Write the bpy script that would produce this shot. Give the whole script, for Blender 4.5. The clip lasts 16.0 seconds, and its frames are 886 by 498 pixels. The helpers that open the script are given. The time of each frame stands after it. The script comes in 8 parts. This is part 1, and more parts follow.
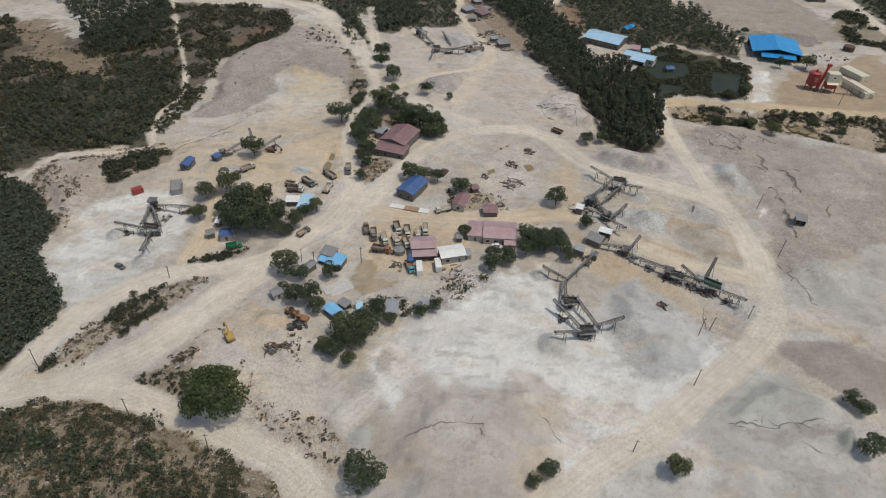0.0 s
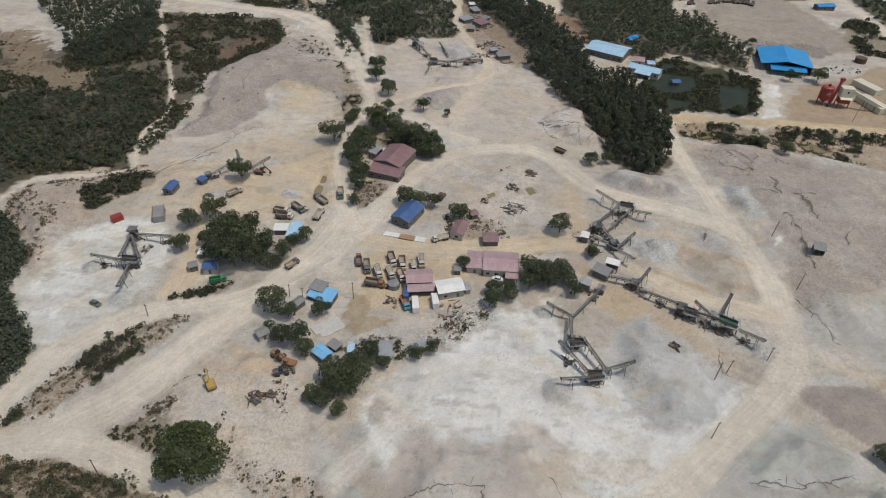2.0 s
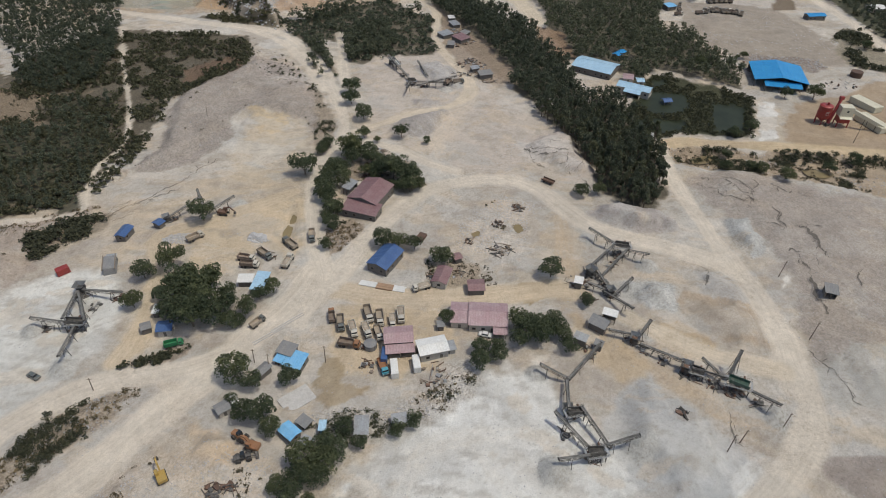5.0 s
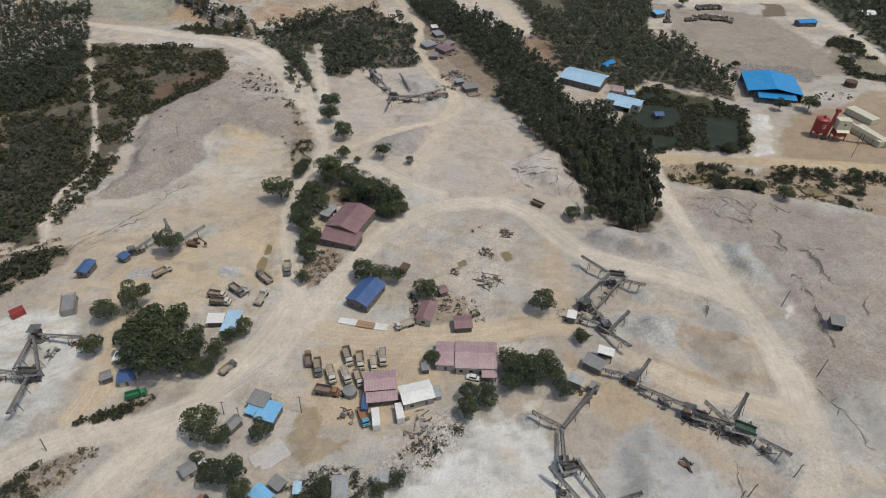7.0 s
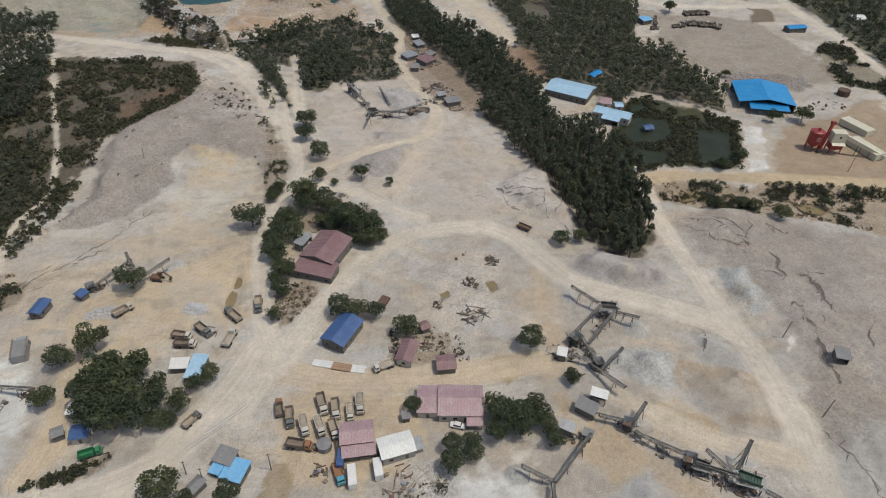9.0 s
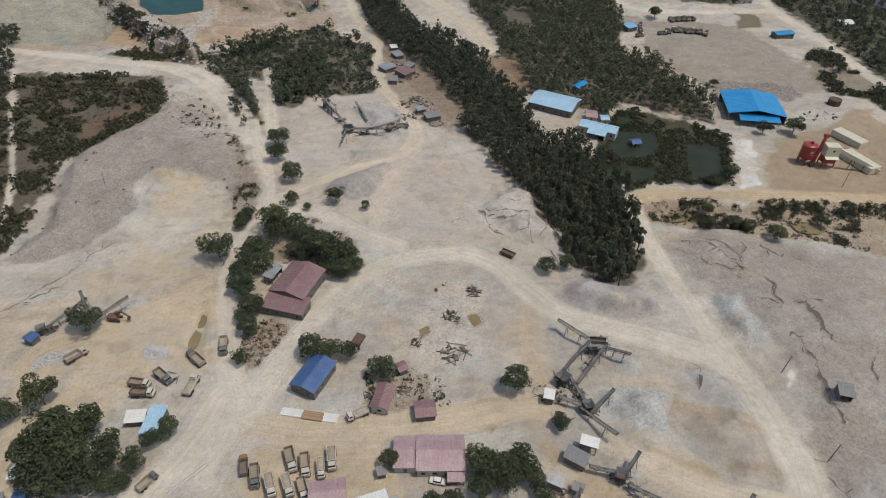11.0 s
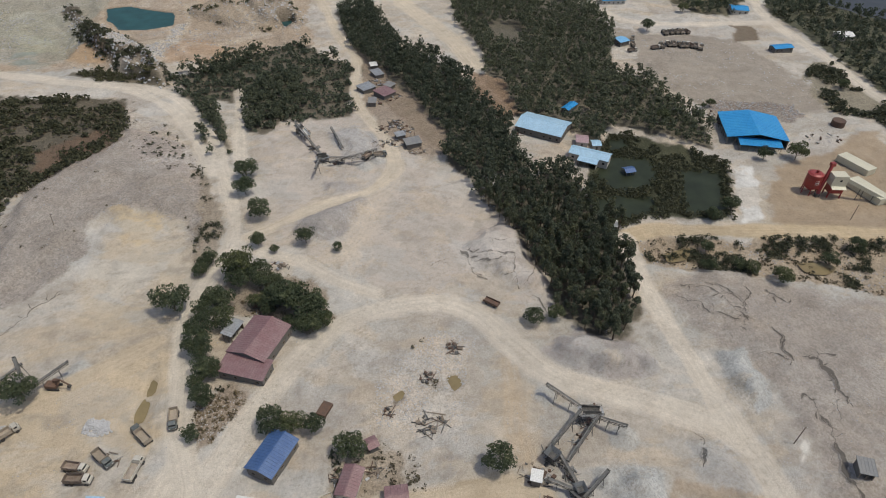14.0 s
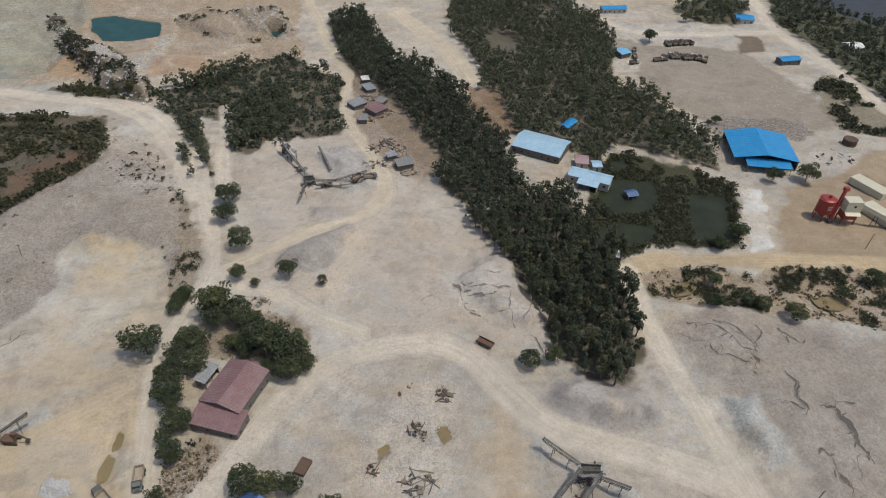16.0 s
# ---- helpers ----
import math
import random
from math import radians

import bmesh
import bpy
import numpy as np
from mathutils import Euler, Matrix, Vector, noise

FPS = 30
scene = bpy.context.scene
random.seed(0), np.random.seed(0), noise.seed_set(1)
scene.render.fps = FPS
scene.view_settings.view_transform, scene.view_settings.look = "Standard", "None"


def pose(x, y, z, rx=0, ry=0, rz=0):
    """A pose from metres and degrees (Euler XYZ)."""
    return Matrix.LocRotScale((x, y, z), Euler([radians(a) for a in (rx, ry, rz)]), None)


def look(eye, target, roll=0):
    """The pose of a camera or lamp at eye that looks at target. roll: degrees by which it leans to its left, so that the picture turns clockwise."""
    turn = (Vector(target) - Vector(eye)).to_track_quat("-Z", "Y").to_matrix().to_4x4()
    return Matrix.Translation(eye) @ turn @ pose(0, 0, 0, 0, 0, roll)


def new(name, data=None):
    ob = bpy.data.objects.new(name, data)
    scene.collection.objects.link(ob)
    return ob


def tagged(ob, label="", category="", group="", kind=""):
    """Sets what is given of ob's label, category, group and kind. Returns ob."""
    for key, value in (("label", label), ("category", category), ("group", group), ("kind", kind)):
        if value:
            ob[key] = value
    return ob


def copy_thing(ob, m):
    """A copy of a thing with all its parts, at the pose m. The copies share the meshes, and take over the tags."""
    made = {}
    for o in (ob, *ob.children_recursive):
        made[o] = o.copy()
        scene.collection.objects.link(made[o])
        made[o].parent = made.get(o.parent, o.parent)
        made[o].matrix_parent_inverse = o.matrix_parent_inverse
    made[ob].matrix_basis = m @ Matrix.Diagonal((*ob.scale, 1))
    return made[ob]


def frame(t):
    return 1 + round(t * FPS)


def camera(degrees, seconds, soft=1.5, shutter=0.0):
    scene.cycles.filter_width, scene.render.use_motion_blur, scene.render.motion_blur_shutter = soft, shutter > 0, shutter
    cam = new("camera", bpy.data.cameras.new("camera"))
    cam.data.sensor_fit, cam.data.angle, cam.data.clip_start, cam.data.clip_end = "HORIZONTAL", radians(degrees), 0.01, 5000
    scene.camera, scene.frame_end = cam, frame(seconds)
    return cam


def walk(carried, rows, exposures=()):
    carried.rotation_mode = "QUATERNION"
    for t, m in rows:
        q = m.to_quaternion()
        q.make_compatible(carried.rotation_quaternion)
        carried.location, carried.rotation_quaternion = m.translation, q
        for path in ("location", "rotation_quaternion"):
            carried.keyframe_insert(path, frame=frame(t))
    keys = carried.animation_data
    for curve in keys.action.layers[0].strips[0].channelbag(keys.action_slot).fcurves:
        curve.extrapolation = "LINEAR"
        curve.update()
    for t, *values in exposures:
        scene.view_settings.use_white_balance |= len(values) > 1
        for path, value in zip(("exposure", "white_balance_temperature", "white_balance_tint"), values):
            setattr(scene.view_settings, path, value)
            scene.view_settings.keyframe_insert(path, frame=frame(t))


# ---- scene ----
cam = camera(70.4, 16.0, soft=1.0)
METRES, EYE, TILT, LEAN, TURN = 143.3, 150.0, 0.0, 0.0, 0.0
ROWS = [
    (0.0, 0.0, 0.0, 0.0, 0.51, -39.35, -0.62),
    (0.5, 0.0006, 0.0319, 0.0001, 0.54, -39.34, -0.61),
    (1.0, 0.0003, 0.0641, 0.0003, 0.54, -39.34, -0.62),
    (1.5, 0.0006, 0.0962, 0.0006, 0.48, -39.33, -0.61),
    (2.0, 0.0014, 0.1281, 0.001, 0.31, -39.33, -0.61),
    (2.5, 0.0024, 0.1598, 0.0012, 0.04, -39.32, -0.62),
    (3.0, 0.0034, 0.1915, 0.002, -0.26, -39.34, -0.62),
    (3.5, 0.0047, 0.2229, 0.0027, -0.56, -39.33, -0.62),
    (4.0, 0.0062, 0.2542, 0.0028, -0.87, -39.32, -0.62),
    (6.5, 0.0198, 0.4098, 0.004, -2.5, -39.3, -0.66),
    (7.0, 0.0243, 0.4403, 0.004, -2.84, -39.3, -0.67),
    (7.5, 0.0295, 0.4708, 0.0038, -3.18, -39.29, -0.67),
    (8.0, 0.0353, 0.5009, 0.0034, -3.51, -39.28, -0.65),
    (8.5, 0.0416, 0.5307, 0.003, -3.86, -39.28, -0.66),
    (9.0, 0.0483, 0.5604, 0.0024, -4.2, -39.29, -0.66),
    (11.5, 0.0896, 0.7074, 0.0008, -5.93, -39.28, -0.64),
    (12.0, 0.0987, 0.737, 0.0012, -6.22, -39.29, -0.64),
    (12.5, 0.1081, 0.7665, 0.0015, -6.41, -39.29, -0.65),
    (13.0, 0.1176, 0.7958, 0.0023, -6.42, -39.29, -0.65),
    (13.5, 0.1271, 0.8255, 0.0032, -6.41, -39.3, -0.64),
    (14.0, 0.1361, 0.8557, 0.0043, -6.4, -39.31, -0.63),
    (14.5, 0.1449, 0.886, 0.0054, -6.39, -39.32, -0.64),
    (15.0, 0.1541, 0.9165, 0.0062, -6.38, -39.31, -0.63),
    (15.5, 0.1632, 0.9473, 0.007, -6.38, -39.31, -0.62),
    (16.0, 0.1725, 0.9783, 0.0078, -6.38, -39.32, -0.61),
]
walk(cam, [(t, pose(0, 0, EYE, TILT, LEAN, TURN) @ pose(METRES * x, METRES * y, METRES * z, 90 + pitch, roll, yaw)) for t, x, y, z, yaw, pitch, roll in ROWS])

# ---- world and sun ----
SUN_EL, SUN_AZ = 67.0, 108.0  # degrees; azimuth clockwise from +y
world = bpy.data.worlds.new("sky")
scene.world = world
world.use_nodes = True
wn = world.node_tree
sky = wn.nodes.new("ShaderNodeTexSky")
sky.sky_type = "NISHITA"
sky.sun_disc = False
sky.sun_elevation, sky.sun_rotation = radians(SUN_EL), radians(SUN_AZ)
sky.dust_density = 2.5
wn.links.new(sky.outputs[0], wn.nodes["Background"].inputs[0])
wn.nodes["Background"].inputs[1].default_value = 0.165
sun_data = bpy.data.lights.new("sun", "SUN")
sun_data.energy, sun_data.angle, sun_data.color = 2.8, radians(0.6), (1.0, 0.965, 0.835)
sun = new("sun", sun_data)
sa, se = radians(SUN_AZ), radians(SUN_EL)
sun.matrix_world = look(Vector((math.sin(sa) * math.cos(se), math.cos(sa) * math.cos(se), math.sin(se))) * 400, (0, 0, 0))
scene.view_settings.exposure = -0.49


# ---- materials ----
def nodes_of(name):
    m = bpy.data.materials.new(name)
    m.use_nodes = True
    t = m.node_tree
    return m, t, t.nodes["Principled BSDF"]


def noise_node(t, scale, detail=4, rough=0.6, coord="Object"):
    c = t.nodes.new("ShaderNodeTexCoord")
    n = t.nodes.new("ShaderNodeTexNoise")
    n.inputs["Scale"].default_value, n.inputs["Detail"].default_value, n.inputs["Roughness"].default_value = scale, detail, rough
    t.links.new(c.outputs[coord], n.inputs["Vector"])
    return n


def ramp(t, src, stops):
    r = t.nodes.new("ShaderNodeValToRGB")
    el = r.color_ramp.elements
    while len(el) < len(stops):
        el.new(0.5)
    for e, (p, c) in zip(el, stops):
        e.position, e.color = p, (*c, 1) if len(c) == 3 else c
    t.links.new(src, r.inputs["Fac"])
    return r


def mix(t, kind, fac, a, b):
    n = t.nodes.new("ShaderNodeMix")
    n.data_type, n.blend_type = "RGBA", kind
    for sock, v in ((n.inputs[0], fac), (n.inputs[6], a), (n.inputs[7], b)):
        if hasattr(v, "links"):
            t.links.new(v, sock)
        elif isinstance(v, (int, float)):
            sock.default_value = v
        else:
            sock.default_value = (*v, 1)
    return n.outputs[2]


def grey(v):
    return (v, v, v)


def surface(name, base, rough=0.6, metal=0.0, wear=None, amount=0.35, scale=1.2, fine=9.0, bump=0.0, vary=0.0):
    """Paint, metal, wood or stone with stains at two scales; vary: differences between objects."""
    m, t, b = nodes_of(name)
    big, small = noise_node(t, scale, 5), noise_node(t, fine, 3)
    wear = wear or tuple(c * 0.55 for c in base)
    f = ramp(t, big.outputs["Fac"], [(0.38, grey(0)), (0.72, grey(amount * 1.6 if amount < 0.6 else 1))])
    col = mix(t, "MIX", f.outputs[0], base, wear)
    g = ramp(t, small.outputs["Fac"], [(0.3, grey(0.8)), (0.7, grey(1.12))])
    col = mix(t, "MULTIPLY", 1.0, col, g.outputs[0])
    if vary:
        oi = t.nodes.new("ShaderNodeObjectInfo")
        v = ramp(t, oi.outputs["Random"], [(0, grey(1 - vary)), (1, grey(1 + vary))])
        col = mix(t, "MULTIPLY", 1.0, col, v.outputs[0])
    t.links.new(col, b.inputs["Base Color"])
    b.inputs["Roughness"].default_value, b.inputs["Metallic"].default_value = rough, metal
    if bump:
        bp = t.nodes.new("ShaderNodeBump")
        bp.inputs["Strength"].default_value, bp.inputs["Distance"].default_value = bump, 0.1
        t.links.new(small.outputs["Fac"], bp.inputs["Height"])
        t.links.new(bp.outputs[0], b.inputs["Normal"])
    return m


def foliage(name, dark, mid, light):
    m, t, b = nodes_of(name)
    g = t.nodes.new("ShaderNodeNewGeometry")
    oi = t.nodes.new("ShaderNodeObjectInfo")
    r = ramp(t, g.outputs["Random Per Island"], [(0.0, tuple(0.5 * (a + b) for a, b in zip(dark, mid))), (0.55, mid), (1.0, tuple(0.5 * (a + b) for a, b in zip(light, mid)))])
    v = ramp(t, oi.outputs["Random"], [(0, (0.78, 0.8, 0.8)), (0.5, (1, 1, 1)), (1, (1.18, 1.1, 0.95))])
    n = noise_node(t, 0.55, 4)
    w = ramp(t, n.outputs["Fac"], [(0.34, (0.68, 0.72, 0.74)), (0.5, grey(1)), (0.68, (1.36, 1.27, 1.1))])
    col = mix(t, "MULTIPLY", 1.0, mix(t, "MULTIPLY", 1.0, r.outputs[0], v.outputs[0]), w.outputs[0])
    t.links.new(col, b.inputs["Base Color"])
    b.inputs["Roughness"].default_value = 0.75
    b.inputs["Specular IOR Level"].default_value = 0.2
    tl, mx = t.nodes.new("ShaderNodeBsdfTranslucent"), t.nodes.new("ShaderNodeMixShader")
    t.links.new(col, tl.inputs["Color"])
    mx.inputs[0].default_value = 0.45
    t.links.new(b.outputs[0], mx.inputs[1])
    t.links.new(tl.outputs[0], mx.inputs[2])
    t.links.new(mx.outputs[0], t.nodes["Material Output"].inputs["Surface"])
    return m


def ground_surface(name):
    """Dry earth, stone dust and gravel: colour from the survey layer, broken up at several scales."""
    m, t, b = nodes_of(name)
    a = t.nodes.new("ShaderNodeAttribute")
    a.attribute_name = "soil"
    g = t.nodes.new("ShaderNodeAttribute")
    g.attribute_name = "stony"
    huge, big = noise_node(t, 0.045, 6, 0.62), noise_node(t, 0.22, 6, 0.68)
    mid, fine = noise_node(t, 0.9, 6, 0.7), noise_node(t, 3.2, 5, 0.75)
    c = mix(t, "MULTIPLY", 0.35, a.outputs["Color"], ramp(t, huge.outputs["Fac"], [(0.32, (0.76, 0.74, 0.72)), (0.5, (1, 1, 1)), (0.7, (1.16, 1.13, 1.08))]).outputs[0])
    c = mix(t, "MULTIPLY", 0.4, c, ramp(t, big.outputs["Fac"], [(0.3, (0.78, 0.75, 0.71)), (0.5, (1, 1, 1)), (0.68, (1.18, 1.17, 1.15))]).outputs[0])
    c = mix(t, "MULTIPLY", ramp(t, noise_node(t, 0.03, 4).outputs["Fac"], [(0.42, grey(0.2)), (0.6, grey(0.85))]).outputs[0], c, ramp(t, mid.outputs["Fac"], [(0.28, (0.68, 0.65, 0.6)), (0.46, (1, 1, 1)), (0.7, (1.14, 1.13, 1.12))]).outputs[0])
    c = mix(t, "MULTIPLY", 0.6, c, ramp(t, fine.outputs["Fac"], [(0.3, (0.7, 0.68, 0.65)), (0.5, (1, 1, 1)), (0.72, (1.16, 1.16, 1.16))]).outputs[0])
    # wheel tracks that run along the roads
    fl = t.nodes.new("ShaderNodeAttribute")
    fl.attribute_name = "wheel_flow"
    tracks = t.nodes.new("ShaderNodeTexNoise")
    tracks.inputs["Scale"].default_value, tracks.inputs["Detail"].default_value, tracks.inputs["Roughness"].default_value = 1.0, 4.0, 0.65
    t.links.new(fl.outputs["Vector"], tracks.inputs["Vector"])
    rd = t.nodes.new("ShaderNodeAttribute")
    rd.attribute_name = "tracked"
    c = mix(t, "MULTIPLY", rd.outputs["Fac"], c, ramp(t, tracks.outputs["Fac"], [(0.34, (0.9, 0.885, 0.865)), (0.5, (1, 1, 1)), (0.66, (1.09, 1.09, 1.09))]).outputs[0])
    # wisps of blown and graded dust
    for size, warp, amount in ((0.07, 1.2, 0.45), (0.3, 0.8, 0.4)):
        wisp = noise_node(t, size, 7, 0.62)
        wisp.inputs["Distortion"].default_value = warp
        c = mix(t, "MULTIPLY", amount, c, ramp(t, wisp.outputs["Fac"], [(0.3, (0.8, 0.775, 0.745)), (0.46, (1, 1, 1)), (0.54, (1, 1, 1)), (0.68, (1.16, 1.155, 1.15))]).outputs[0])
    # dark specks of stones and dry crust
    speck = noise_node(t, 1.5, 8, 0.85)
    c = mix(t, "MULTIPLY", 0.55, c, ramp(t, speck.outputs["Fac"], [(0.3, (0.42, 0.39, 0.35)), (0.39, (1, 1, 1)), (0.62, (1, 1, 1)), (0.7, (1.2, 1.2, 1.2))]).outputs[0])
    vo = t.nodes.new("ShaderNodeTexVoronoi")
    vo.inputs["Scale"].default_value = 1.9
    co = t.nodes.new("ShaderNodeTexCoord")
    t.links.new(co.outputs["Object"], vo.inputs["Vector"])
    sp = ramp(t, vo.outputs["Color"], [(0.2, (0.5, 0.48, 0.46)), (0.5, (0.95, 0.95, 0.95)), (0.85, (1.35, 1.35, 1.36))])
    c = mix(t, "MULTIPLY", g.outputs["Fac"], c, sp.outputs[0])
    t.links.new(c, b.inputs["Base Color"])
    b.inputs["Roughness"].default_value = 0.95
    b.inputs["Specular IOR Level"].default_value = 0.15
    ad = t.nodes.new("ShaderNodeMath")
    ad.operation = "ADD"
    t.links.new(mid.outputs["Fac"], ad.inputs[0])
    t.links.new(fine.outputs["Fac"], ad.inputs[1])
    bp = t.nodes.new("ShaderNodeBump")
    bp.inputs["Strength"].default_value, bp.inputs["Distance"].default_value = 0.8, 0.4
    t.links.new(ad.outputs[0], bp.inputs["Height"])
    t.links.new(bp.outputs[0], b.inputs["Normal"])
    return m


def water_surface(name, tint):
    m, t, b = nodes_of(name)
    n = noise_node(t, 0.12, 4)
    r = ramp(t, n.outputs["Fac"], [(0.35, tuple(c * 0.75 for c in tint)), (0.7, tuple(c * 1.25 for c in tint))])
    t.links.new(r.outputs[0], b.inputs["Base Color"])
    b.inputs["Roughness"].default_value = 0.4
    b.inputs["Specular IOR Level"].default_value = 0.15
    w = noise_node(t, 2.5, 3)
    bp = t.nodes.new("ShaderNodeBump")
    bp.inputs["Strength"].default_value, bp.inputs["Distance"].default_value = 0.12, 0.05
    t.links.new(w.outputs["Fac"], bp.inputs["Height"])
    t.links.new(bp.outputs[0], b.inputs["Normal"])
    return m


M_GROUND = ground_surface("dry_ground")
M_LEAF = foliage("leaves", (0.06, 0.078, 0.046), (0.098, 0.12, 0.07), (0.155, 0.168, 0.1))
M_LEAF_DK = foliage("wood_leaves", (0.078, 0.092, 0.064), (0.112, 0.128, 0.088), (0.155, 0.163, 0.108))
M_LEAF_DEEP = foliage("deep_green_leaves", (0.045, 0.066, 0.032), (0.076, 0.104, 0.05), (0.12, 0.145, 0.075))
M_SCRUB = foliage("scrub_leaves", (0.055, 0.06, 0.04), (0.092, 0.097, 0.062), (0.15, 0.146, 0.096))
M_DRY = foliage("dry_brush", (0.1, 0.085, 0.055), (0.17, 0.145, 0.1), (0.26, 0.225, 0.165))
M_BARK = surface("bark", (0.16, 0.125, 0.09), 0.9, fine=5)
M_RED = surface("maroon_roof", (0.225, 0.125, 0.125), 0.5, 0.1, (0.3, 0.215, 0.205), 0.4, 0.25, 2.0)
M_PINK = surface("faded_red_roof", (0.37, 0.245, 0.25), 0.5, 0.1, (0.46, 0.36, 0.355), 0.45, 0.3, 2.0)
M_BLUE = surface("blue_roof", (0.055, 0.11, 0.25), 0.42, 0.1, (0.1, 0.16, 0.29), 0.4, 0.3, 2.0)
M_SKYBLUE = surface("bright_blue_roof", (0.02, 0.25, 0.55), 0.4, 0.1, (0.05, 0.33, 0.6), 0.35, 0.2, 1.5)
M_PALE = surface("pale_blue_roof", (0.42, 0.6, 0.72), 0.4, 0.15, (0.3, 0.48, 0.62), 0.4, 0.2, 1.5)
M_TARP = surface("blue_tarpaulin", (0.15, 0.4, 0.65), 0.5, 0.0, (0.3, 0.52, 0.7), 0.4, 0.7, 4.0)
M_ZINC = surface("zinc_sheet", (0.4, 0.41, 0.41), 0.45, 0.45, (0.26, 0.23, 0.2), 0.4, 0.5, 3.0)
M_WHITE = surface("white_sheet", (0.72, 0.71, 0.67), 0.5, 0.05, (0.55, 0.52, 0.47), 0.35, 0.3, 3.0)
M_GREYROOF = surface("weathered_grey_roof", (0.2, 0.2, 0.2), 0.75, 0.0, (0.3, 0.28, 0.25), 0.4, 0.6, 4.0)
M_WALL = surface("rendered_wall", (0.5, 0.46, 0.4), 0.85, 0.0, (0.36, 0.32, 0.27), 0.4, 0.5, 3.0)
M_DARKWALL = surface("dark_board_wall", (0.13, 0.12, 0.11), 0.85, 0.0, (0.2, 0.18, 0.15), 0.4, 0.6, 3.0)
M_WOOD = surface("weathered_timber", (0.24, 0.19, 0.14), 0.85, 0.0, (0.15, 0.12, 0.1), 0.45, 0.8, 5.0, vary=0.25)
M_BOARD = surface("sawn_boards", (0.36, 0.23, 0.14), 0.8, 0.0, (0.28, 0.19, 0.13), 0.4, 0.8, 5.0, vary=0.2)
M_STEEL = surface("dusty_steel", (0.06, 0.058, 0.056), 0.6, 0.35, (0.26, 0.24, 0.21), 0.5, 0.7, 5.0)
M_BELT = surface("conveyor_rubber", (0.34, 0.33, 0.31), 0.85, 0.0, (0.16, 0.155, 0.145), 0.5, 0.5, 4.0)
M_RUST = surface("rusty_steel", (0.17, 0.1, 0.068), 0.8, 0.2, (0.1, 0.075, 0.06), 0.5, 0.8, 5.0, vary=0.25)
M_OLDBROWN = surface("worn_brown_bed", (0.21, 0.155, 0.12), 0.8, 0.1, (0.36, 0.31, 0.25), 0.5, 0.8, 4.0, vary=0.25)
M_REDPAINT = surface("red_paint", (0.3, 0.035, 0.03), 0.45, 0.1, (0.22, 0.06, 0.05), 0.4, 0.4, 3.0)
M_CREAM = surface("cream_paint", (0.62, 0.58, 0.44), 0.5, 0.05, (0.5, 0.46, 0.36), 0.35, 0.3, 3.0)
M_YELLOW = surface("yellow_paint", (0.42, 0.28, 0.07), 0.5, 0.1, (0.4, 0.28, 0.12), 0.4, 0.8, 4.0)
M_ORANGE = surface("orange_paint", (0.28, 0.13, 0.06), 0.55, 0.1, (0.3, 0.18, 0.1), 0.4, 0.8, 4.0)
M_GREEN = surface("green_paint", (0.03, 0.22, 0.09), 0.5, 0.1, (0.1, 0.2, 0.12), 0.4, 0.8, 4.0)
M_DKGREEN = surface("dark_green_paint", (0.03, 0.085, 0.06), 0.6, 0.1, (0.14, 0.16, 0.13), 0.4, 0.8, 4.0)
M_TEAL = surface("teal_paint", (0.06, 0.3, 0.38), 0.5, 0.1, (0.2, 0.33, 0.36), 0.4, 0.8, 4.0)
M_CAB = surface("cream_cab_paint", (0.6, 0.56, 0.48), 0.4, 0.1, (0.42, 0.36, 0.28), 0.4, 0.8, 4.0, vary=0.15)
M_DARKCAB = surface("dark_cab_paint", (0.1, 0.12, 0.12), 0.45, 0.1, (0.26, 0.22, 0.17), 0.4, 0.8, 4.0, vary=0.25)
M_BED = surface("dusty_load_bed", (0.33, 0.275, 0.215), 0.85, 0.1, (0.42, 0.36, 0.28), 0.5, 0.8, 4.0, vary=0.2)
M_GLASS = surface("dark_glass", (0.03, 0.035, 0.04), 0.1)
M_TYRE = surface("tyre_rubber", (0.035, 0.034, 0.033), 0.9, 0.0, (0.12, 0.105, 0.09), 0.45, 2.0)
M_ROCK = surface("broken_stone", (0.42, 0.41, 0.4), 0.9, 0.0, (0.3, 0.29, 0.28), 0.4, 1.0, 6.0, vary=0.2)
M_GRAVEL = surface("crushed_stone", (0.4, 0.4, 0.385), 0.9, 0.0, (0.27, 0.27, 0.26), 0.4, 1.0, 6.0)
M_CONCRETE = surface("concrete", (0.5, 0.48, 0.45), 0.9, 0.0, (0.38, 0.35, 0.31), 0.4, 0.4, 3.0)
M_POND = water_surface("dark_pond_water", (0.03, 0.036, 0.02))
M_TEALPOND = water_surface("teal_pond_water", (0.025, 0.075, 0.075))
M_MUDPOND = water_surface("muddy_water", (0.22, 0.17, 0.09))
M_LAKE = water_surface("lake_water", (0.045, 0.046, 0.05))


# ---- geometry helpers ----
def part(name, bm, material, parent=None, label=""):
    me = bpy.data.meshes.new(name)
    bm.to_mesh(me)
    bm.free()
    me.materials.append(material)
    ob = new(name, me)
    ob.parent = parent
    return tagged(ob, label)


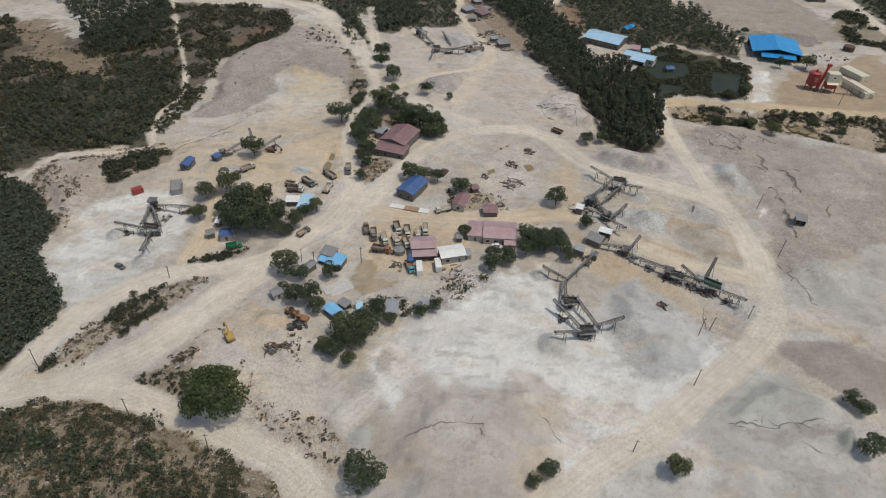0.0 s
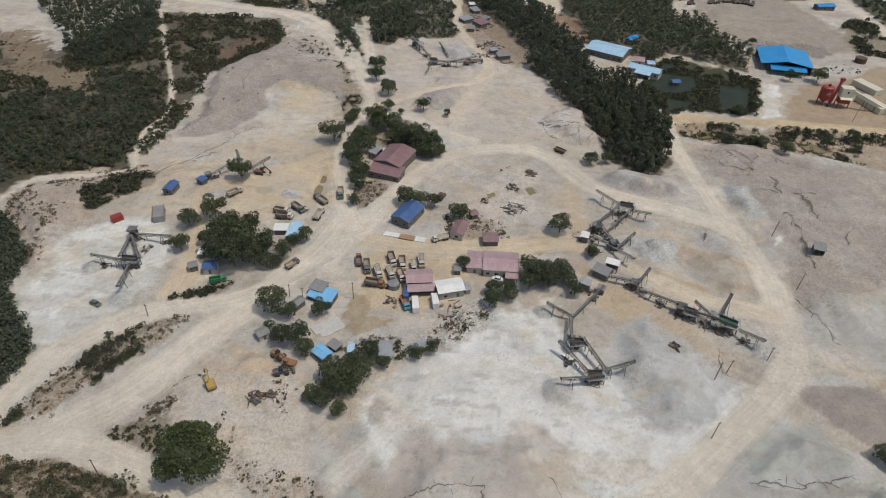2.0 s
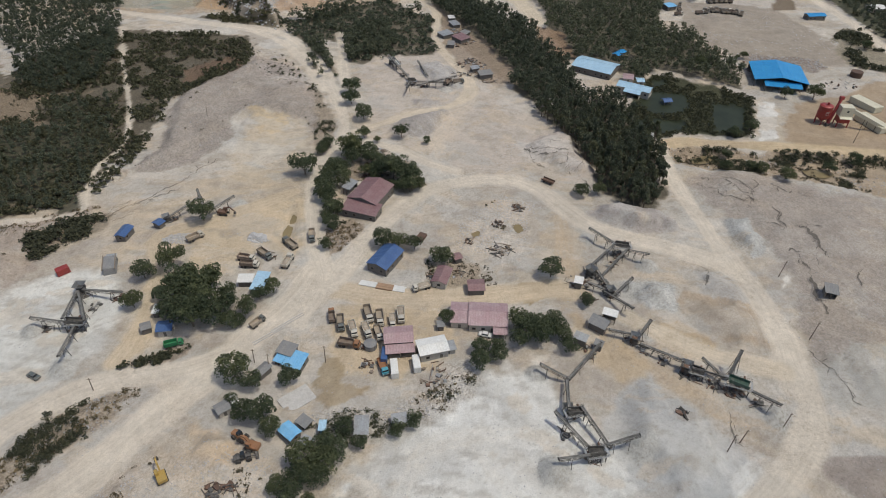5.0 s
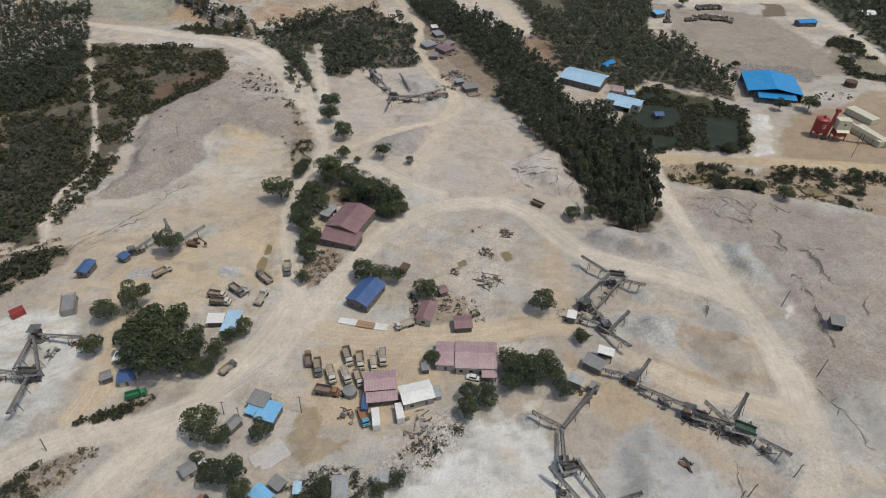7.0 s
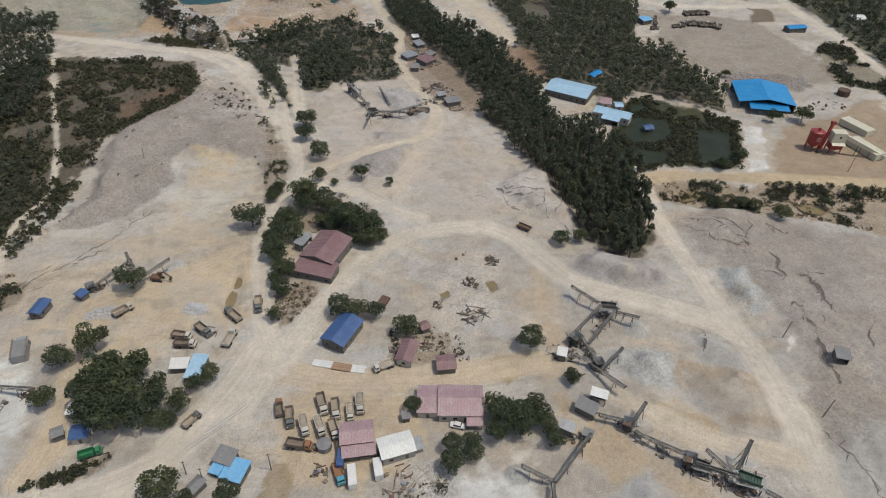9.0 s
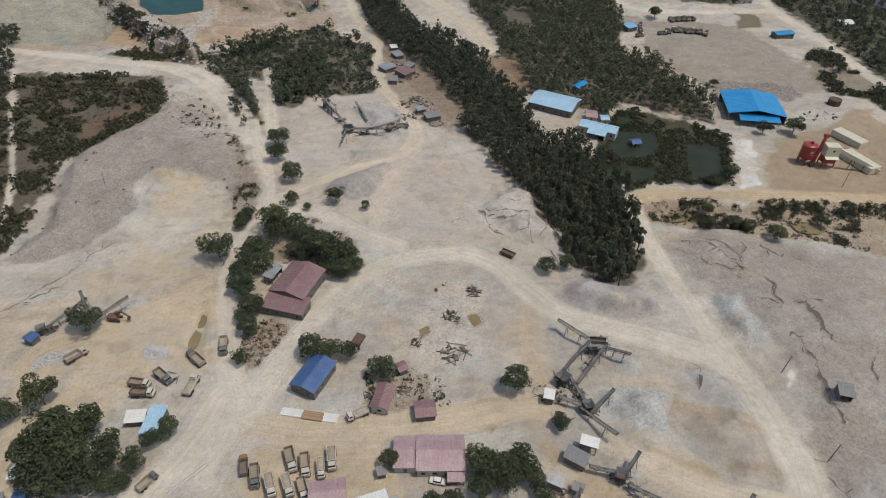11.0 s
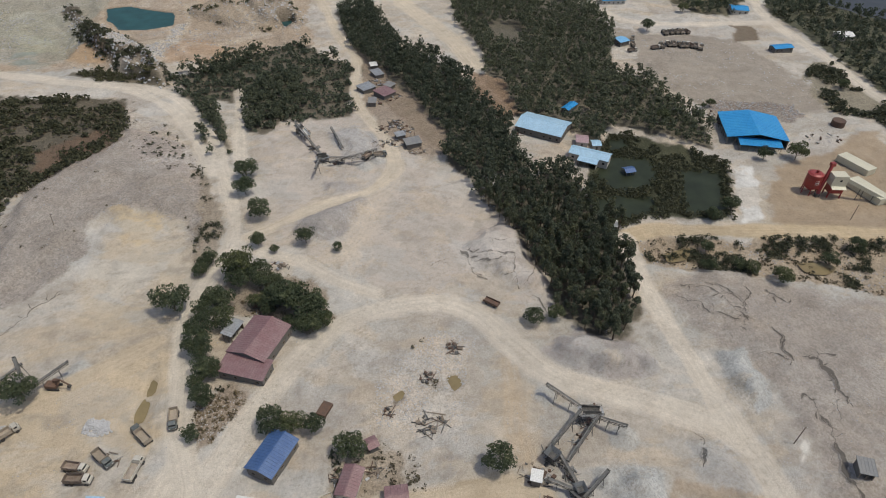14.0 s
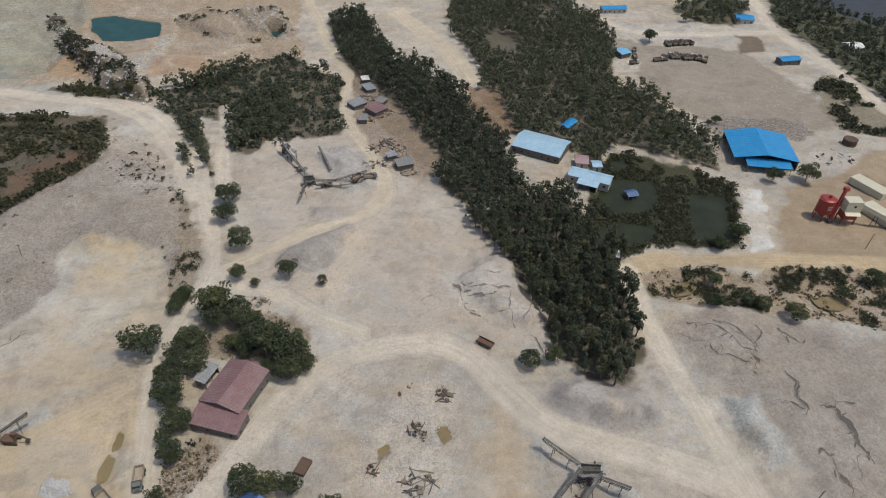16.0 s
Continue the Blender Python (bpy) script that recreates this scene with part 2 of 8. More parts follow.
def quick_mesh(name, verts, faces, material, smooth=False):
    """A mesh object from arrays; faces all of one size."""
    verts, faces = np.asarray(verts, np.float32), np.asarray(faces, np.int32)
    n, k = faces.shape
    me = bpy.data.meshes.new(name)
    me.vertices.add(len(verts))
    me.vertices.foreach_set("co", verts.ravel())
    me.loops.add(n * k)
    me.loops.foreach_set("vertex_index", faces.ravel())
    me.polygons.add(n)
    me.polygons.foreach_set("loop_start", np.arange(0, n * k, k, dtype=np.int32))
    me.polygons.foreach_set("use_smooth", np.full(n, smooth))
    me.update(calc_edges=True)
    me.materials.append(material)
    return new(name, me)


def empty(name, x, y, z, rz=0.0):
    e = new(name)
    e.matrix_world = pose(x, y, z, 0, 0, rz)
    e.empty_display_size = 0.5
    return e


def box(bm, c, s, m=None, taper=1.0):
    """A box of size s round c, its top scaled by taper, turned by the matrix m."""
    vs = []
    for k in (-1, 1):
        f = taper if k > 0 else 1
        for i, j in ((-1, -1), (1, -1), (1, 1), (-1, 1)):
            p = Vector((c[0] + i * f * s[0] / 2, c[1] + j * f * s[1] / 2, c[2] + k * s[2] / 2))
            vs.append(bm.verts.new(m @ p if m else p))
    for f in ((3, 2, 1, 0), (4, 5, 6, 7), (0, 1, 5, 4), (1, 2, 6, 5), (2, 3, 7, 6), (3, 0, 4, 7)):
        bm.faces.new([vs[i] for i in f])
    return vs


def between(a, b):
    a, b = Vector(a), Vector(b)
    d = b - a
    q = d.to_track_quat("Z", "Y")
    return Matrix.Translation((a + b) / 2) @ q.to_matrix().to_4x4(), d.length


def beam(bm, a, b, w=0.12, h=None):
    m, n = between(a, b)
    box(bm, (0, 0, 0), (w, h or w, n), m)


def tube(bm, a, b, r, r2=None, n=10):
    m, d = between(a, b)
    r2 = r if r2 is None else r2
    lo, hi = [], []
    for i in range(n):
        c, s = math.cos(i * math.tau / n), math.sin(i * math.tau / n)
        lo.append(bm.verts.new(m @ Vector((c * r, s * r, -d / 2))))
        hi.append(bm.verts.new(m @ Vector((c * r2, s * r2, d / 2))))
    for i in range(n):
        j = (i + 1) % n
        bm.faces.new((lo[i], lo[j], hi[j], hi[i]))
    bm.faces.new(lo[::-1])
    bm.faces.new(hi)


def soften(bm, w=0.05):
    bmesh.ops.bevel(bm, geom=bm.edges[:], offset=w, segments=1, affect="EDGES", profile=0.6)


def mesh(fn, *args, **kw):
    bm = bmesh.new()
    fn(bm, *args, **kw)
    return bm


# ---- relief and soil survey, in plan ----
TABLE = np.random.RandomState(7).rand(256, 256)


def vnoise(x, y, size, seed=0):
    u, v = x / size + seed * 17.3, y / size + seed * 31.7
    i, j = np.floor(u).astype(int), np.floor(v).astype(int)
    f, g = u - i, v - j
    f, g = f * f * (3 - 2 * f), g * g * (3 - 2 * g)
    t = lambda a, b: TABLE[a % 256, b % 256]
    return (t(i, j) * (1 - f) + t(i + 1, j) * f) * (1 - g) + (t(i, j + 1) * (1 - f) + t(i + 1, j + 1) * f) * g - 0.5


def fbm(x, y, size, seed=0, octaves=4):
    out, amp = 0.0, 1.0
    for o in range(octaves):
        out = out + amp * vnoise(x, y, size / 2**o, seed + o)
        amp *= 0.55
    return out


def line_gap(x, y, pts):
    """Distance to a polyline and how far along it."""
    best, along, run = np.full(x.shape, 1e9), np.zeros(x.shape), 0.0
    for (ax, ay), (bx, by) in zip(pts, pts[1:]):
        dx, dy = bx - ax, by - ay
        n = math.hypot(dx, dy)
        k = np.clip(((x - ax) * dx + (y - ay) * dy) / (n * n), 0, 1)
        d = np.hypot(x - ax - k * dx, y - ay - k * dy)
        along = np.where(d < best, run + k * n, along)
        best = np.minimum(best, d)
        run += n
    return best, along


def inside_gap(x, y, pts):
    """Distance to a polygon's edge, positive inside."""
    d, _ = line_gap(x, y, pts + pts[:1])
    odd = np.zeros(x.shape, bool)
    for (ax, ay), (bx, by) in zip(pts, pts[1:] + pts[:1]):
        if ay != by:
            odd ^= ((ay > y) != (by > y)) & (x < (bx - ax) * (y - ay) / (by - ay) + ax)
    return np.where(odd, d, -d)


def smooth(e0, e1, v):
    k = np.clip((v - e0) / (e1 - e0), 0, 1)
    return k * k * (3 - 2 * k)


def curve(pts, n=6):
    """A smooth line through the points."""
    p = [pts[0]] + list(pts) + [pts[-1]]
    out = []
    for a, b, c, d in zip(p, p[1:], p[2:], p[3:]):
        for i in range(n):
            k = i / n
            out.append(tuple(0.5 * (2 * b[q] + (c[q] - a[q]) * k + (2 * a[q] - 5 * b[q] + 4 * c[q] - d[q]) * k * k + (3 * b[q] - a[q] - 3 * c[q] + d[q]) * k**3) for q in (0, 1)))
    return out + [tuple(pts[-1])]


# outlines in plan, metres
R_SOUTH = [(-143.3, 105.9), (-127.8, 112.4), (-113.3, 116.4), (-98.2, 116.0), (-83.0, 110.8), (-69.8, 105.3), (-53.7, 98.2), (-41.8, 92.4), (-33.9, 86.1), (-28.6, 75.7)]
R_MAIN = [(-111.2, 115.4), (-100.1, 124.5), (-92.2, 131.0), (-83.4, 142.1), (-73.0, 158.5), (-62.4, 172.2), (-51.9, 189.0), (-44.0, 202.0), (-39.0, 215.9)]
R_LANE = [(-40.5, 192.0), (-34.0, 209.4), (-39.5, 229.2), (-43.1, 251.9), (-47.7, 273.4), (-43.7, 292.7), (-38.0, 320.1), (-40.3, 338.4), (-47.6, 365.6), (-59.7, 400.7), (-83.0, 441.6), (-108.4, 459.7), (-144.5, 468.9), (-178.6, 480.7), (-222.3, 494.1)]
R_LANE_FAR = [(-52.8, 367.4), (-67.8, 400.7), (-85.1, 431.8), (-110.4, 455.4), (-136.1, 465.5), (-174.8, 477.8), (-215.6, 492.0)]
R_LEFT = [(-129.3, 115.0), (-126.6, 125.8), (-123.0, 140.1), (-115.3, 152.0), (-103.8, 162.2), (-91.9, 168.4), (-72.6, 172.0), (-61.3, 177.0)]
R_LOOP = [(-32.9, 209.5), (-24.9, 225.6), (-17.6, 241.3), (-8.3, 255.8), (4.3, 270.0), (22.1, 276.1), (37.8, 276.3), (49.1, 269.1), (58.5, 255.0), (68.2, 241.9), (82.2, 233.8), (96.0, 227.3), (108.8, 219.9), (115.7, 209.4), (117.1, 193.4), (115.8, 177.5), (111.5, 160.5)]
R_LOOP_LOW = [(118.2, 182.6), (115.1, 163.8), (111.9, 149.8), (98.3, 134.5), (78.9, 118.7), (58.2, 102.7), (42.1, 92.1), (30.5, 83.6), (20.8, 72.2)]
R_EAST = [(114.9, 211.9), (114.0, 227.6), (112.2, 248.5), (110.9, 269.1), (112.0, 292.5), (112.2, 304.7), (125.4, 309.4), (144.7, 306.1), (179.4, 302.8), (220.0, 297.3), (256.7, 293.0)]
R_CENTRE = [(-30.9, 207.2), (-17.0, 203.7), (-0.1, 202.6), (20.4, 202.8), (34.4, 204.1), (48.9, 206.6), (55.5, 203.9)]
R_BRANCH = [(-35.6, 317.3), (-25.5, 308.8), (-11.4, 303.1), (0.7, 292.2), (15.6, 283.0)]
R_NORTH = [(-33.0, 320.2), (-23.6, 325.7), (-5.6, 337.6), (14.1, 346.9), (26.1, 361.9), (24.5, 387.1), (14.4, 414.1), (8.7, 444.6), (9.9, 487.1), (-2.8, 535.5), (-14.3, 594.2), (-23.1, 645.7)]
R_SIDE = [(-42.4, 374.9), (-47.4, 409.0), (-52.0, 450.1)]
R_FAR_EAST = [(318.4, 619.7), (297.6, 546.4), (293.7, 510.6), (295.8, 470.3), (293.0, 415.7), (294.5, 371.8)]
R_FAR_NORTH = [(42.9, 589.7), (56.1, 555.4), (70.4, 515.5), (78.5, 473.4)]
R_FAR_TOP = [(163.0, 604.7), (179.6, 567.1), (194.2, 538.9), (225.4, 529.1), (263.9, 528.0), (288.6, 525.9)]
R_TRACK = [(-197.3, 461.5), (-171.4, 396.3), (-153.0, 352.2), (-139.9, 311.5), (-143.9, 288.7), (-141.3, 268.3), (-137.2, 255.0), (-152.0, 249.5), (-173.8, 246.4), (-180.4, 234.3), (-183.1, 220.8)]
R_INNER = [(69.1, 191.7), (83.6, 180.1), (98.0, 172.5), (110.7, 168.1)]
R_WEST_IN = [(-94.0, 174.7), (-91.9, 184.6), (-91.8, 202.7), (-94.6, 216.7), (-101.4, 231.7), (-97.8, 241.1), (-81.9, 248.9), (-53.6, 268.0)]
Z_WHITE_W = [(-143.3, 201.5), (-130.9, 215.8), (-115.2, 218.2), (-97.3, 195.1), (-95.0, 177.9), (-104.0, 168.2), (-114.4, 159.1), (-124.2, 150.5), (-139.6, 164.4), (-145.9, 183.4)]
Z_WHITE_C = [(-24.6, 127.7), (-0.4, 147.6), (15.4, 164.7), (36.5, 174.3), (44.6, 159.5), (60.8, 143.6), (83.2, 144.1), (95.5, 136.9), (74.9, 116.5), (49.9, 100.8), (32.2, 85.5), (14.7, 83.4), (-0.1, 115.2), (-14.7, 111.0)]
Z_WHITE_S = [(31.9, 83.6), (52.3, 97.3), (66.6, 104.7), (76.9, 97.7), (78.6, 81.6), (64.5, 72.8), (27.6, 72.3)]
Z_GREY_C = [(54.5, 159.7), (68.0, 167.3), (79.4, 157.3), (86.2, 141.6), (79.9, 127.3), (65.4, 124.8), (56.9, 133.8), (52.0, 146.0)]
Z_YARD = [(-30.1, 200.7), (-6.8, 201.3), (6.6, 198.4), (9.3, 184.4), (15.3, 178.6), (2.8, 169.3), (-11.6, 165.3), (-24.8, 169.6), (-32.1, 180.0)]
Z_OCHRE_W = [(-114.1, 229.5), (-101.3, 236.6), (-93.5, 248.0), (-77.0, 256.0), (-58.0, 268.9), (-47.1, 260.2), (-43.8, 236.4), (-46.6, 225.8), (-60.1, 229.3), (-65.8, 215.9), (-77.4, 212.7), (-86.7, 209.7), (-87.4, 187.0), (-90.4, 179.4), (-94.8, 197.9), (-97.9, 219.3), (-107.6, 229.5)]
Z_BENCH_NW = [(-90.1, 325.8), (-75.4, 338.3), (-57.0, 332.1), (-50.3, 303.2), (-54.5, 278.1), (-67.8, 268.9), (-84.5, 278.1), (-86.6, 297.8)]
Z_HEAP_NW = [(-135.5, 278.1), (-122.3, 303.1), (-128.6, 331.8), (-129.7, 365.1), (-110.3, 388.0), (-99.1, 413.3), (-72.5, 396.4), (-50.6, 351.6), (-44.8, 326.0), (-51.0, 308.6), (-57.0, 332.1), (-75.4, 338.3), (-91.4, 331.9), (-97.1, 308.5), (-111.3, 292.7)]
Z_SLOPE_W = [(-180.4, 234.3), (-176.4, 246.3), (-152.0, 249.5), (-139.4, 257.6), (-129.8, 260.5), (-142.3, 226.2), (-140.2, 215.5), (-143.3, 201.5), (-147.5, 186.8), (-171.5, 216.8)]
Z_SCRUB_SW = [(-152.7, 101.1), (-124.4, 106.2), (-114.3, 111.7), (-100.7, 110.5), (-87.9, 106.8), (-70.2, 101.6), (-57.4, 94.7), (-47.0, 89.1), (-39.7, 82.6), (-34.7, 71.4), (-131.2, 70.1)]
Z_SCRUB_NW = [(-352.7, 389.4), (-292.2, 422.6), (-266.8, 402.6), (-232.7, 384.4), (-228.0, 414.5), (-199.3, 461.4), (-109.9, 441.2), (-101.6, 409.0), (-111.6, 379.6), (-128.7, 353.1), (-130.5, 315.2), (-136.5, 279.9), (-140.4, 260.2), (-156.2, 253.5), (-177.6, 248.8), (-185.3, 234.1), (-232.0, 215.3)]
Z_WOOD_NW = [(-226.5, 374.2), (-232.6, 403.0), (-267.7, 446.0), (-328.3, 525.7), (-222.3, 530.9), (-184.2, 426.3), (-179.1, 376.0), (-197.4, 361.9)]
Z_EDGE_W = [(-219.6, 233.2), (-185.4, 225.1), (-171.5, 216.8), (-150.9, 193.9), (-150.1, 183.3), (-152.6, 179.9), (-145.7, 170.4), (-133.9, 158.7), (-128.2, 149.1), (-129.6, 135.1), (-133.9, 123.5), (-145.6, 114.8)]
Z_ISLAND = [(-120.9, 121.5), (-120.2, 130.5), (-115.8, 140.2), (-108.5, 149.5), (-102.7, 159.3), (-91.0, 165.4), (-81.6, 164.1), (-87.2, 154.0), (-95.8, 145.7), (-104.6, 135.5), (-109.4, 126.1)]
Z_RUBBLE_SW = [(-93.1, 117.8), (-87.0, 126.5), (-81.4, 136.0), (-70.9, 143.6), (-58.6, 146.5), (-40.9, 141.7), (-36.8, 127.4), (-31.5, 114.7), (-29.3, 99.5), (-31.0, 90.9), (-46.3, 99.2), (-54.9, 102.7), (-74.2, 114.0)]
Z_BANK_S = [(-6.8, 117.2), (20.4, 123.6), (30.3, 119.9), (34.8, 104.2), (33.9, 87.1), (24.9, 72.3), (-13.1, 71.7), (-17.1, 84.8), (-13.8, 99.8), (-12.8, 107.2)]
Z_DUST_SE = [(91.2, 129.8), (107.1, 125.6), (118.3, 113.2), (123.4, 102.0), (108.1, 73.5), (71.3, 72.9), (75.4, 97.7), (78.6, 112.6)]
Z_LOW_E = [(109.3, 139.6), (131.4, 140.0), (138.8, 130.6), (162.6, 118.0), (154.7, 106.2), (129.6, 113.4), (117.9, 119.3), (108.0, 127.8), (101.9, 134.6)]
Z_DUST_E = [(140.3, 179.7), (164.8, 190.4), (195.8, 184.2), (168.4, 140.7), (145.3, 142.7), (124.9, 150.1), (125.9, 161.1)]
Z_HILL_E = [(115.2, 273.3), (127.0, 281.9), (148.2, 282.9), (167.4, 273.3), (196.3, 257.7), (214.1, 235.6), (158.7, 152.5), (136.3, 152.7), (121.8, 157.0), (121.3, 170.5), (122.6, 185.6), (130.9, 208.6), (129.4, 235.9), (122.8, 255.7)]
Z_GRAVEL_E = [(121.0, 245.1), (131.3, 245.7), (131.9, 234.6), (130.5, 223.8), (123.4, 222.5), (118.3, 230.3)]
Z_GRAVEL_MID = [(74.5, 208.9), (83.2, 211.8), (88.9, 205.7), (87.4, 195.7), (78.1, 195.6), (71.5, 201.3)]
Z_MOUND_S = [(74.5, 259.0), (90.0, 259.8), (100.7, 252.5), (102.6, 239.8), (83.5, 238.0), (65.5, 248.2)]
Z_BROWN_IN = [(88.2, 198.1), (95.6, 202.9), (114.1, 197.1), (113.6, 176.7), (99.1, 179.4), (89.5, 186.3)]
Z_GREY_IN = [(96.5, 222.0), (104.9, 217.4), (119.0, 212.6), (117.4, 192.2), (104.7, 192.7), (97.5, 202.8)]
Z_MOUND_N = [(-18.6, 317.2), (-13.6, 329.7), (-1.4, 340.8), (11.8, 345.2), (16.3, 337.3), (7.7, 324.2), (-0.3, 315.3)]
Z_PAD_N = [(-39.9, 419.1), (6.1, 426.4), (32.1, 386.3), (62.2, 360.6), (77.4, 317.3), (74.4, 277.0), (26.6, 281.8), (0.5, 297.7), (-28.3, 315.1), (-23.8, 327.3)]
Z_PILE_N = [(-3.7, 394.7), (11.7, 406.1), (21.9, 387.3), (16.7, 373.7), (4.4, 374.9)]
Z_CRACK_N = [(46.3, 307.6), (67.4, 321.7), (78.8, 313.9), (77.4, 281.8), (70.7, 277.4), (57.2, 286.5)]
Z_QUARRY = [(-352.8, 670.9), (-27.4, 646.1), (-19.0, 514.3), (-57.9, 485.4), (-89.2, 488.2), (-106.8, 497.3), (-148.8, 486.1), (-246.6, 480.8)]
Z_QUARRY_GREY = [(-332.4, 669.3), (-183.7, 658.0), (-158.0, 562.9), (-154.2, 501.5), (-182.4, 496.4), (-243.8, 501.7)]
Z_CLIFF = [(-172.3, 564.1), (-151.9, 543.4), (-132.1, 532.7), (-106.8, 497.3), (-90.4, 466.8), (-96.0, 454.1), (-122.3, 476.6), (-150.0, 517.1)]
Z_BAND_N = [(-97.4, 474.9), (-77.8, 480.5), (-53.3, 501.6), (-25.4, 516.1), (-7.5, 489.6), (11.8, 480.1), (6.5, 415.0), (-20.0, 411.9), (-34.0, 397.5), (-42.4, 403.3), (-47.3, 437.5), (-64.1, 439.0), (-49.3, 384.4), (-51.7, 371.3), (-69.2, 411.0)]
Z_BELT = [(-3.5, 575.8), (19.4, 585.4), (38.5, 503.8), (57.1, 485.6), (74.5, 447.1), (81.9, 436.4), (88.9, 411.2), (83.7, 384.7), (87.0, 352.2), (100.9, 359.5), (110.4, 334.0), (114.6, 318.9), (110.2, 299.8), (102.9, 263.2), (94.2, 254.0), (85.1, 258.2), (76.0, 270.6), (74.8, 288.8), (70.5, 316.5), (61.1, 338.7), (52.8, 364.1), (33.3, 405.1), (17.8, 442.2), (4.9, 519.9)]
Z_WOOD_E = [(76.0, 563.9), (87.2, 624.0), (172.3, 617.6), (180.7, 524.1), (155.4, 457.7), (174.8, 448.7), (179.5, 421.2), (184.3, 385.7), (177.7, 366.1), (158.1, 382.9), (137.9, 395.5), (122.1, 371.3), (110.9, 397.9), (88.9, 411.2), (81.0, 449.9), (86.9, 487.1)]
Z_MARSH = [(115.4, 364.3), (133.1, 386.9), (151.7, 385.2), (178.3, 353.8), (160.2, 312.5), (125.6, 316.0), (110.4, 310.7), (108.2, 332.0)]
Z_POND_A = [(128.7, 364.0), (143.2, 362.6), (142.9, 348.5), (134.3, 339.1), (119.4, 337.8), (116.9, 351.0)]
Z_POND_B = [(108.4, 332.7), (122.8, 333.6), (133.7, 331.4), (130.3, 322.5), (116.7, 316.1), (107.0, 320.6)]
Z_POND_C = [(155.4, 351.6), (172.8, 347.8), (159.9, 317.8), (143.7, 318.7)]
Z_POND_D = [(129.4, 379.6), (139.1, 382.2), (136.5, 371.6), (127.6, 370.1)]
Z_PAD_E = [(181.8, 524.8), (250.3, 500.2), (267.1, 434.9), (266.6, 408.6), (242.1, 398.8), (191.4, 392.2), (178.9, 457.1)]
Z_SILO = [(198.1, 351.9), (264.1, 374.6), (267.9, 316.4), (248.6, 293.8), (173.7, 307.8), (184.7, 332.2)]
Z_STRIP_E = [(179.7, 351.5), (190.7, 352.6), (173.3, 311.2), (163.7, 310.5)]
Z_EMBANK = [(111.4, 301.1), (128.2, 305.7), (151.9, 300.2), (194.6, 297.5), (236.7, 293.3), (215.7, 255.2), (187.3, 265.5), (160.2, 276.1), (137.7, 283.8), (115.3, 288.9)]
Z_MUD_E = [(126.0, 295.1), (135.4, 297.2), (131.9, 291.6), (125.3, 290.8)]
Z_ALGAE_E = [(173.4, 284.5), (181.7, 284.2), (185.1, 281.3), (179.9, 278.2), (173.9, 280.2)]
Z_FAR_E = [(344.6, 647.4), (301.2, 543.9), (301.5, 522.8), (303.5, 481.4), (299.1, 424.4), (300.5, 379.3), (341.0, 352.3), (610.8, 627.7)]
Z_LAKE = [(350.9, 579.8), (403.7, 643.0), (562.1, 631.3), (427.3, 480.6), (372.9, 529.4), (360.0, 552.6)]
Z_TEAL = [(-161.8, 592.5), (-149.9, 595.9), (-116.4, 580.1), (-111.8, 557.1), (-126.9, 550.6), (-142.7, 552.0), (-155.8, 572.8)]
Z_GREENPOOL = [(-41.8, 558.3), (-32.9, 560.7), (-30.3, 550.4), (-37.0, 545.0)]
Z_PUDDLE_A = [(35.8, 245.0), (39.1, 245.3), (40.5, 241.4), (37.6, 239.9)]
Z_PUDDLE_B = [(19.4, 239.5), (22.1, 241.0), (22.8, 238.2), (19.9, 236.4)]
Z_PUDDLE_C = [(-53.1, 245.5), (-51.2, 244.1), (-51.5, 238.4), (-53.3, 237.2), (-54.2, 241.0)]
Z_PUDDLE_D = [(-52.7, 253.6), (-50.8, 252.1), (-50.7, 247.4), (-52.6, 247.4)]
Z_STONES_A = [(-66.8, 235.6), (-65.3, 239.1), (-59.9, 237.7), (-58.1, 234.4), (-61.6, 232.5)]
Z_STONES_B = [(-101.4, 236.8), (-97.7, 240.7), (-86.9, 238.4), (-89.7, 234.2), (-99.3, 233.7)]
Z_SHED_N = [(11.5, 494.9), (35.5, 448.8), (54.6, 379.4), (41.6, 375.9), (22.2, 397.3), (8.7, 438.3)]
Z_SCRAP_N = [(74.2, 466.3), (90.6, 450.6), (92.3, 412.6), (84.6, 402.1), (75.5, 432.2)]
Z_RUBBLE_C = [(15.3, 250.0), (36.0, 264.4), (47.5, 258.9), (42.0, 243.4), (42.0, 231.1), (29.3, 224.1), (12.1, 229.3)]
Z_LANE_BANK = [(-67.2, 386.3), (-55.5, 363.5), (-46.6, 339.9), (-42.5, 322.7), (-43.4, 302.1), (-45.8, 295.6), (-51.7, 314.4), (-51.7, 333.4), (-62.4, 364.2)]
Z_YARD_EDGE = [(-32.7, 156.2), (-9.3, 156.0), (0.7, 162.3), (7.8, 169.0), (17.1, 176.1), (16.5, 166.7), (7.5, 158.0), (0.7, 151.9), (-9.0, 148.0), (-21.6, 144.3), (-31.9, 150.2)]
Z_VERGE = [(-41.0, 242.7), (-27.9, 247.8), (-23.5, 241.7), (-29.8, 228.5), (-34.4, 221.2), (-39.1, 229.1)]
Z_SHRUB_W = [(-148.5, 235.1), (-140.8, 247.3), (-127.2, 252.7), (-122.5, 242.9), (-133.7, 235.5), (-141.4, 224.0)]
Z_STRIP_W = [(-93.5, 173.1), (-82.5, 178.2), (-72.9, 181.7), (-79.4, 174.3), (-90.4, 170.0)]
Z_HUTS = [(1.7, 221.4), (14.8, 225.7), (23.5, 217.6), (26.1, 208.0), (17.2, 206.3), (3.4, 207.2)]
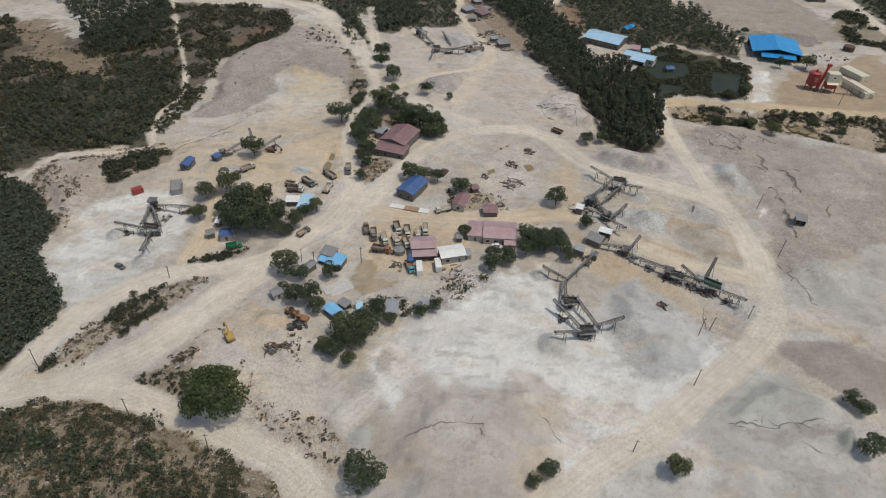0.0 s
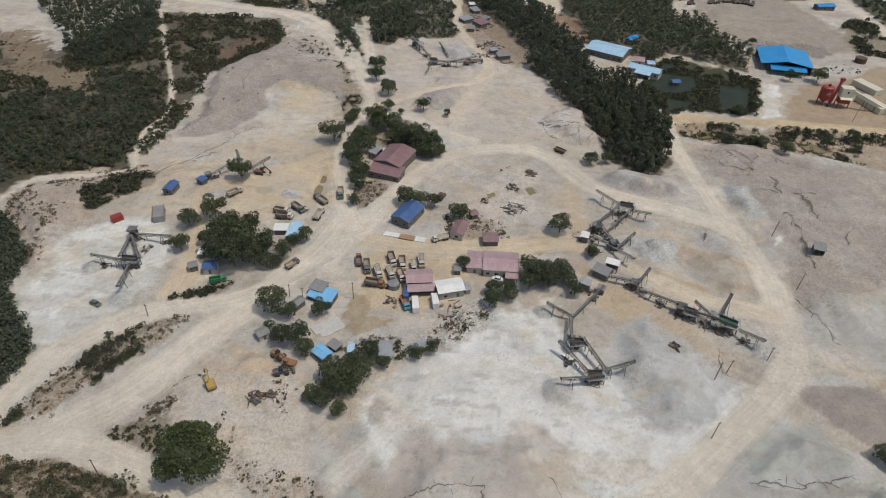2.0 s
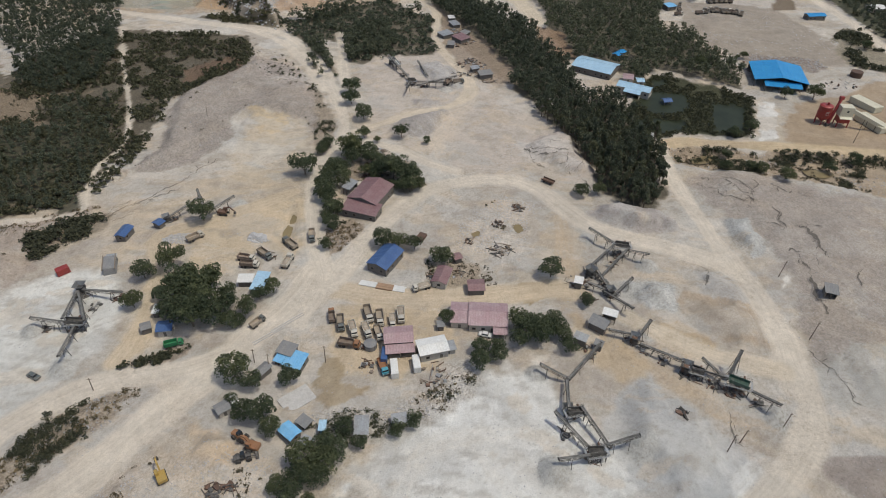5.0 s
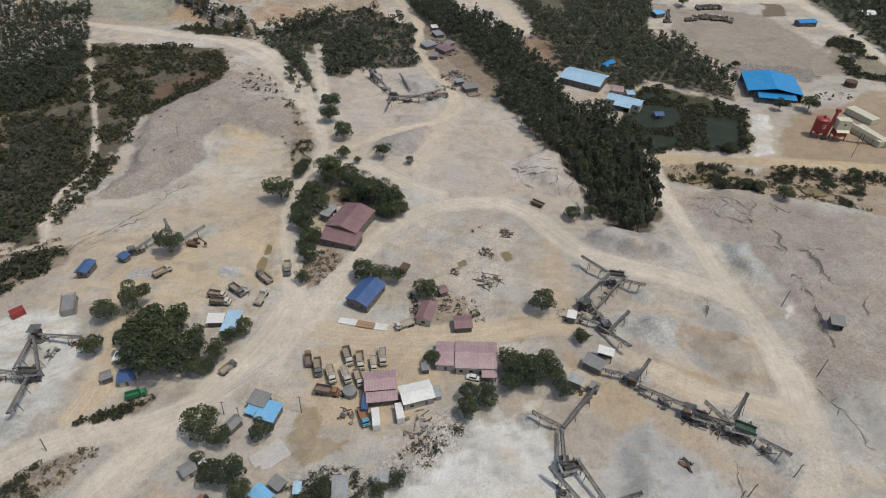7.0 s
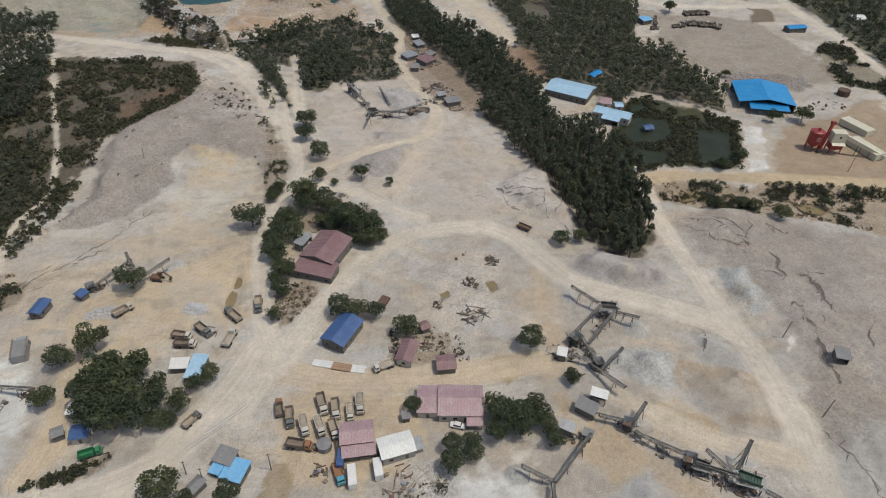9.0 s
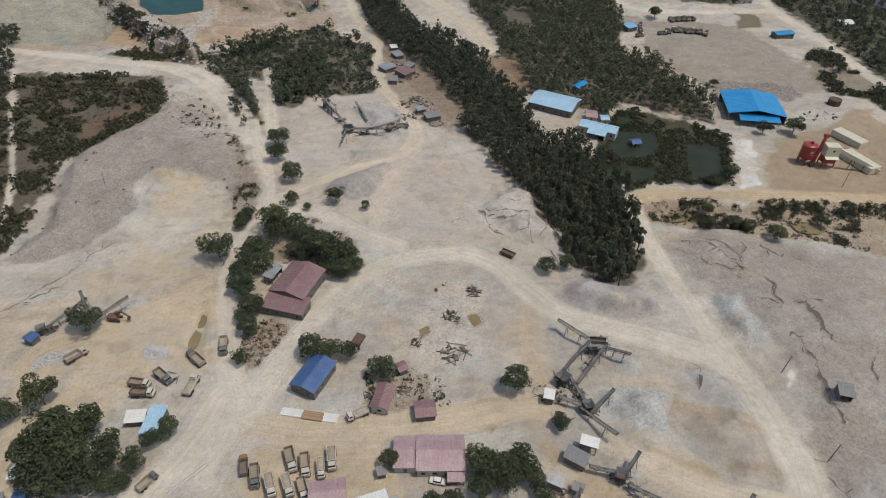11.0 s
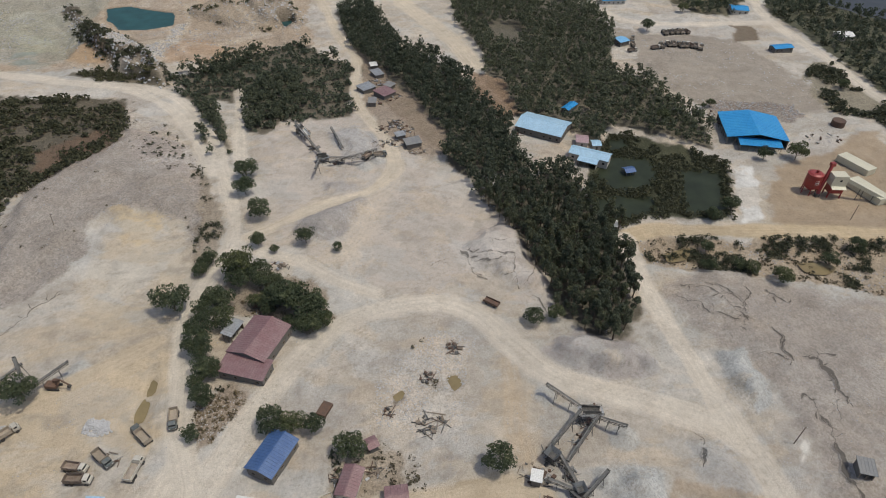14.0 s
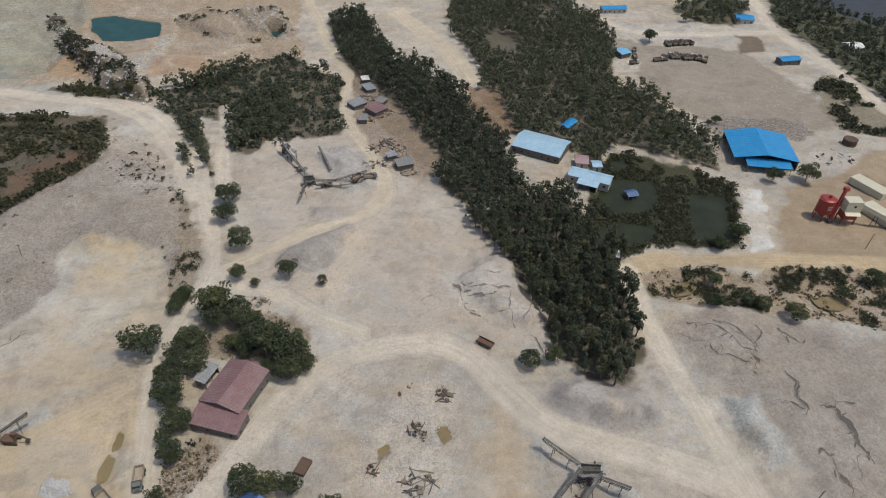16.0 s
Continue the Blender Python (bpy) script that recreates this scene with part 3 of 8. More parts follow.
Z_SLOPE_NW = [(-107.9, 436.8), (-80.5, 412.1), (-65.7, 390.8), (-56.3, 367.7), (-56.8, 348.1), (-67.0, 364.6), (-89.1, 379.4), (-100.9, 403.8)]
Z_SCRUB_E = [(272.2, 448.8), (303.5, 465.5), (293.0, 415.7), (300.0, 371.3), (278.0, 344.3), (273.0, 387.4), (254.2, 398.9), (256.2, 422.3)]
Z_RUBBLE_E = [(203.4, 417.4), (241.3, 407.8), (241.6, 393.1), (226.0, 391.7), (198.8, 401.6), (195.0, 406.1)]
Z_LEDGE_N = [(-108.9, 579.5), (-90.5, 600.3), (-61.8, 586.6), (-35.9, 595.9), (-25.0, 551.9), (-48.1, 534.6), (-74.0, 546.2)]
Z_LEDGE_W = [(-267.2, 614.4), (-201.9, 597.9), (-172.3, 564.1), (-163.1, 518.2), (-195.8, 529.4), (-232.9, 541.2)]
Z_WOOD_FAR = [(238.9, 571.6), (255.0, 595.0), (299.7, 600.6), (298.0, 575.3), (269.8, 540.0), (245.5, 548.4)]
Z_BROWN_FAR = [(263.7, 525.9), (276.9, 518.8), (268.0, 496.9), (251.7, 495.6)]
Z_HALL = [(-30.5, 303.6), (-18.7, 299.6), (-2.8, 287.4), (1.5, 272.4), (-4.7, 262.1), (-13.9, 271.8), (-22.8, 274.9), (-36.7, 276.4), (-36.7, 285.8)]
Z_OCHRE_E = [(46.0, 210.0), (52.0, 202.0), (56.7, 189.9), (60.3, 183.1), (71.5, 174.3), (81.1, 167.9), (60.6, 165.0), (53.7, 177.0), (47.9, 190.2)]
Z_OCHRE_E2 = [(75.5, 186.9), (85.0, 188.8), (92.3, 179.6), (87.3, 175.7), (76.2, 178.2)]
Z_WET_A = [(34.8, 207.8), (41.0, 208.6), (43.4, 203.6), (37.8, 200.1), (35.0, 202.7)]
Z_WET_B = [(-31.6, 167.1), (-30.1, 176.5), (-27.7, 176.4), (-27.5, 164.8), (-20.0, 163.6), (-16.2, 164.3), (-19.7, 159.9), (-26.3, 158.3), (-30.0, 160.9)]
Z_WET_C = [(-90.1, 129.2), (-85.9, 133.5), (-83.1, 134.5), (-85.0, 130.7), (-88.5, 128.3)]
Z_WHITE_P = [(128.6, 210.6), (133.0, 212.7), (132.7, 207.2), (128.4, 206.1)]
Z_OCHRE_N = [(-86.4, 340.3), (-71.5, 338.8), (-69.2, 322.2), (-78.0, 322.5)]
Z_GREY_S = [(-20.3, 127.7), (-17.9, 131.2), (-14.6, 129.0), (-15.7, 124.5), (-19.3, 122.9)]
Z_GREY_S2 = [(-30.7, 121.0), (-22.7, 125.5), (-19.5, 119.0), (-23.5, 116.9), (-30.1, 116.8)]
Z_STREAK_E = [(117.3, 149.9), (135.1, 147.6), (144.0, 140.2), (162.4, 131.1), (159.5, 126.5), (141.3, 135.3), (128.9, 142.4), (115.1, 144.7)]
Z_GREEN_SE = [(93.0, 129.8), (107.1, 125.6), (113.3, 113.2), (106.2, 108.2), (91.6, 107.9), (81.9, 112.6)]
G_F1 = [(122.6, 277.0), (130.2, 272.2), (134.1, 265.8), (136.6, 259.7), (136.7, 255.8), (133.3, 252.3)]
G_F2 = [(118.5, 272.1), (125.4, 266.1), (131.5, 259.1), (135.4, 256.5)]
G_F3 = [(131.1, 276.5), (135.7, 271.0), (139.0, 264.7), (137.9, 259.0)]
G_F4 = [(143.1, 272.2), (143.7, 268.1), (140.3, 263.1), (137.0, 259.7)]
G_F5 = [(136.1, 274.7), (138.3, 268.4), (139.1, 264.1)]
G_E1 = [(144.4, 253.4), (143.4, 247.0), (142.0, 240.5), (142.5, 237.6)]
G_E2 = [(134.1, 242.9), (138.7, 240.4), (142.3, 237.8)]
G_E3 = [(145.6, 238.2), (153.4, 238.9), (157.6, 238.2)]
G_E4 = [(151.1, 238.4), (152.1, 234.2), (151.6, 229.1), (151.3, 225.0), (150.2, 220.3)]
G_E5 = [(138.2, 224.0), (141.4, 224.5), (140.4, 219.7), (140.2, 216.4), (141.5, 215.0)]
G_E6 = [(144.7, 216.5), (146.9, 219.6), (149.3, 222.2)]
G_E7 = [(141.6, 217.5), (140.0, 213.1), (139.0, 209.3), (138.1, 205.6), (136.9, 201.5), (136.4, 197.5), (136.6, 194.4), (135.5, 191.9)]
G_E8 = [(134.3, 189.4), (135.0, 186.1)]
G_E9 = [(161.3, 214.2), (156.4, 211.4), (155.6, 207.0), (154.4, 203.9)]
G_E10 = [(103.8, 217.7), (104.6, 214.8), (102.3, 210.9), (101.0, 206.9)]
G_E11 = [(145.6, 251.1), (143.7, 244.9), (142.0, 240.1)]
G_E12 = [(151.2, 271.0), (152.6, 264.8), (155.7, 261.5)]
G_N1 = [(48.0, 305.5), (50.4, 298.1), (52.5, 289.2), (55.5, 287.2)]
G_N2 = [(50.6, 302.4), (57.5, 298.9), (64.1, 296.8), (67.5, 296.5)]
G_N3 = [(66.8, 295.2), (65.9, 286.5), (66.0, 279.5)]
G_N4 = [(66.4, 281.4), (70.8, 284.1), (74.6, 289.6)]
G_N5 = [(70.1, 277.3), (72.5, 273.7), (72.9, 269.5)]
G_N6 = [(35.1, 295.5), (39.3, 298.9), (42.9, 296.8)]
G_N7 = [(58.8, 306.6), (62.7, 303.7), (65.6, 304.5)]
G_N8 = [(52.1, 296.6), (57.5, 294.0), (63.5, 294.1)]
G_S1 = [(-9.9, 99.5), (-5.8, 100.6), (-1.0, 102.0), (3.2, 103.2), (8.0, 103.1), (10.9, 103.9), (11.4, 99.5)]
G_S2 = [(80.0, 107.0), (87.4, 106.1), (94.9, 105.9), (101.4, 106.7), (107.9, 107.5)]
G_S3 = [(99.7, 100.3), (101.7, 98.7), (103.7, 98.1)]
G_S4 = [(28.4, 109.4), (29.9, 105.2), (31.8, 102.2), (33.4, 99.2)]
G_M1 = [(88.2, 155.0), (88.1, 149.0), (88.4, 143.2)]
G_M2 = [(122.4, 176.2), (126.7, 167.6), (127.7, 156.3)]
G_W1 = [(-127.1, 251.1), (-118.7, 259.7), (-107.3, 272.6), (-95.4, 289.8), (-90.0, 293.5)]
G_W2 = [(-131.7, 242.5), (-125.6, 257.0), (-120.0, 263.8)]
G_W3 = [(-122.7, 247.7), (-116.4, 257.1), (-110.4, 264.5), (-101.4, 271.0)]
Z_LITTER_S = [(-52.8, 109.8), (-43.5, 110.0), (-33.0, 103.1), (-25.4, 97.8), (-19.8, 92.1), (-28.6, 92.0), (-38.1, 98.1), (-49.6, 102.9)]
Z_STRIP_S = [(-92.5, 117.7), (-88.7, 121.9), (-77.2, 123.1), (-73.5, 118.8), (-75.2, 112.3), (-84.0, 114.0)]
Z_ROCK_S = [(-82.0, 123.9), (-80.4, 128.9), (-75.9, 130.7), (-75.7, 126.4), (-79.1, 122.7)]
Z_OCHRE_DIG = [(-65.1, 151.7), (-56.2, 153.2), (-50.5, 148.2), (-49.0, 136.5), (-53.7, 134.1), (-64.1, 140.8)]
Z_PATCH_GREEN = [(-31.8, 109.6), (-29.2, 113.3), (-25.5, 108.8), (-25.2, 103.6), (-28.3, 101.5), (-31.4, 104.4)]
Z_PATCH_GREY = [(-25.0, 101.9), (-21.1, 104.5), (-18.5, 101.2), (-19.6, 97.1), (-23.2, 97.0)]
Z_PATCH_PINK = [(-26.2, 121.0), (-22.4, 123.7), (-19.0, 122.5), (-19.4, 118.6), (-24.1, 117.2)]
Z_HEAP_SE = [(85.9, 119.1), (99.5, 124.6), (108.7, 119.5), (113.5, 111.1), (108.1, 107.9), (95.1, 106.3), (83.3, 107.4)]
Z_CONE_SE = [(109.7, 103.3), (114.6, 105.5), (115.9, 101.7), (112.6, 97.3), (108.2, 97.2)]
Z_DARK_SE = [(80.0, 107.0), (94.8, 105.6), (107.6, 106.8), (110.8, 104.1), (96.4, 98.9), (84.8, 99.6)]
Z_GREEN_E = [(117.3, 159.2), (129.9, 170.5), (143.4, 173.7), (152.4, 168.2), (146.7, 154.6), (132.6, 151.8), (121.5, 151.6)]
Z_OCHRE_FAR_E = [(118.5, 155.4), (126.6, 146.8), (138.9, 140.0), (135.8, 134.3), (124.1, 141.5), (115.7, 149.0)]
Z_CLEAR_NW = [(-285.9, 406.3), (-269.7, 417.0), (-244.5, 402.9), (-224.0, 374.3), (-200.3, 366.6), (-174.1, 372.6), (-169.3, 359.4), (-192.6, 348.2), (-184.2, 328.5), (-211.5, 327.6), (-254.7, 350.0)]
Z_WOOD_W = [(-239.4, 322.4), (-213.5, 325.4), (-183.6, 327.1), (-193.6, 358.5), (-165.7, 359.5), (-144.3, 304.2), (-143.8, 269.4), (-141.2, 256.1), (-177.3, 257.1), (-190.9, 235.1)]
Z_BROWN_NW = [(-137.3, 392.7), (-113.6, 413.0), (-101.5, 398.8), (-105.4, 375.9), (-123.5, 366.8)]
Z_ROCKS_TEAL = [(-157.7, 565.7), (-143.5, 531.2), (-122.0, 517.0), (-107.3, 528.3), (-109.1, 550.9), (-101.1, 561.2), (-105.1, 502.0), (-133.3, 508.8), (-158.5, 549.6)]
Z_GREY_N4 = [(-5.8, 357.2), (14.2, 355.3), (9.1, 347.5), (-3.1, 347.7)]
Z_GREY_R = [(60.8, 350.9), (68.3, 357.5), (76.9, 354.2), (74.2, 347.3), (63.6, 345.0)]
Z_TRACKS_C = [(49.7, 240.0), (59.4, 243.6), (62.6, 234.2), (57.2, 218.2), (51.6, 215.0), (49.0, 227.0)]
Z_Q_GREEN = [(-208.9, 543.5), (-204.1, 558.6), (-186.6, 559.3), (-174.5, 535.7), (-190.6, 521.8)]
Z_Q_BLUE = [(-198.7, 517.0), (-190.0, 529.2), (-177.8, 508.1), (-183.8, 494.9)]
Z_Q_OCHRE = [(-169.2, 525.6), (-143.0, 519.7), (-134.6, 494.0), (-160.0, 499.6)]
Z_Q_DARK = [(-196.2, 601.5), (-185.1, 600.6), (-153.4, 544.0), (-137.3, 513.7), (-101.0, 482.9), (-100.4, 468.5), (-117.3, 484.2), (-148.8, 516.5), (-164.6, 534.9)]
Z_Q_STRIP = [(-147.6, 480.4), (-134.0, 487.3), (-126.4, 477.0), (-98.2, 469.8), (-91.5, 455.7), (-120.6, 461.1)]
Z_Q_RED = [(-109.1, 520.7), (-89.8, 528.8), (-65.7, 507.7), (-65.3, 481.5), (-91.2, 482.0)]
Z_Q_ROCK = [(-67.9, 581.8), (-36.8, 589.2), (-21.6, 566.3), (-25.9, 539.0), (-48.7, 546.1)]
T_QUARRY = [(-110.6, 597.4), (-101.2, 563.4), (-103.8, 531.9), (-119.9, 525.4)]
T_QUARRY_B = [(-72.4, 579.7), (-54.3, 536.0), (-74.0, 517.8), (-113.5, 524.9)]
T_QUARRY_C = [(-202.2, 501.5), (-189.2, 518.0), (-159.5, 497.9), (-112.4, 477.4), (-86.9, 459.7)]
T_WHITE = [(-27.3, 105.3), (-22.0, 112.5), (-14.7, 120.2), (-6.9, 128.5), (-2.0, 137.3), (3.3, 144.4), (17.8, 147.6), (30.5, 147.4)]
T_WHITE_B = [(17.8, 147.6), (26.0, 137.9), (36.8, 127.2), (50.3, 119.4), (63.4, 113.9)]
T_WHITE_C = [(14.1, 144.6), (20.4, 133.3), (24.8, 124.9), (26.9, 113.3)]
T_BANK = [(64.2, 178.0), (76.7, 163.8), (88.4, 152.2), (100.1, 148.7)]
T_WEST = [(-104.3, 260.4), (-86.3, 267.0), (-64.8, 272.6), (-47.5, 277.7)]
T_WEST_B = [(-82.0, 227.2), (-66.4, 235.0), (-55.0, 246.3), (-46.3, 261.7), (-43.2, 274.5)]
T_RUTS = [(55.9, 248.8), (54.9, 235.0), (53.2, 222.6), (55.1, 212.8)]
T_NORTH = [(24.3, 354.4), (14.8, 333.0), (9.8, 313.8), (0.0, 304.0)]
T_EAST = [(93.1, 224.6), (105.7, 221.2), (113.6, 212.4), (114.6, 201.2), (112.4, 188.2)]
T_HILL = [(184.1, 246.1), (167.1, 241.3), (153.7, 238.9), (141.2, 230.6), (133.6, 220.4)]
Z_CORE = [(-150, 95), (-140, 200), (-60, 260), (-30, 330), (30, 400), (70, 330), (110, 285), (170, 260), (165, 130), (110, 80), (-30, 80)]
TREES_0 = [(-63.6, 109.3, 9.7), (-19.3, 87.7, 5.9), (61.9, 90.5, 3.6), (28.4, 90.4, 2.9), (24.0, 86.8, 2.3), (119.0, 114.0, 3.0), (120.6, 110.7, 3.0), (116.0, 97.3, 3.7), (-56.1, 168.8, 5.4), (-50.4, 165.3, 3.5), (-39.4, 166.6, 3.5), (-50.3, 154.4, 3.8), (-44.8, 153.9, 4.2), (-31.1, 139.0, 5.2), (-25.4, 136.7, 4.7), (-23.2, 141.7, 4.0), (-33.3, 129.5, 3.5), (-28.6, 126.8, 2.7), (-36.8, 131.7, 2.9), (-21.4, 148.2, 3.3), (-7.0, 148.4, 2.6), (-2.4, 151.2, 2.7), (-17.0, 144.3, 2.4), (-82.0, 201.1, 6.8), (-74.3, 204.4, 7.2), (-66.8, 192.5, 6.5), (-74.2, 189.5, 6.5), (-81.2, 193.0, 5.4), (-65.9, 200.5, 4.5), (-89.5, 219.1, 5.2)]
TREES_1 = [(-98.2, 214.1, 4.5), (-96.8, 199.3, 3.9), (-58.2, 195.5, 3.6), (-51.4, 206.0, 3.3), (-55.4, 202.4, 2.9), (-59.7, 191.1, 2.2), (-86.6, 248.1, 5.4), (-32.1, 296.9, 6.2), (-24.5, 293.6, 5.1), (-19.2, 280.6, 4.8), (-12.5, 278.3, 6.5), (-5.9, 273.6, 6.4), (-5.1, 267.2, 4.6), (-35.0, 281.5, 4.4), (-40.9, 276.3, 4.1), (-40.1, 262.6, 4.9), (-35.9, 252.8, 4.3), (-35.5, 242.4, 3.7), (-36.4, 230.1, 2.7), (-14.8, 231.5, 4.5), (-8.8, 229.8, 3.9), (-2.7, 229.4, 3.3), (7.3, 221.0, 4.7), (46.1, 212.5, 4.7), (8.1, 190.8, 2.9), (33.9, 185.6, 5.0), (38.0, 181.6, 4.6), (43.2, 184.1, 3.9), (31.1, 180.2, 3.5), (17.7, 171.6, 3.5)]
TREES_2 = [(23.9, 174.6, 3.1), (56.1, 197.9, 2.8), (46.5, 177.1, 3.1), (-51.3, 281.3, 6.5), (-37.5, 361.5, 5.8), (-36.9, 349.6, 4.9), (-29.1, 332.6, 5.1), (-27.6, 314.0, 3.4), (-9.8, 313.5, 3.8), (-21.2, 309.5, 2.0), (2.3, 308.0, 2.0), (67.4, 264.2, 3.8), (74.9, 265.7, 3.3), (141.9, 295.6, 3.1), (136.9, 284.1, 3.0), (148.6, 283.0, 3.3), (150.8, 279.4, 3.0), (159.7, 274.5, 4.0), (183.9, 283.1, 3.5), (199.5, 290.5, 3.7), (-44.1, 304.6, 3.6), (-45.8, 299.2, 3.1), (196.4, 355.6, 3.6), (211.9, 355.0, 5.0), (201.7, 519.1, 4.7), (195.0, 409.3, 2.7), (190.8, 408.5, 1.7), (277.3, 422.2, 3.6), (162.5, 319.1, 3.7), (151.6, 313.1, 3.5)]
TREES_3 = [(163.2, 394.9, 4.4), (-38.6, 282.3, 4.6), (-33.4, 272.6, 4.4), (-40.7, 268.5, 4.8), (-38.9, 260.1, 4.3), (-34.1, 251.9, 3.4), (-38.1, 248.1, 3.0), (-34.8, 240.8, 2.2), (-31.5, 291.5, 4.7), (-22.2, 289.3, 4.2), (-12.3, 279.6, 4.8), (-4.7, 276.0, 4.3), (-1.2, 269.3, 3.5), (-7.8, 267.8, 3.8), (-32.3, 302.3, 3.5), (-73.7, 196.1, 6.6), (-73.6, 208.1, 4.7), (-80.4, 207.1, 5.2), (-88.8, 203.3, 3.0), (-62.8, 190.1, 3.6), (32.1, 187.4, 4.5), (38.0, 184.6, 4.1), (42.7, 188.8, 3.4), (44.9, 182.1, 3.0), (18.4, 177.4, 3.3), (23.8, 178.8, 2.7), (-41.8, 149.1, 3.3), (-27.7, 133.8, 3.9), (-32.2, 134.1, 3.5), (-26.2, 144.1, 3.2)]
TREES_4 = [(-55.3, 159.9, 2.2), (-19.6, 282.3, 3.7), (-12.8, 270.5, 2.7), (-20.2, 276.2, 2.4), (-18.4, 290.2, 2.9), (-24.2, 280.9, 3.3), (239.4, 550.7, 3.8), (251.5, 555.3, 4.3), (272.6, 565.2, 4.5)]


PALE, SAND, TAN = (0.6, 0.535, 0.445), (0.575, 0.495, 0.385), (0.53, 0.435, 0.315)
ROADS = ((R_CENTRE, 9, TAN), (R_WEST_IN, 6, TAN), (R_SOUTH, 8.5), (R_MAIN, 11), (R_LANE, 6.5), (R_LANE_FAR, 5.5), (R_LEFT, 8.5), (R_LOOP, 8.5), (R_LOOP_LOW, 9), (R_EAST[5:], 8, (0.49, 0.385, 0.25)), (R_EAST[:6], 7, PALE),
         (R_BRANCH, 6), (R_NORTH, 6, SAND), (R_SIDE, 6), (R_FAR_EAST, 8), (R_FAR_NORTH, 13, SAND), (R_FAR_TOP, 8), (R_TRACK, 3.0), (R_INNER, 7, SAND))
ROAD_SOIL = [q[2] if len(q) > 2 else PALE for q in ROADS]
ROADS = [(curve(q[0], 3), q[1]) for q in ROADS]

# plateaus, heaps and hollows: outline, height, width of the slope
RELIEF = ((Z_HILL_E, 1.8, 14), (Z_HEAP_NW, 3.0, 9), (Z_BANK_S, 4.0, 14), (Z_MOUND_S, 6.0, 8), (Z_MOUND_N, 4.5, 7), (Z_GRAVEL_E, 3.5, 6), (Z_GRAVEL_MID, 3.5, 7),
          (Z_BROWN_IN, 3.0, 8), (Z_GREY_IN, 3.0, 9), (Z_GREY_C, 2.5, 8), (Z_HEAP_SE, 3.5, 9), (Z_CONE_SE, 3.0, 4), (Z_PATCH_GREEN, 1.4, 4), (Z_PATCH_GREY, 1.4, 4), (Z_GREY_N4, 1.5, 5), (Z_GREY_R, 1.4, 5), (Z_OCHRE_DIG, 1.6, 6), (Z_ISLAND, 1.5, 5), (Z_SCRUB_SW, 3.0, 8), (Z_PILE_N, 3.0, 6), (Z_CRACK_N, 4.0, 9),
          (Z_SLOPE_W, 3.5, 10), (Z_RUBBLE_SW, 1.2, 9), (Z_CLIFF, 6.0, 6), (Z_QUARRY_GREY, -4.0, 12), (Z_EMBANK, -2.5, 7), (Z_DUST_SE, 1.5, 10),
          (Z_Q_ROCK, 3.0, 5), (Z_Q_DARK, 5.0, 5), (Z_Q_RED, 1.5, 8), (Z_LEDGE_N, 4.0, 5), (Z_LEDGE_W, -2.5, 6), (Z_MARSH, -0.8, 4), (Z_STONES_A, 1.0, 3), (Z_STONES_B, 0.8, 3), (Z_LOW_E, 1.5, 8))
PONDS = ((Z_POND_A, M_POND), (Z_POND_B, M_POND), (Z_POND_C, M_POND), (Z_POND_D, M_POND), (Z_TEAL, M_TEALPOND), (Z_GREENPOOL, M_TEALPOND), (Z_LAKE, M_LAKE),
         (Z_PUDDLE_A, M_MUDPOND), (Z_PUDDLE_B, M_MUDPOND), (Z_ALGAE_E, M_MUDPOND), (Z_MUD_E, M_MUDPOND), (Z_PUDDLE_C, M_MUDPOND), (Z_PUDDLE_D, M_MUDPOND))


GULLIES = (G_F1, G_F2, G_F3, G_F4, G_F5, G_E1, G_E2, G_E3, G_E4, G_E5, G_E6, G_E7, G_E8, G_E9, G_E10, G_E11, G_E12, G_N1, G_N2, G_N3, G_N4, G_N5, G_N6, G_N7, G_N8, G_S1, G_S2, G_S3, G_S4, G_M1, G_M2, G_W1, G_W2, G_W3)
GULLIES = [(curve(p, 2), 0.14 if p in (G_F1, G_F2, G_F3, G_F4, G_F5, G_S1, G_S2, G_S3, G_S4, G_M1, G_M2, G_W2, G_N3, G_N4, G_N6, G_N7) else 0.45 if p in (G_E4, G_E5, G_E7, G_N1, G_N2) else 0.24) for p in GULLIES]


# cones of fresh stone under the conveyor heads: place, radius, height
CONES = ((64.0, 234.6, 3.5, 2.0), (82.6, 217.4, 4.2, 2.4), (73.4, 205.8, 4.0, 2.4), (70.0, 190.8, 4.0, 2.2), (74.0, 185.6, 4.2, 2.4), (101.7, 151.2, 4.5, 2.6), (35.0, 168.6, 3.6, 2.0), (34.8, 135.8, 5.0, 2.8),
         (59.2, 142.7, 5.2, 2.8), (-125.4, 189.7, 4.2, 2.4), (-109.0, 173.0, 4.5, 2.4), (-74.8, 257.0, 4.4, 2.6), (19.6, 372.8, 4.5, 2.6), (13.2, 367.6, 4.0, 2.2), (96.2, 169.6, 3.4, 1.8))


def near(x, y, pts, margin):
    px, py = [p[0] for p in pts], [p[1] for p in pts]
    return (x > min(px) - margin) & (x < max(px) + margin) & (y > min(py) - margin) & (y < max(py) + margin)


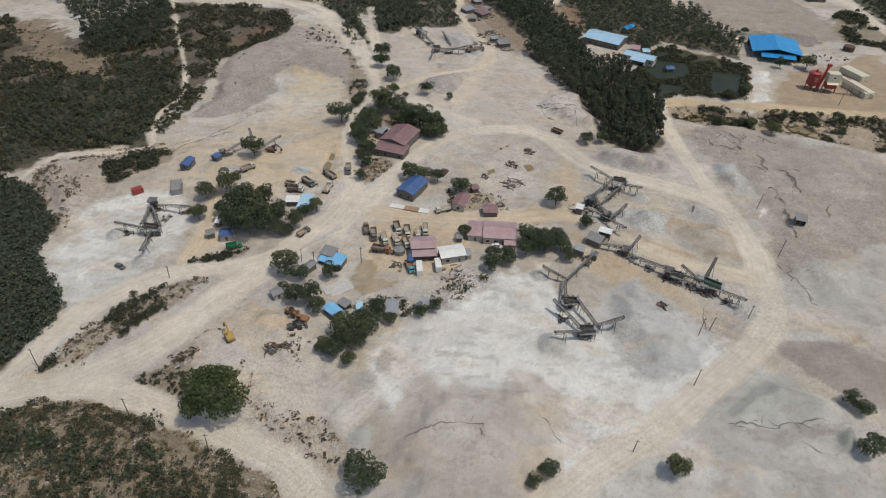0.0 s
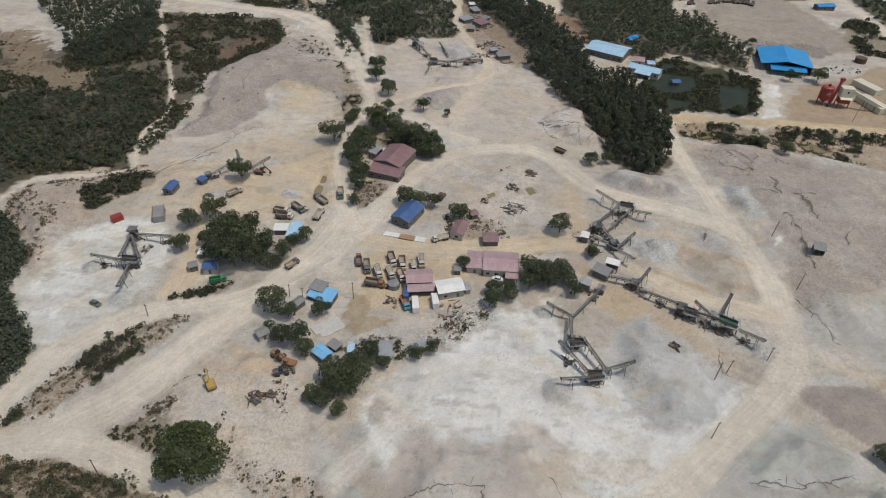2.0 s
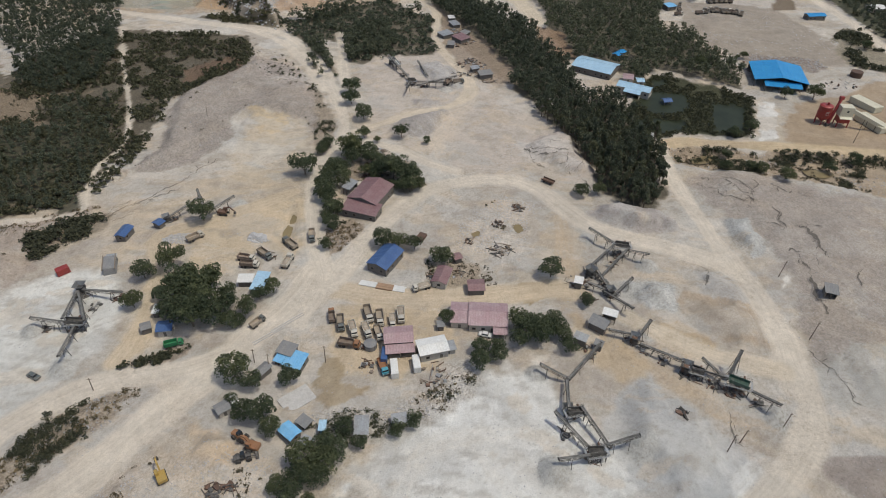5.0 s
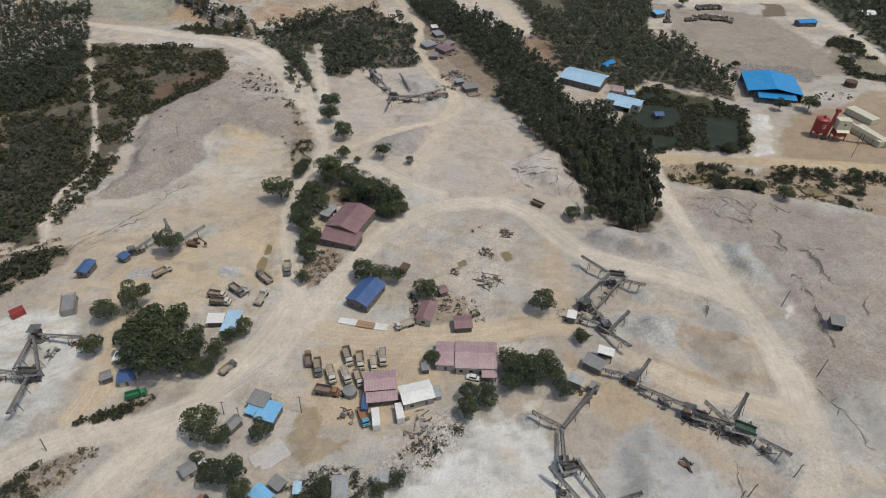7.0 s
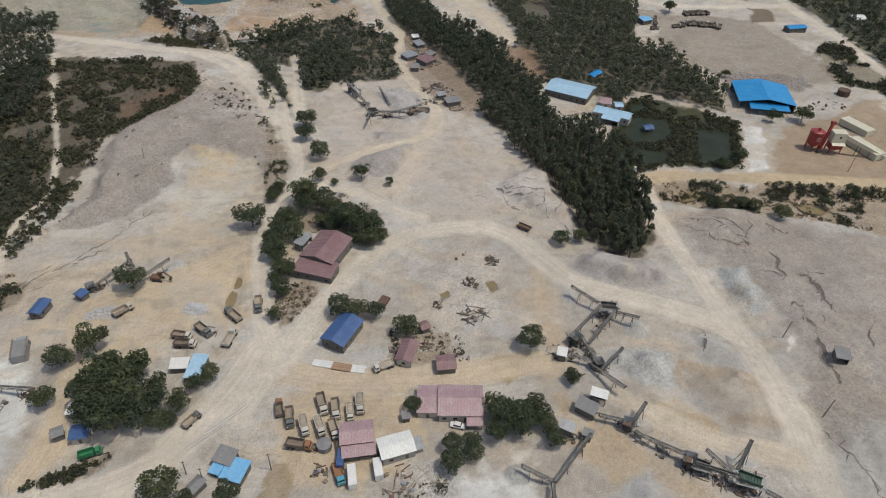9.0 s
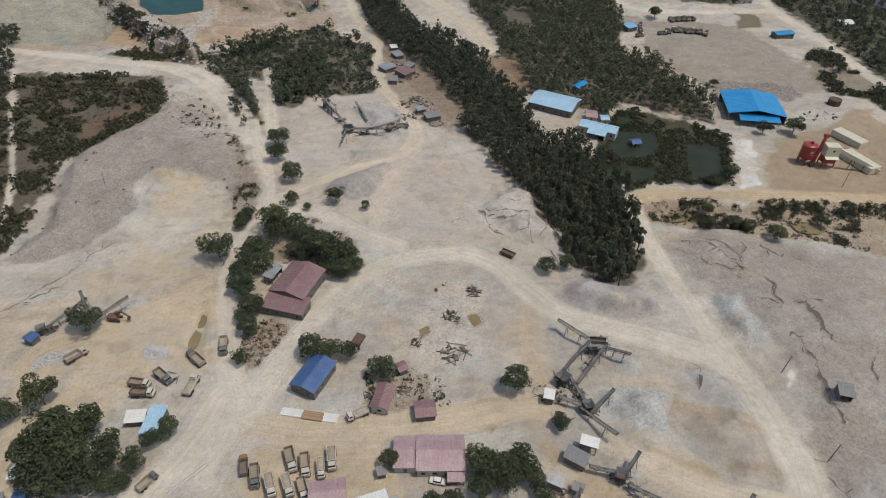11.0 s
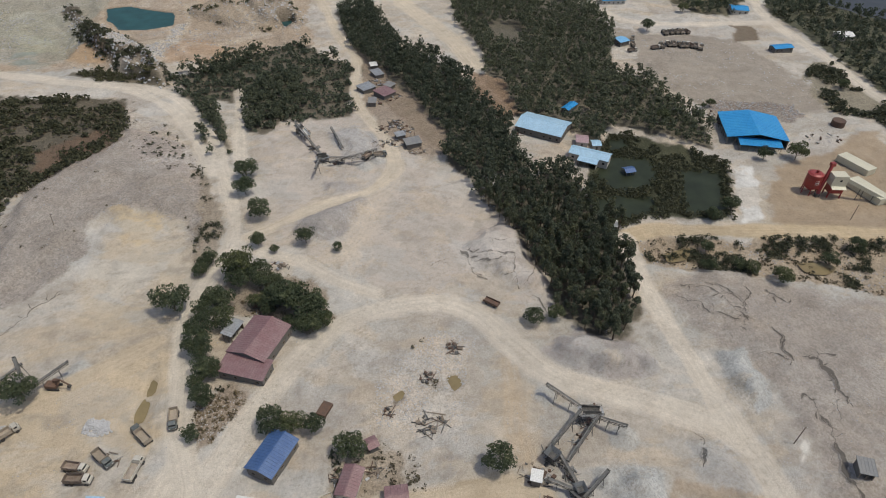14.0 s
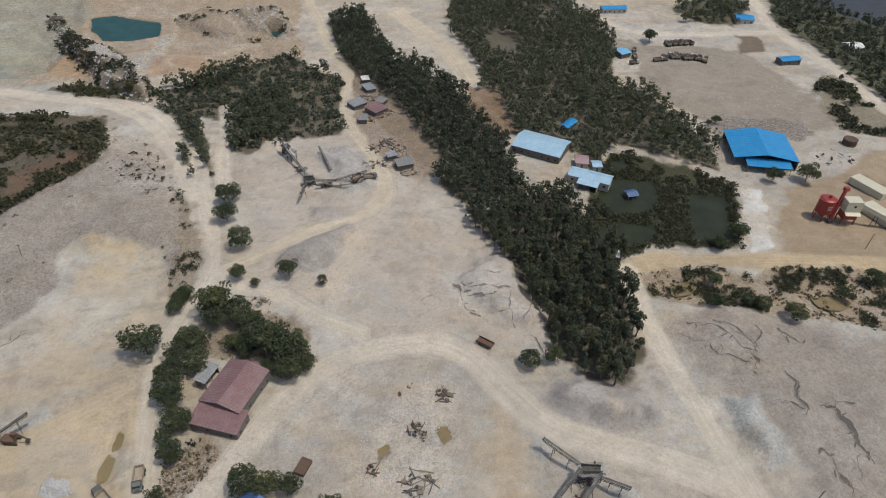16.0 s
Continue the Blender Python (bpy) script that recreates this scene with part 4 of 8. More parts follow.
def ground_height(x, y):
    x, y = np.asarray(x, float), np.asarray(y, float)
    z = 1.2 * fbm(x, y, 70, 3, 3) + 0.5 * fbm(x, y, 14, 9, 4)
    rough = 0.35 + smooth(-0.1, 0.2, fbm(x, y, 60, 19, 3))
    bx, by = x + 5 * fbm(x, y, 20, 61, 3), y + 5 * fbm(x, y, 20, 65, 3)
    z += rough * (1.3 * (0.18 - np.abs(fbm(bx, by, 18, 63, 4))) + 0.25 * fbm(x, y, 4.5, 67, 2))
    for pts, h, w in RELIEF:
        k = near(x, y, pts, 6)
        g = inside_gap(x[k], y[k], pts) + 5 * fbm(x[k], y[k], 18, 5, 3)
        s = smooth(0, w, g)
        z[k] += h * s * (1 + 0.5 * fbm(x[k], y[k], 22, 12, 4))
        z[k] += abs(h) * 4 * s * (1 - s) * 0.3 * (0.35 - 2 * np.abs(fbm(x[k], y[k], 8, 33, 4)))
    for cx, cy, r, h in CONES:
        k = (np.abs(x - cx) < r + 2) & (np.abs(y - cy) < r + 2)
        z[k] += h * np.maximum(0, 1 - np.hypot(x[k] - cx, y[k] - cy) / r * (1 + 0.3 * fbm(x[k], y[k], 4, 8, 3)))
    flat = np.zeros(x.shape)
    for pts, w in ROADS:
        k = near(x, y, pts, w + 8)
        d, _ = line_gap(x[k], y[k], pts)
        flat[k] = np.maximum(flat[k], 1 - smooth(w * 0.5, w * 0.5 + 7, d))
    z = z * (1 - flat) + (0.25 * z + 0.1) * flat
    for pts, _ in PONDS:
        k = near(x, y, pts, 8)
        z[k] += (-1.4 - z[k]) * smooth(-3, 1.5, inside_gap(x[k], y[k], pts) + 1.5 * fbm(x[k], y[k], 6, 4, 3))
    return z


# soil layers, the later over the earlier: outline, colour, width of the edge, raggedness, cover, stoniness
SOIL = (
    (Z_QUARRY, (0.39, 0.305, 0.22), 6, 8, 0.9, 0.6),
    (Z_QUARRY_GREY, (0.33, 0.315, 0.255), 10, 14, 0.85, 0.6),
    (Z_CLIFF, (0.2, 0.17, 0.13), 5, 8, 0.8, 0.5),
    (Z_Q_GREEN, (0.4, 0.4, 0.275), 5, 10, 0.8, 0.2),
    (Z_Q_BLUE, (0.27, 0.3, 0.265), 4, 8, 0.8, 0.2),
    (Z_Q_OCHRE, (0.44, 0.3, 0.18), 4, 10, 0.8, 0.4),
    (Z_Q_RED, (0.42, 0.29, 0.19), 8, 14, 0.7, 0.3),
    (Z_Q_ROCK, (0.36, 0.32, 0.27), 4, 12, 0.8, 0.8),
    (Z_Q_DARK, (0.13, 0.11, 0.085), 3, 10, 0.9, 0.8),
    (Z_Q_STRIP, (0.14, 0.12, 0.085), 3, 8, 0.85, 0.3),
    (Z_SLOPE_W, (0.36, 0.3, 0.25), 6, 8, 0.8, 0.3),
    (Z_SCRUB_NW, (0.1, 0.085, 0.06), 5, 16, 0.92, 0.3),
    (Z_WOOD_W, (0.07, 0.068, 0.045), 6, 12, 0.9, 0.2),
    (Z_CLEAR_NW, (0.235, 0.185, 0.13), 6, 22, 0.9, 0.5),
    (Z_BROWN_NW, (0.17, 0.115, 0.08), 5, 12, 0.8, 0.3),
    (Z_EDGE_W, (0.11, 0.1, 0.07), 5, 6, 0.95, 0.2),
    (Z_HEAP_NW, (0.315, 0.276, 0.24), 5, 9, 0.85, 0.45),
    (Z_BENCH_NW, (0.52, 0.435, 0.32), 9, 10, 0.6, 0.0),
    (Z_OCHRE_W, (0.54, 0.435, 0.3), 8, 9, 0.8, 0.0),
    (Z_WHITE_W, (0.64, 0.63, 0.585), 9, 9, 0.95, 0.0),
    (Z_PAD_N, (0.49, 0.43, 0.37), 8, 10, 0.8, 0.0),
    (Z_CRACK_N, (0.47, 0.41, 0.36), 7, 8, 0.7, 0.1),
    (Z_MOUND_N, (0.34, 0.315, 0.295), 3, 4, 0.9, 0.2),
    (Z_PILE_N, (0.42, 0.4, 0.38), 4, 4, 0.9, 0.3),
    (Z_HILL_E, (0.345, 0.302, 0.262), 8, 9, 0.9, 0.3),
    (Z_DUST_E, (0.46, 0.44, 0.4), 10, 14, 0.7, 0.0),
    (Z_LOW_E, (0.31, 0.267, 0.235), 3, 6, 0.85, 0.1),
    (Z_RUBBLE_SW, (0.525, 0.445, 0.355), 8, 10, 0.7, 0.25),
    (Z_WHITE_C, (0.68, 0.67, 0.63), 10, 16, 0.9, 0.0),
    (Z_WHITE_S, (0.54, 0.52, 0.48), 10, 10, 0.8, 0.0),
    (Z_BANK_S, (0.45, 0.39, 0.335), 8, 9, 0.85, 0.0),
    (Z_GREY_C, (0.41, 0.41, 0.4), 5, 7, 0.85, 0.05),
    (Z_DUST_SE, (0.42, 0.4, 0.365), 8, 10, 0.9, 0.0),
    (Z_YARD, (0.54, 0.435, 0.305), 7, 7, 0.9, 0.1),
    (Z_MOUND_S, (0.37, 0.335, 0.31), 3, 4, 0.9, 0.15),
    (Z_GREY_IN, (0.45, 0.425, 0.39), 3, 7, 0.85, 0.1),
    (Z_BROWN_IN, (0.4, 0.32, 0.235), 3, 6, 0.85, 0.15),
    (Z_GRAVEL_E, (0.43, 0.435, 0.42), 3, 3, 0.9, 0.35),
    (Z_GRAVEL_MID, (0.44, 0.44, 0.42), 4, 4, 0.9, 0.35),
    (Z_SCRUB_SW, (0.25, 0.205, 0.15), 3, 4, 0.95, 0.35),
    (Z_ISLAND, (0.3, 0.25, 0.19), 4, 6, 0.9, 0.5),
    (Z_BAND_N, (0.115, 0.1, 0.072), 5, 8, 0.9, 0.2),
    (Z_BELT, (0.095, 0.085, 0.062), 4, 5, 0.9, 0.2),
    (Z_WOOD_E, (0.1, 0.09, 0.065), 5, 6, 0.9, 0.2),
    (Z_GREY_N4, (0.38, 0.35, 0.325), 4, 5, 0.8, 0.1),
    (Z_GREY_R, (0.39, 0.375, 0.36), 4, 5, 0.8, 0.1),
    (Z_TRACKS_C, (0.53, 0.42, 0.29), 6, 16, 0.35, 0.0),
    (Z_OCHRE_DIG, (0.55, 0.42, 0.285), 5, 8, 0.7, 0.1),
    (Z_PATCH_GREEN, (0.43, 0.42, 0.345), 2, 3, 0.85, 0.0),
    (Z_PATCH_GREY, (0.43, 0.43, 0.4), 2, 4, 0.85, 0.0),
    (Z_PATCH_PINK, (0.38, 0.35, 0.325), 2, 3, 0.8, 0.1),
    (Z_HEAP_SE, (0.39, 0.395, 0.35), 3, 7, 0.85, 0.0),
    (Z_DARK_SE, (0.31, 0.275, 0.245), 3, 6, 0.8, 0.1),
    (Z_CONE_SE, (0.28, 0.285, 0.255), 2, 2, 0.9, 0.1),
    (Z_GREEN_E, (0.42, 0.405, 0.365), 7, 12, 0.7, 0.0),
    (Z_OCHRE_FAR_E, (0.52, 0.405, 0.27), 3, 6, 0.75, 0.0),
    (Z_LITTER_S, (0.4, 0.335, 0.265), 4, 14, 0.55, 0.6),
    (Z_STRIP_S, (0.24, 0.2, 0.15), 3, 7, 0.85, 0.5),
    (Z_ROCK_S, (0.27, 0.22, 0.17), 2, 4, 0.85, 0.6),
    (Z_ROCKS_TEAL, (0.48, 0.44, 0.38), 5, 8, 0.85, 0.9),
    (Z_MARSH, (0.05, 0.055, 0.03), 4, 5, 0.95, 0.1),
    (Z_PAD_E, (0.31, 0.268, 0.22), 8, 10, 0.9, 0.1),
    (Z_SILO, (0.35, 0.265, 0.178), 6, 8, 0.85, 0.0),
    (Z_STRIP_E, (0.62, 0.6, 0.56), 2, 3, 0.95, 0.0),
    (Z_EMBANK, (0.36, 0.28, 0.19), 4, 6, 0.85, 0.4),
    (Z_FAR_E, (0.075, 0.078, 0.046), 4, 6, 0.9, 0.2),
    (Z_SHED_N, (0.3, 0.235, 0.175), 5, 8, 0.8, 0.5),
    (Z_SCRAP_N, (0.26, 0.18, 0.12), 4, 6, 0.85, 0.6),
    (Z_RUBBLE_C, (0.55, 0.48, 0.395), 8, 10, 0.7, 0.4),
    (Z_OCHRE_E, (0.47, 0.37, 0.25), 6, 9, 0.8, 0.1),
    (Z_OCHRE_E2, (0.48, 0.36, 0.22), 5, 7, 0.7, 0.1),
    (Z_OCHRE_N, (0.54, 0.42, 0.26), 5, 8, 0.7, 0.0),
    (Z_STREAK_E, (0.46, 0.375, 0.27), 3, 6, 0.55, 0.0),
    (Z_GREEN_SE, (0.41, 0.405, 0.365), 5, 7, 0.8, 0.0),
    (Z_WET_A, (0.34, 0.26, 0.15), 1.0, 6, 0.85, 0.0),
    (Z_WET_B, (0.35, 0.27, 0.165), 1.0, 7, 0.8, 0.0),
    (Z_WET_C, (0.34, 0.28, 0.18), 1.5, 3, 0.8, 0.0),
    (Z_WHITE_P, (0.65, 0.62, 0.56), 1.5, 3, 0.9, 0.0),
    (Z_GREY_S, (0.34, 0.335, 0.32), 1.5, 3, 0.85, 0.1),
    (Z_GREY_S2, (0.36, 0.345, 0.31), 2, 4, 0.8, 0.1),
    (Z_LANE_BANK, (0.3, 0.25, 0.19), 4, 6, 0.85, 0.4),
    (Z_YARD_EDGE, (0.47, 0.435, 0.385), 4, 7, 0.8, 0.6),
    (Z_VERGE, (0.3, 0.24, 0.18), 4, 6, 0.85, 0.5),
    (Z_SHRUB_W, (0.25, 0.21, 0.16), 4, 6, 0.8, 0.4),
    (Z_STRIP_W, (0.28, 0.23, 0.18), 2, 4, 0.85, 0.5),
    (Z_HUTS, (0.32, 0.26, 0.19), 5, 7, 0.75, 0.5),
    (Z_SLOPE_NW, (0.38, 0.33, 0.29), 5, 7, 0.8, 0.5),
    (Z_SCRUB_E, (0.25, 0.22, 0.16), 4, 8, 0.85, 0.4),
    (Z_RUBBLE_E, (0.24, 0.2, 0.17), 3, 6, 0.8, 0.7),
    (Z_LEDGE_N, (0.33, 0.27, 0.2), 3, 9, 0.8, 0.7),
    (Z_LEDGE_W, (0.35, 0.335, 0.26), 4, 10, 0.7, 0.6),
    (Z_WOOD_FAR, (0.12, 0.11, 0.07), 4, 6, 0.9, 0.2),
    (Z_BROWN_FAR, (0.17, 0.13, 0.09), 3, 5, 0.9, 0.1),
    (Z_HALL, (0.27, 0.215, 0.155), 4, 7, 0.85, 0.5),
    (Z_STONES_A, (0.46, 0.46, 0.44), 3, 4, 0.9, 0.9),
    (Z_STONES_B, (0.46, 0.46, 0.44), 3, 4, 0.9, 0.9),
)


# soft driven or spread bands on the open ground: line, width, colour, cover
TRAILS = ((T_QUARRY, 5, (0.5, 0.42, 0.32), 0.8), (T_QUARRY_B, 5, (0.5, 0.42, 0.32), 0.8), (T_QUARRY_C, 6, (0.46, 0.38, 0.29), 0.6), (T_WHITE, 7, (0.66, 0.62, 0.55), 0.6), (T_WHITE_B, 8, (0.66, 0.625, 0.56), 0.55), (T_WHITE_C, 5, (0.64, 0.6, 0.53), 0.5), (T_BANK, 6, (0.47, 0.36, 0.24), 0.6), (T_WEST, 7, (0.55, 0.44, 0.3), 0.55), (T_WEST_B, 7, (0.56, 0.45, 0.31), 0.55),
          (T_RUTS, 6, (0.5, 0.38, 0.25), 0.55), (T_NORTH, 11, (0.57, 0.48, 0.375), 0.6), (T_EAST, 4, (0.58, 0.52, 0.44), 0.5), (T_HILL, 4, (0.43, 0.385, 0.34), 0.45))
TRAILS = [(curve(q[0], 3), *q[1:]) for q in TRAILS]


def soil_at(x, y):
    col = np.empty(x.shape + (3,))
    col[:] = (0.455, 0.402, 0.336)
    far = smooth(60, 260, np.hypot(np.maximum(np.abs(x - 40) - 420, 0), np.maximum(np.abs(y - 340) - 330, 0)))
    stony = np.full(x.shape, 0.12)
    streak = fbm(x, y, 9, 21, 4)
    col *= (1 + 0.15 * fbm(x, y, 45, 30, 3))[..., None]
    col += (far * smooth(-0.15, 0.1, fbm(x, y, 160, 2, 4)))[..., None] * (np.array((0.12, 0.12, 0.075)) - col)
    wx, wy = x + 9 * fbm(x, y, 30, 101, 3), y + 7 * fbm(x, y, 30, 105, 3)
    for size, seed, at, tone, amount in ((60, 81, 0.1, (0.5, 0.405, 0.29), 0.4), (44, 84, 0.12, (0.57, 0.54, 0.49), 0.45), (32, 87, 0.14, (0.39, 0.35, 0.315), 0.4), (20, 90, 0.2, (0.42, 0.41, 0.38), 0.4), (8, 93, 0.26, (0.34, 0.295, 0.24), 0.4)):
        a = amount * smooth(at, at + 0.08, fbm(wx * 0.8 + 0.3 * wy, wy * 1.4, size, seed, 5))
        col += a[..., None] * (np.array(tone) - col)
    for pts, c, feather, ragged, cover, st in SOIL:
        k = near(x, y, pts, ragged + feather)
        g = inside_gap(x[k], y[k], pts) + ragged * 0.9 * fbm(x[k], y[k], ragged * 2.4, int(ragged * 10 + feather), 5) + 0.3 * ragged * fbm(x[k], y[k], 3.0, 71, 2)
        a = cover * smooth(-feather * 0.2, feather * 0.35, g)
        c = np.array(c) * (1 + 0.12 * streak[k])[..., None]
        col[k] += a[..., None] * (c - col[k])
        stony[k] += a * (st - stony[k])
    bare = smooth(0.28, 0.36, col.mean(-1))
    for size, seed, at, tone, amount in ((26, 110, 0.16, (0.62, 0.6, 0.555), 0.3), (17, 113, 0.18, (0.43, 0.415, 0.385), 0.4), (13, 116, 0.22, (0.54, 0.435, 0.31), 0.35), (5, 119, 0.26, (0.34, 0.3, 0.25), 0.4)):
        a = amount * bare * smooth(at, at + 0.06, fbm(wx + 0.5 * wy, wy * 1.6, size, seed, 5))
        col += a[..., None] * (np.array(tone) - col)
    for pts, w, tone, cover in TRAILS:
        k = near(x, y, pts, w + 4)
        d, s = line_gap(x[k], y[k], pts)
        d = d + 2.0 * fbm(x[k], y[k], 11, 144, 4)
        a = cover * (1 - smooth(w * 0.2, w * 0.7, d)) * (0.75 + 0.25 * np.cos(d * math.tau / 1.9))
        col[k] += a[..., None] * (np.array(tone) - col[k])
    for cx, cy, r, h in CONES:
        k = (np.abs(x - cx) < r + 3) & (np.abs(y - cy) < r + 3)
        a = 0.8 * (1 - smooth(0.85, 1.15, np.hypot(x[k] - cx, y[k] - cy) / r * (1 + 0.3 * fbm(x[k], y[k], 4, 8, 3))))
        col[k] += a[..., None] * (np.array((0.43, 0.42, 0.39)) - col[k])
        stony[k] += a * (0.3 - stony[k])
    for (pts, w), tone in zip(ROADS, ROAD_SOIL):
        k = near(x, y, pts, w + 6)
        d, s = line_gap(x[k], y[k], pts)
        d = d + 2.2 * fbm(x[k], y[k], 12, 44, 4)
        a = (1 - smooth(w * 0.38, w * 0.66, d)) * (0.95 + 0.15 * fbm(x[k], y[k], 16, 47, 3))
        rut = 0.035 * np.cos(d * math.tau / 2.1) * (0.2 + 1.6 * vnoise(s, d * 0 + w, 25, 3))
        c = np.array(tone) * (1 + rut + 0.14 * fbm(x[k], y[k], 30, 50, 3))[..., None]
        col[k] += (0.93 * a)[..., None] * (c - col[k])
        stony[k] *= 1 - 0.8 * a
    # damp edges of the pools
    for pts, m in PONDS:
        k = near(x, y, pts, 5)
        a = 0.5 * smooth(-0.8 if m is M_MUDPOND else -3.0, 0.5, inside_gap(x[k], y[k], pts))
        col[k] *= (1 - a)[..., None]
    return np.clip(col, 0.02, 0.8), stony


def wheel_flow(x, y):
    """Offset across the nearest road, distance along it, and how much it is driven on."""
    off, along, use, best = np.zeros(x.shape), np.zeros(x.shape), np.zeros(x.shape), np.full(x.shape, 1e9)
    for i, (pts, w) in enumerate(ROADS):
        k = near(x, y, pts, w * 2.2)
        if not k.any():
            continue
        xs, ys = x[k], y[k]
        d, s = line_gap(xs, ys, pts)
        sx = np.interp(s + 0.5, *path_axis(pts, 0)) - np.interp(s - 0.5, *path_axis(pts, 0))
        sy = np.interp(s + 0.5, *path_axis(pts, 1)) - np.interp(s - 0.5, *path_axis(pts, 1))
        px, py = np.interp(s, *path_axis(pts, 0)), np.interp(s, *path_axis(pts, 1))
        sign = np.sign(sx * (ys - py) - sy * (xs - px))
        closer = d < best[k]
        off[k] = np.where(closer, sign * d + 40 * i, off[k])
        along[k] = np.where(closer, s + 300 * i, along[k])
        best[k] = np.minimum(best[k], d)
        use[k] = np.maximum(use[k], 0.75 * (1 - smooth(w * 0.35, w * 1.6, d)))
    return off, along, use


def path_axis(pts, q):
    p = np.array(pts)
    run = np.concatenate(((0,), np.cumsum(np.hypot(*(p[1:] - p[:-1]).T))))
    return run, p[:, q]


def steps(*runs):
    out = []
    for a, b, s in runs:
        out.append(np.arange(a, b, s))
    return np.concatenate(out)


def sheet(name, xs, ys, keep=None, lift=0.0):
    gx, gy = np.meshgrid(xs, ys)
    nx, ny = len(xs), len(ys)
    i = np.arange(nx * ny).reshape(ny, nx)
    f = np.stack((i[:-1, :-1], i[:-1, 1:], i[1:, 1:], i[1:, :-1]), -1).reshape(-1, 4)
    gx, gy = gx.reshape(-1), gy.reshape(-1)
    if keep is not None:
        f = f[keep(gx, gy)[f].all(1)]
        used, inv = np.unique(f, return_inverse=True)
        f, gx, gy = inv.reshape(-1, 4), gx[used], gy[used]
    z = ground_height(gx, gy)
    col, stony = soil_at(gx, gy)
    sd, ss, tr = wheel_flow(gx, gy)
    flow = np.stack((ss * 0.035, sd * 0.85, 0 * sd), -1)
    v = np.stack((gx, gy, z + lift), -1)
    ob = quick_mesh(name, v, f, M_GROUND, True)
    a = ob.data.attributes.new("soil", "FLOAT_COLOR", "POINT")
    a.data.foreach_set("color", np.concatenate((col, np.ones((len(col), 1))), 1).astype(np.float32).ravel())
    a = ob.data.attributes.new("stony", "FLOAT", "POINT")
    a.data.foreach_set("value", stony.astype(np.float32))
    a = ob.data.attributes.new("tracked", "FLOAT", "POINT")
    a.data.foreach_set("value", tr.astype(np.float32))
    a = ob.data.attributes.new("wheel_flow", "FLOAT_VECTOR", "POINT")
    a.data.foreach_set("vector", flow.astype(np.float32).ravel())
    return ob


XS = steps((-4000, -700, 150), (-700, -340, 15), (-340, -170, 1.8), (-170, 190, 0.9), (190, 430, 1.6), (430, 760, 15), (760, 4001, 150))
YS = steps((-600, -60, 90), (-60, 60, 10), (60, 330, 0.9), (330, 480, 1.2), (480, 660, 2.2), (660, 1000, 15), (1000, 4801, 160))
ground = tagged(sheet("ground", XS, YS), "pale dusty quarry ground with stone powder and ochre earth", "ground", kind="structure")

LAND = np.empty(len(ground.data.vertices) * 3, np.float32)
ground.data.vertices.foreach_get("co", LAND)
LAND = LAND.reshape(len(YS), len(XS), 3)[:, :, 2]


def height_at(x, y):
    """The ground sheet's height at a place."""
    i, j = int(np.searchsorted(XS, x)) - 1, int(np.searchsorted(YS, y)) - 1
    u, v = (x - XS[i]) / (XS[i + 1] - XS[i]), (y - YS[j]) / (YS[j + 1] - YS[j])
    return float((LAND[j, i] * (1 - u) + LAND[j, i + 1] * u) * (1 - v) + (LAND[j + 1, i] * (1 - u) + LAND[j + 1, i + 1] * u) * v)


def on_road(x, y):
    hit = np.zeros(x.shape, bool)
    for pts, w in ROADS:
        k = near(x, y, pts, w)
        hit[k] |= line_gap(x[k], y[k], pts)[0] + 2.2 * fbm(x[k], y[k], 12, 44, 4) < w * 0.45
    return hit


road = tagged(sheet("road", XS[(XS > -340) & (XS < 430)], YS[(YS > 60) & (YS < 660)], on_road, 0.05), "pale rutted haul road of packed dusty earth", "road", kind="structure")

for pts, m in PONDS:
    bm = bmesh.new()
    cx, cy = sum(p[0] for p in pts) / len(pts), sum(p[1] for p in pts) / len(pts)
    bm.faces.new([bm.verts.new((cx + (p[0] - cx) * 1.12, cy + (p[1] - cy) * 1.12, 0)) for p in curve(list(pts) + [pts[0]], 4)[:-1]])
    bmesh.ops.recalc_face_normals(bm, faces=bm.faces[:])
    if next(iter(bm.faces)).normal.z < 0:
        bmesh.ops.reverse_faces(bm, faces=bm.faces[:])
    w = part("water", bm, m)
    w.location.z = -0.75 if m is not M_MUDPOND else -1.0
    words = {M_POND: "dark still pond water among green weeds", M_TEALPOND: "teal flooded quarry pool in bare rock", M_LAKE: "grey lake water at the far shore", M_MUDPOND: "shallow muddy brown puddle on the ground"}
    tagged(w, words[m], "water", kind="structure")


def crack_line(pts, rs, swing):
    """A jagged line along the points, a step every third of a metre."""
    run, _ = path_axis(pts, 0)
    s = np.arange(0, run[-1] + 0.3, 0.3)
    px, py = np.interp(s, *path_axis(pts, 0)), np.interp(s, *path_axis(pts, 1))
    k = int(rs.randint(900))
    return px + swing * fbm(s, s * 0 + k, 4.0, 6, 5), py + swing * fbm(s, s * 0 + k + 40, 4.0, 9, 5)


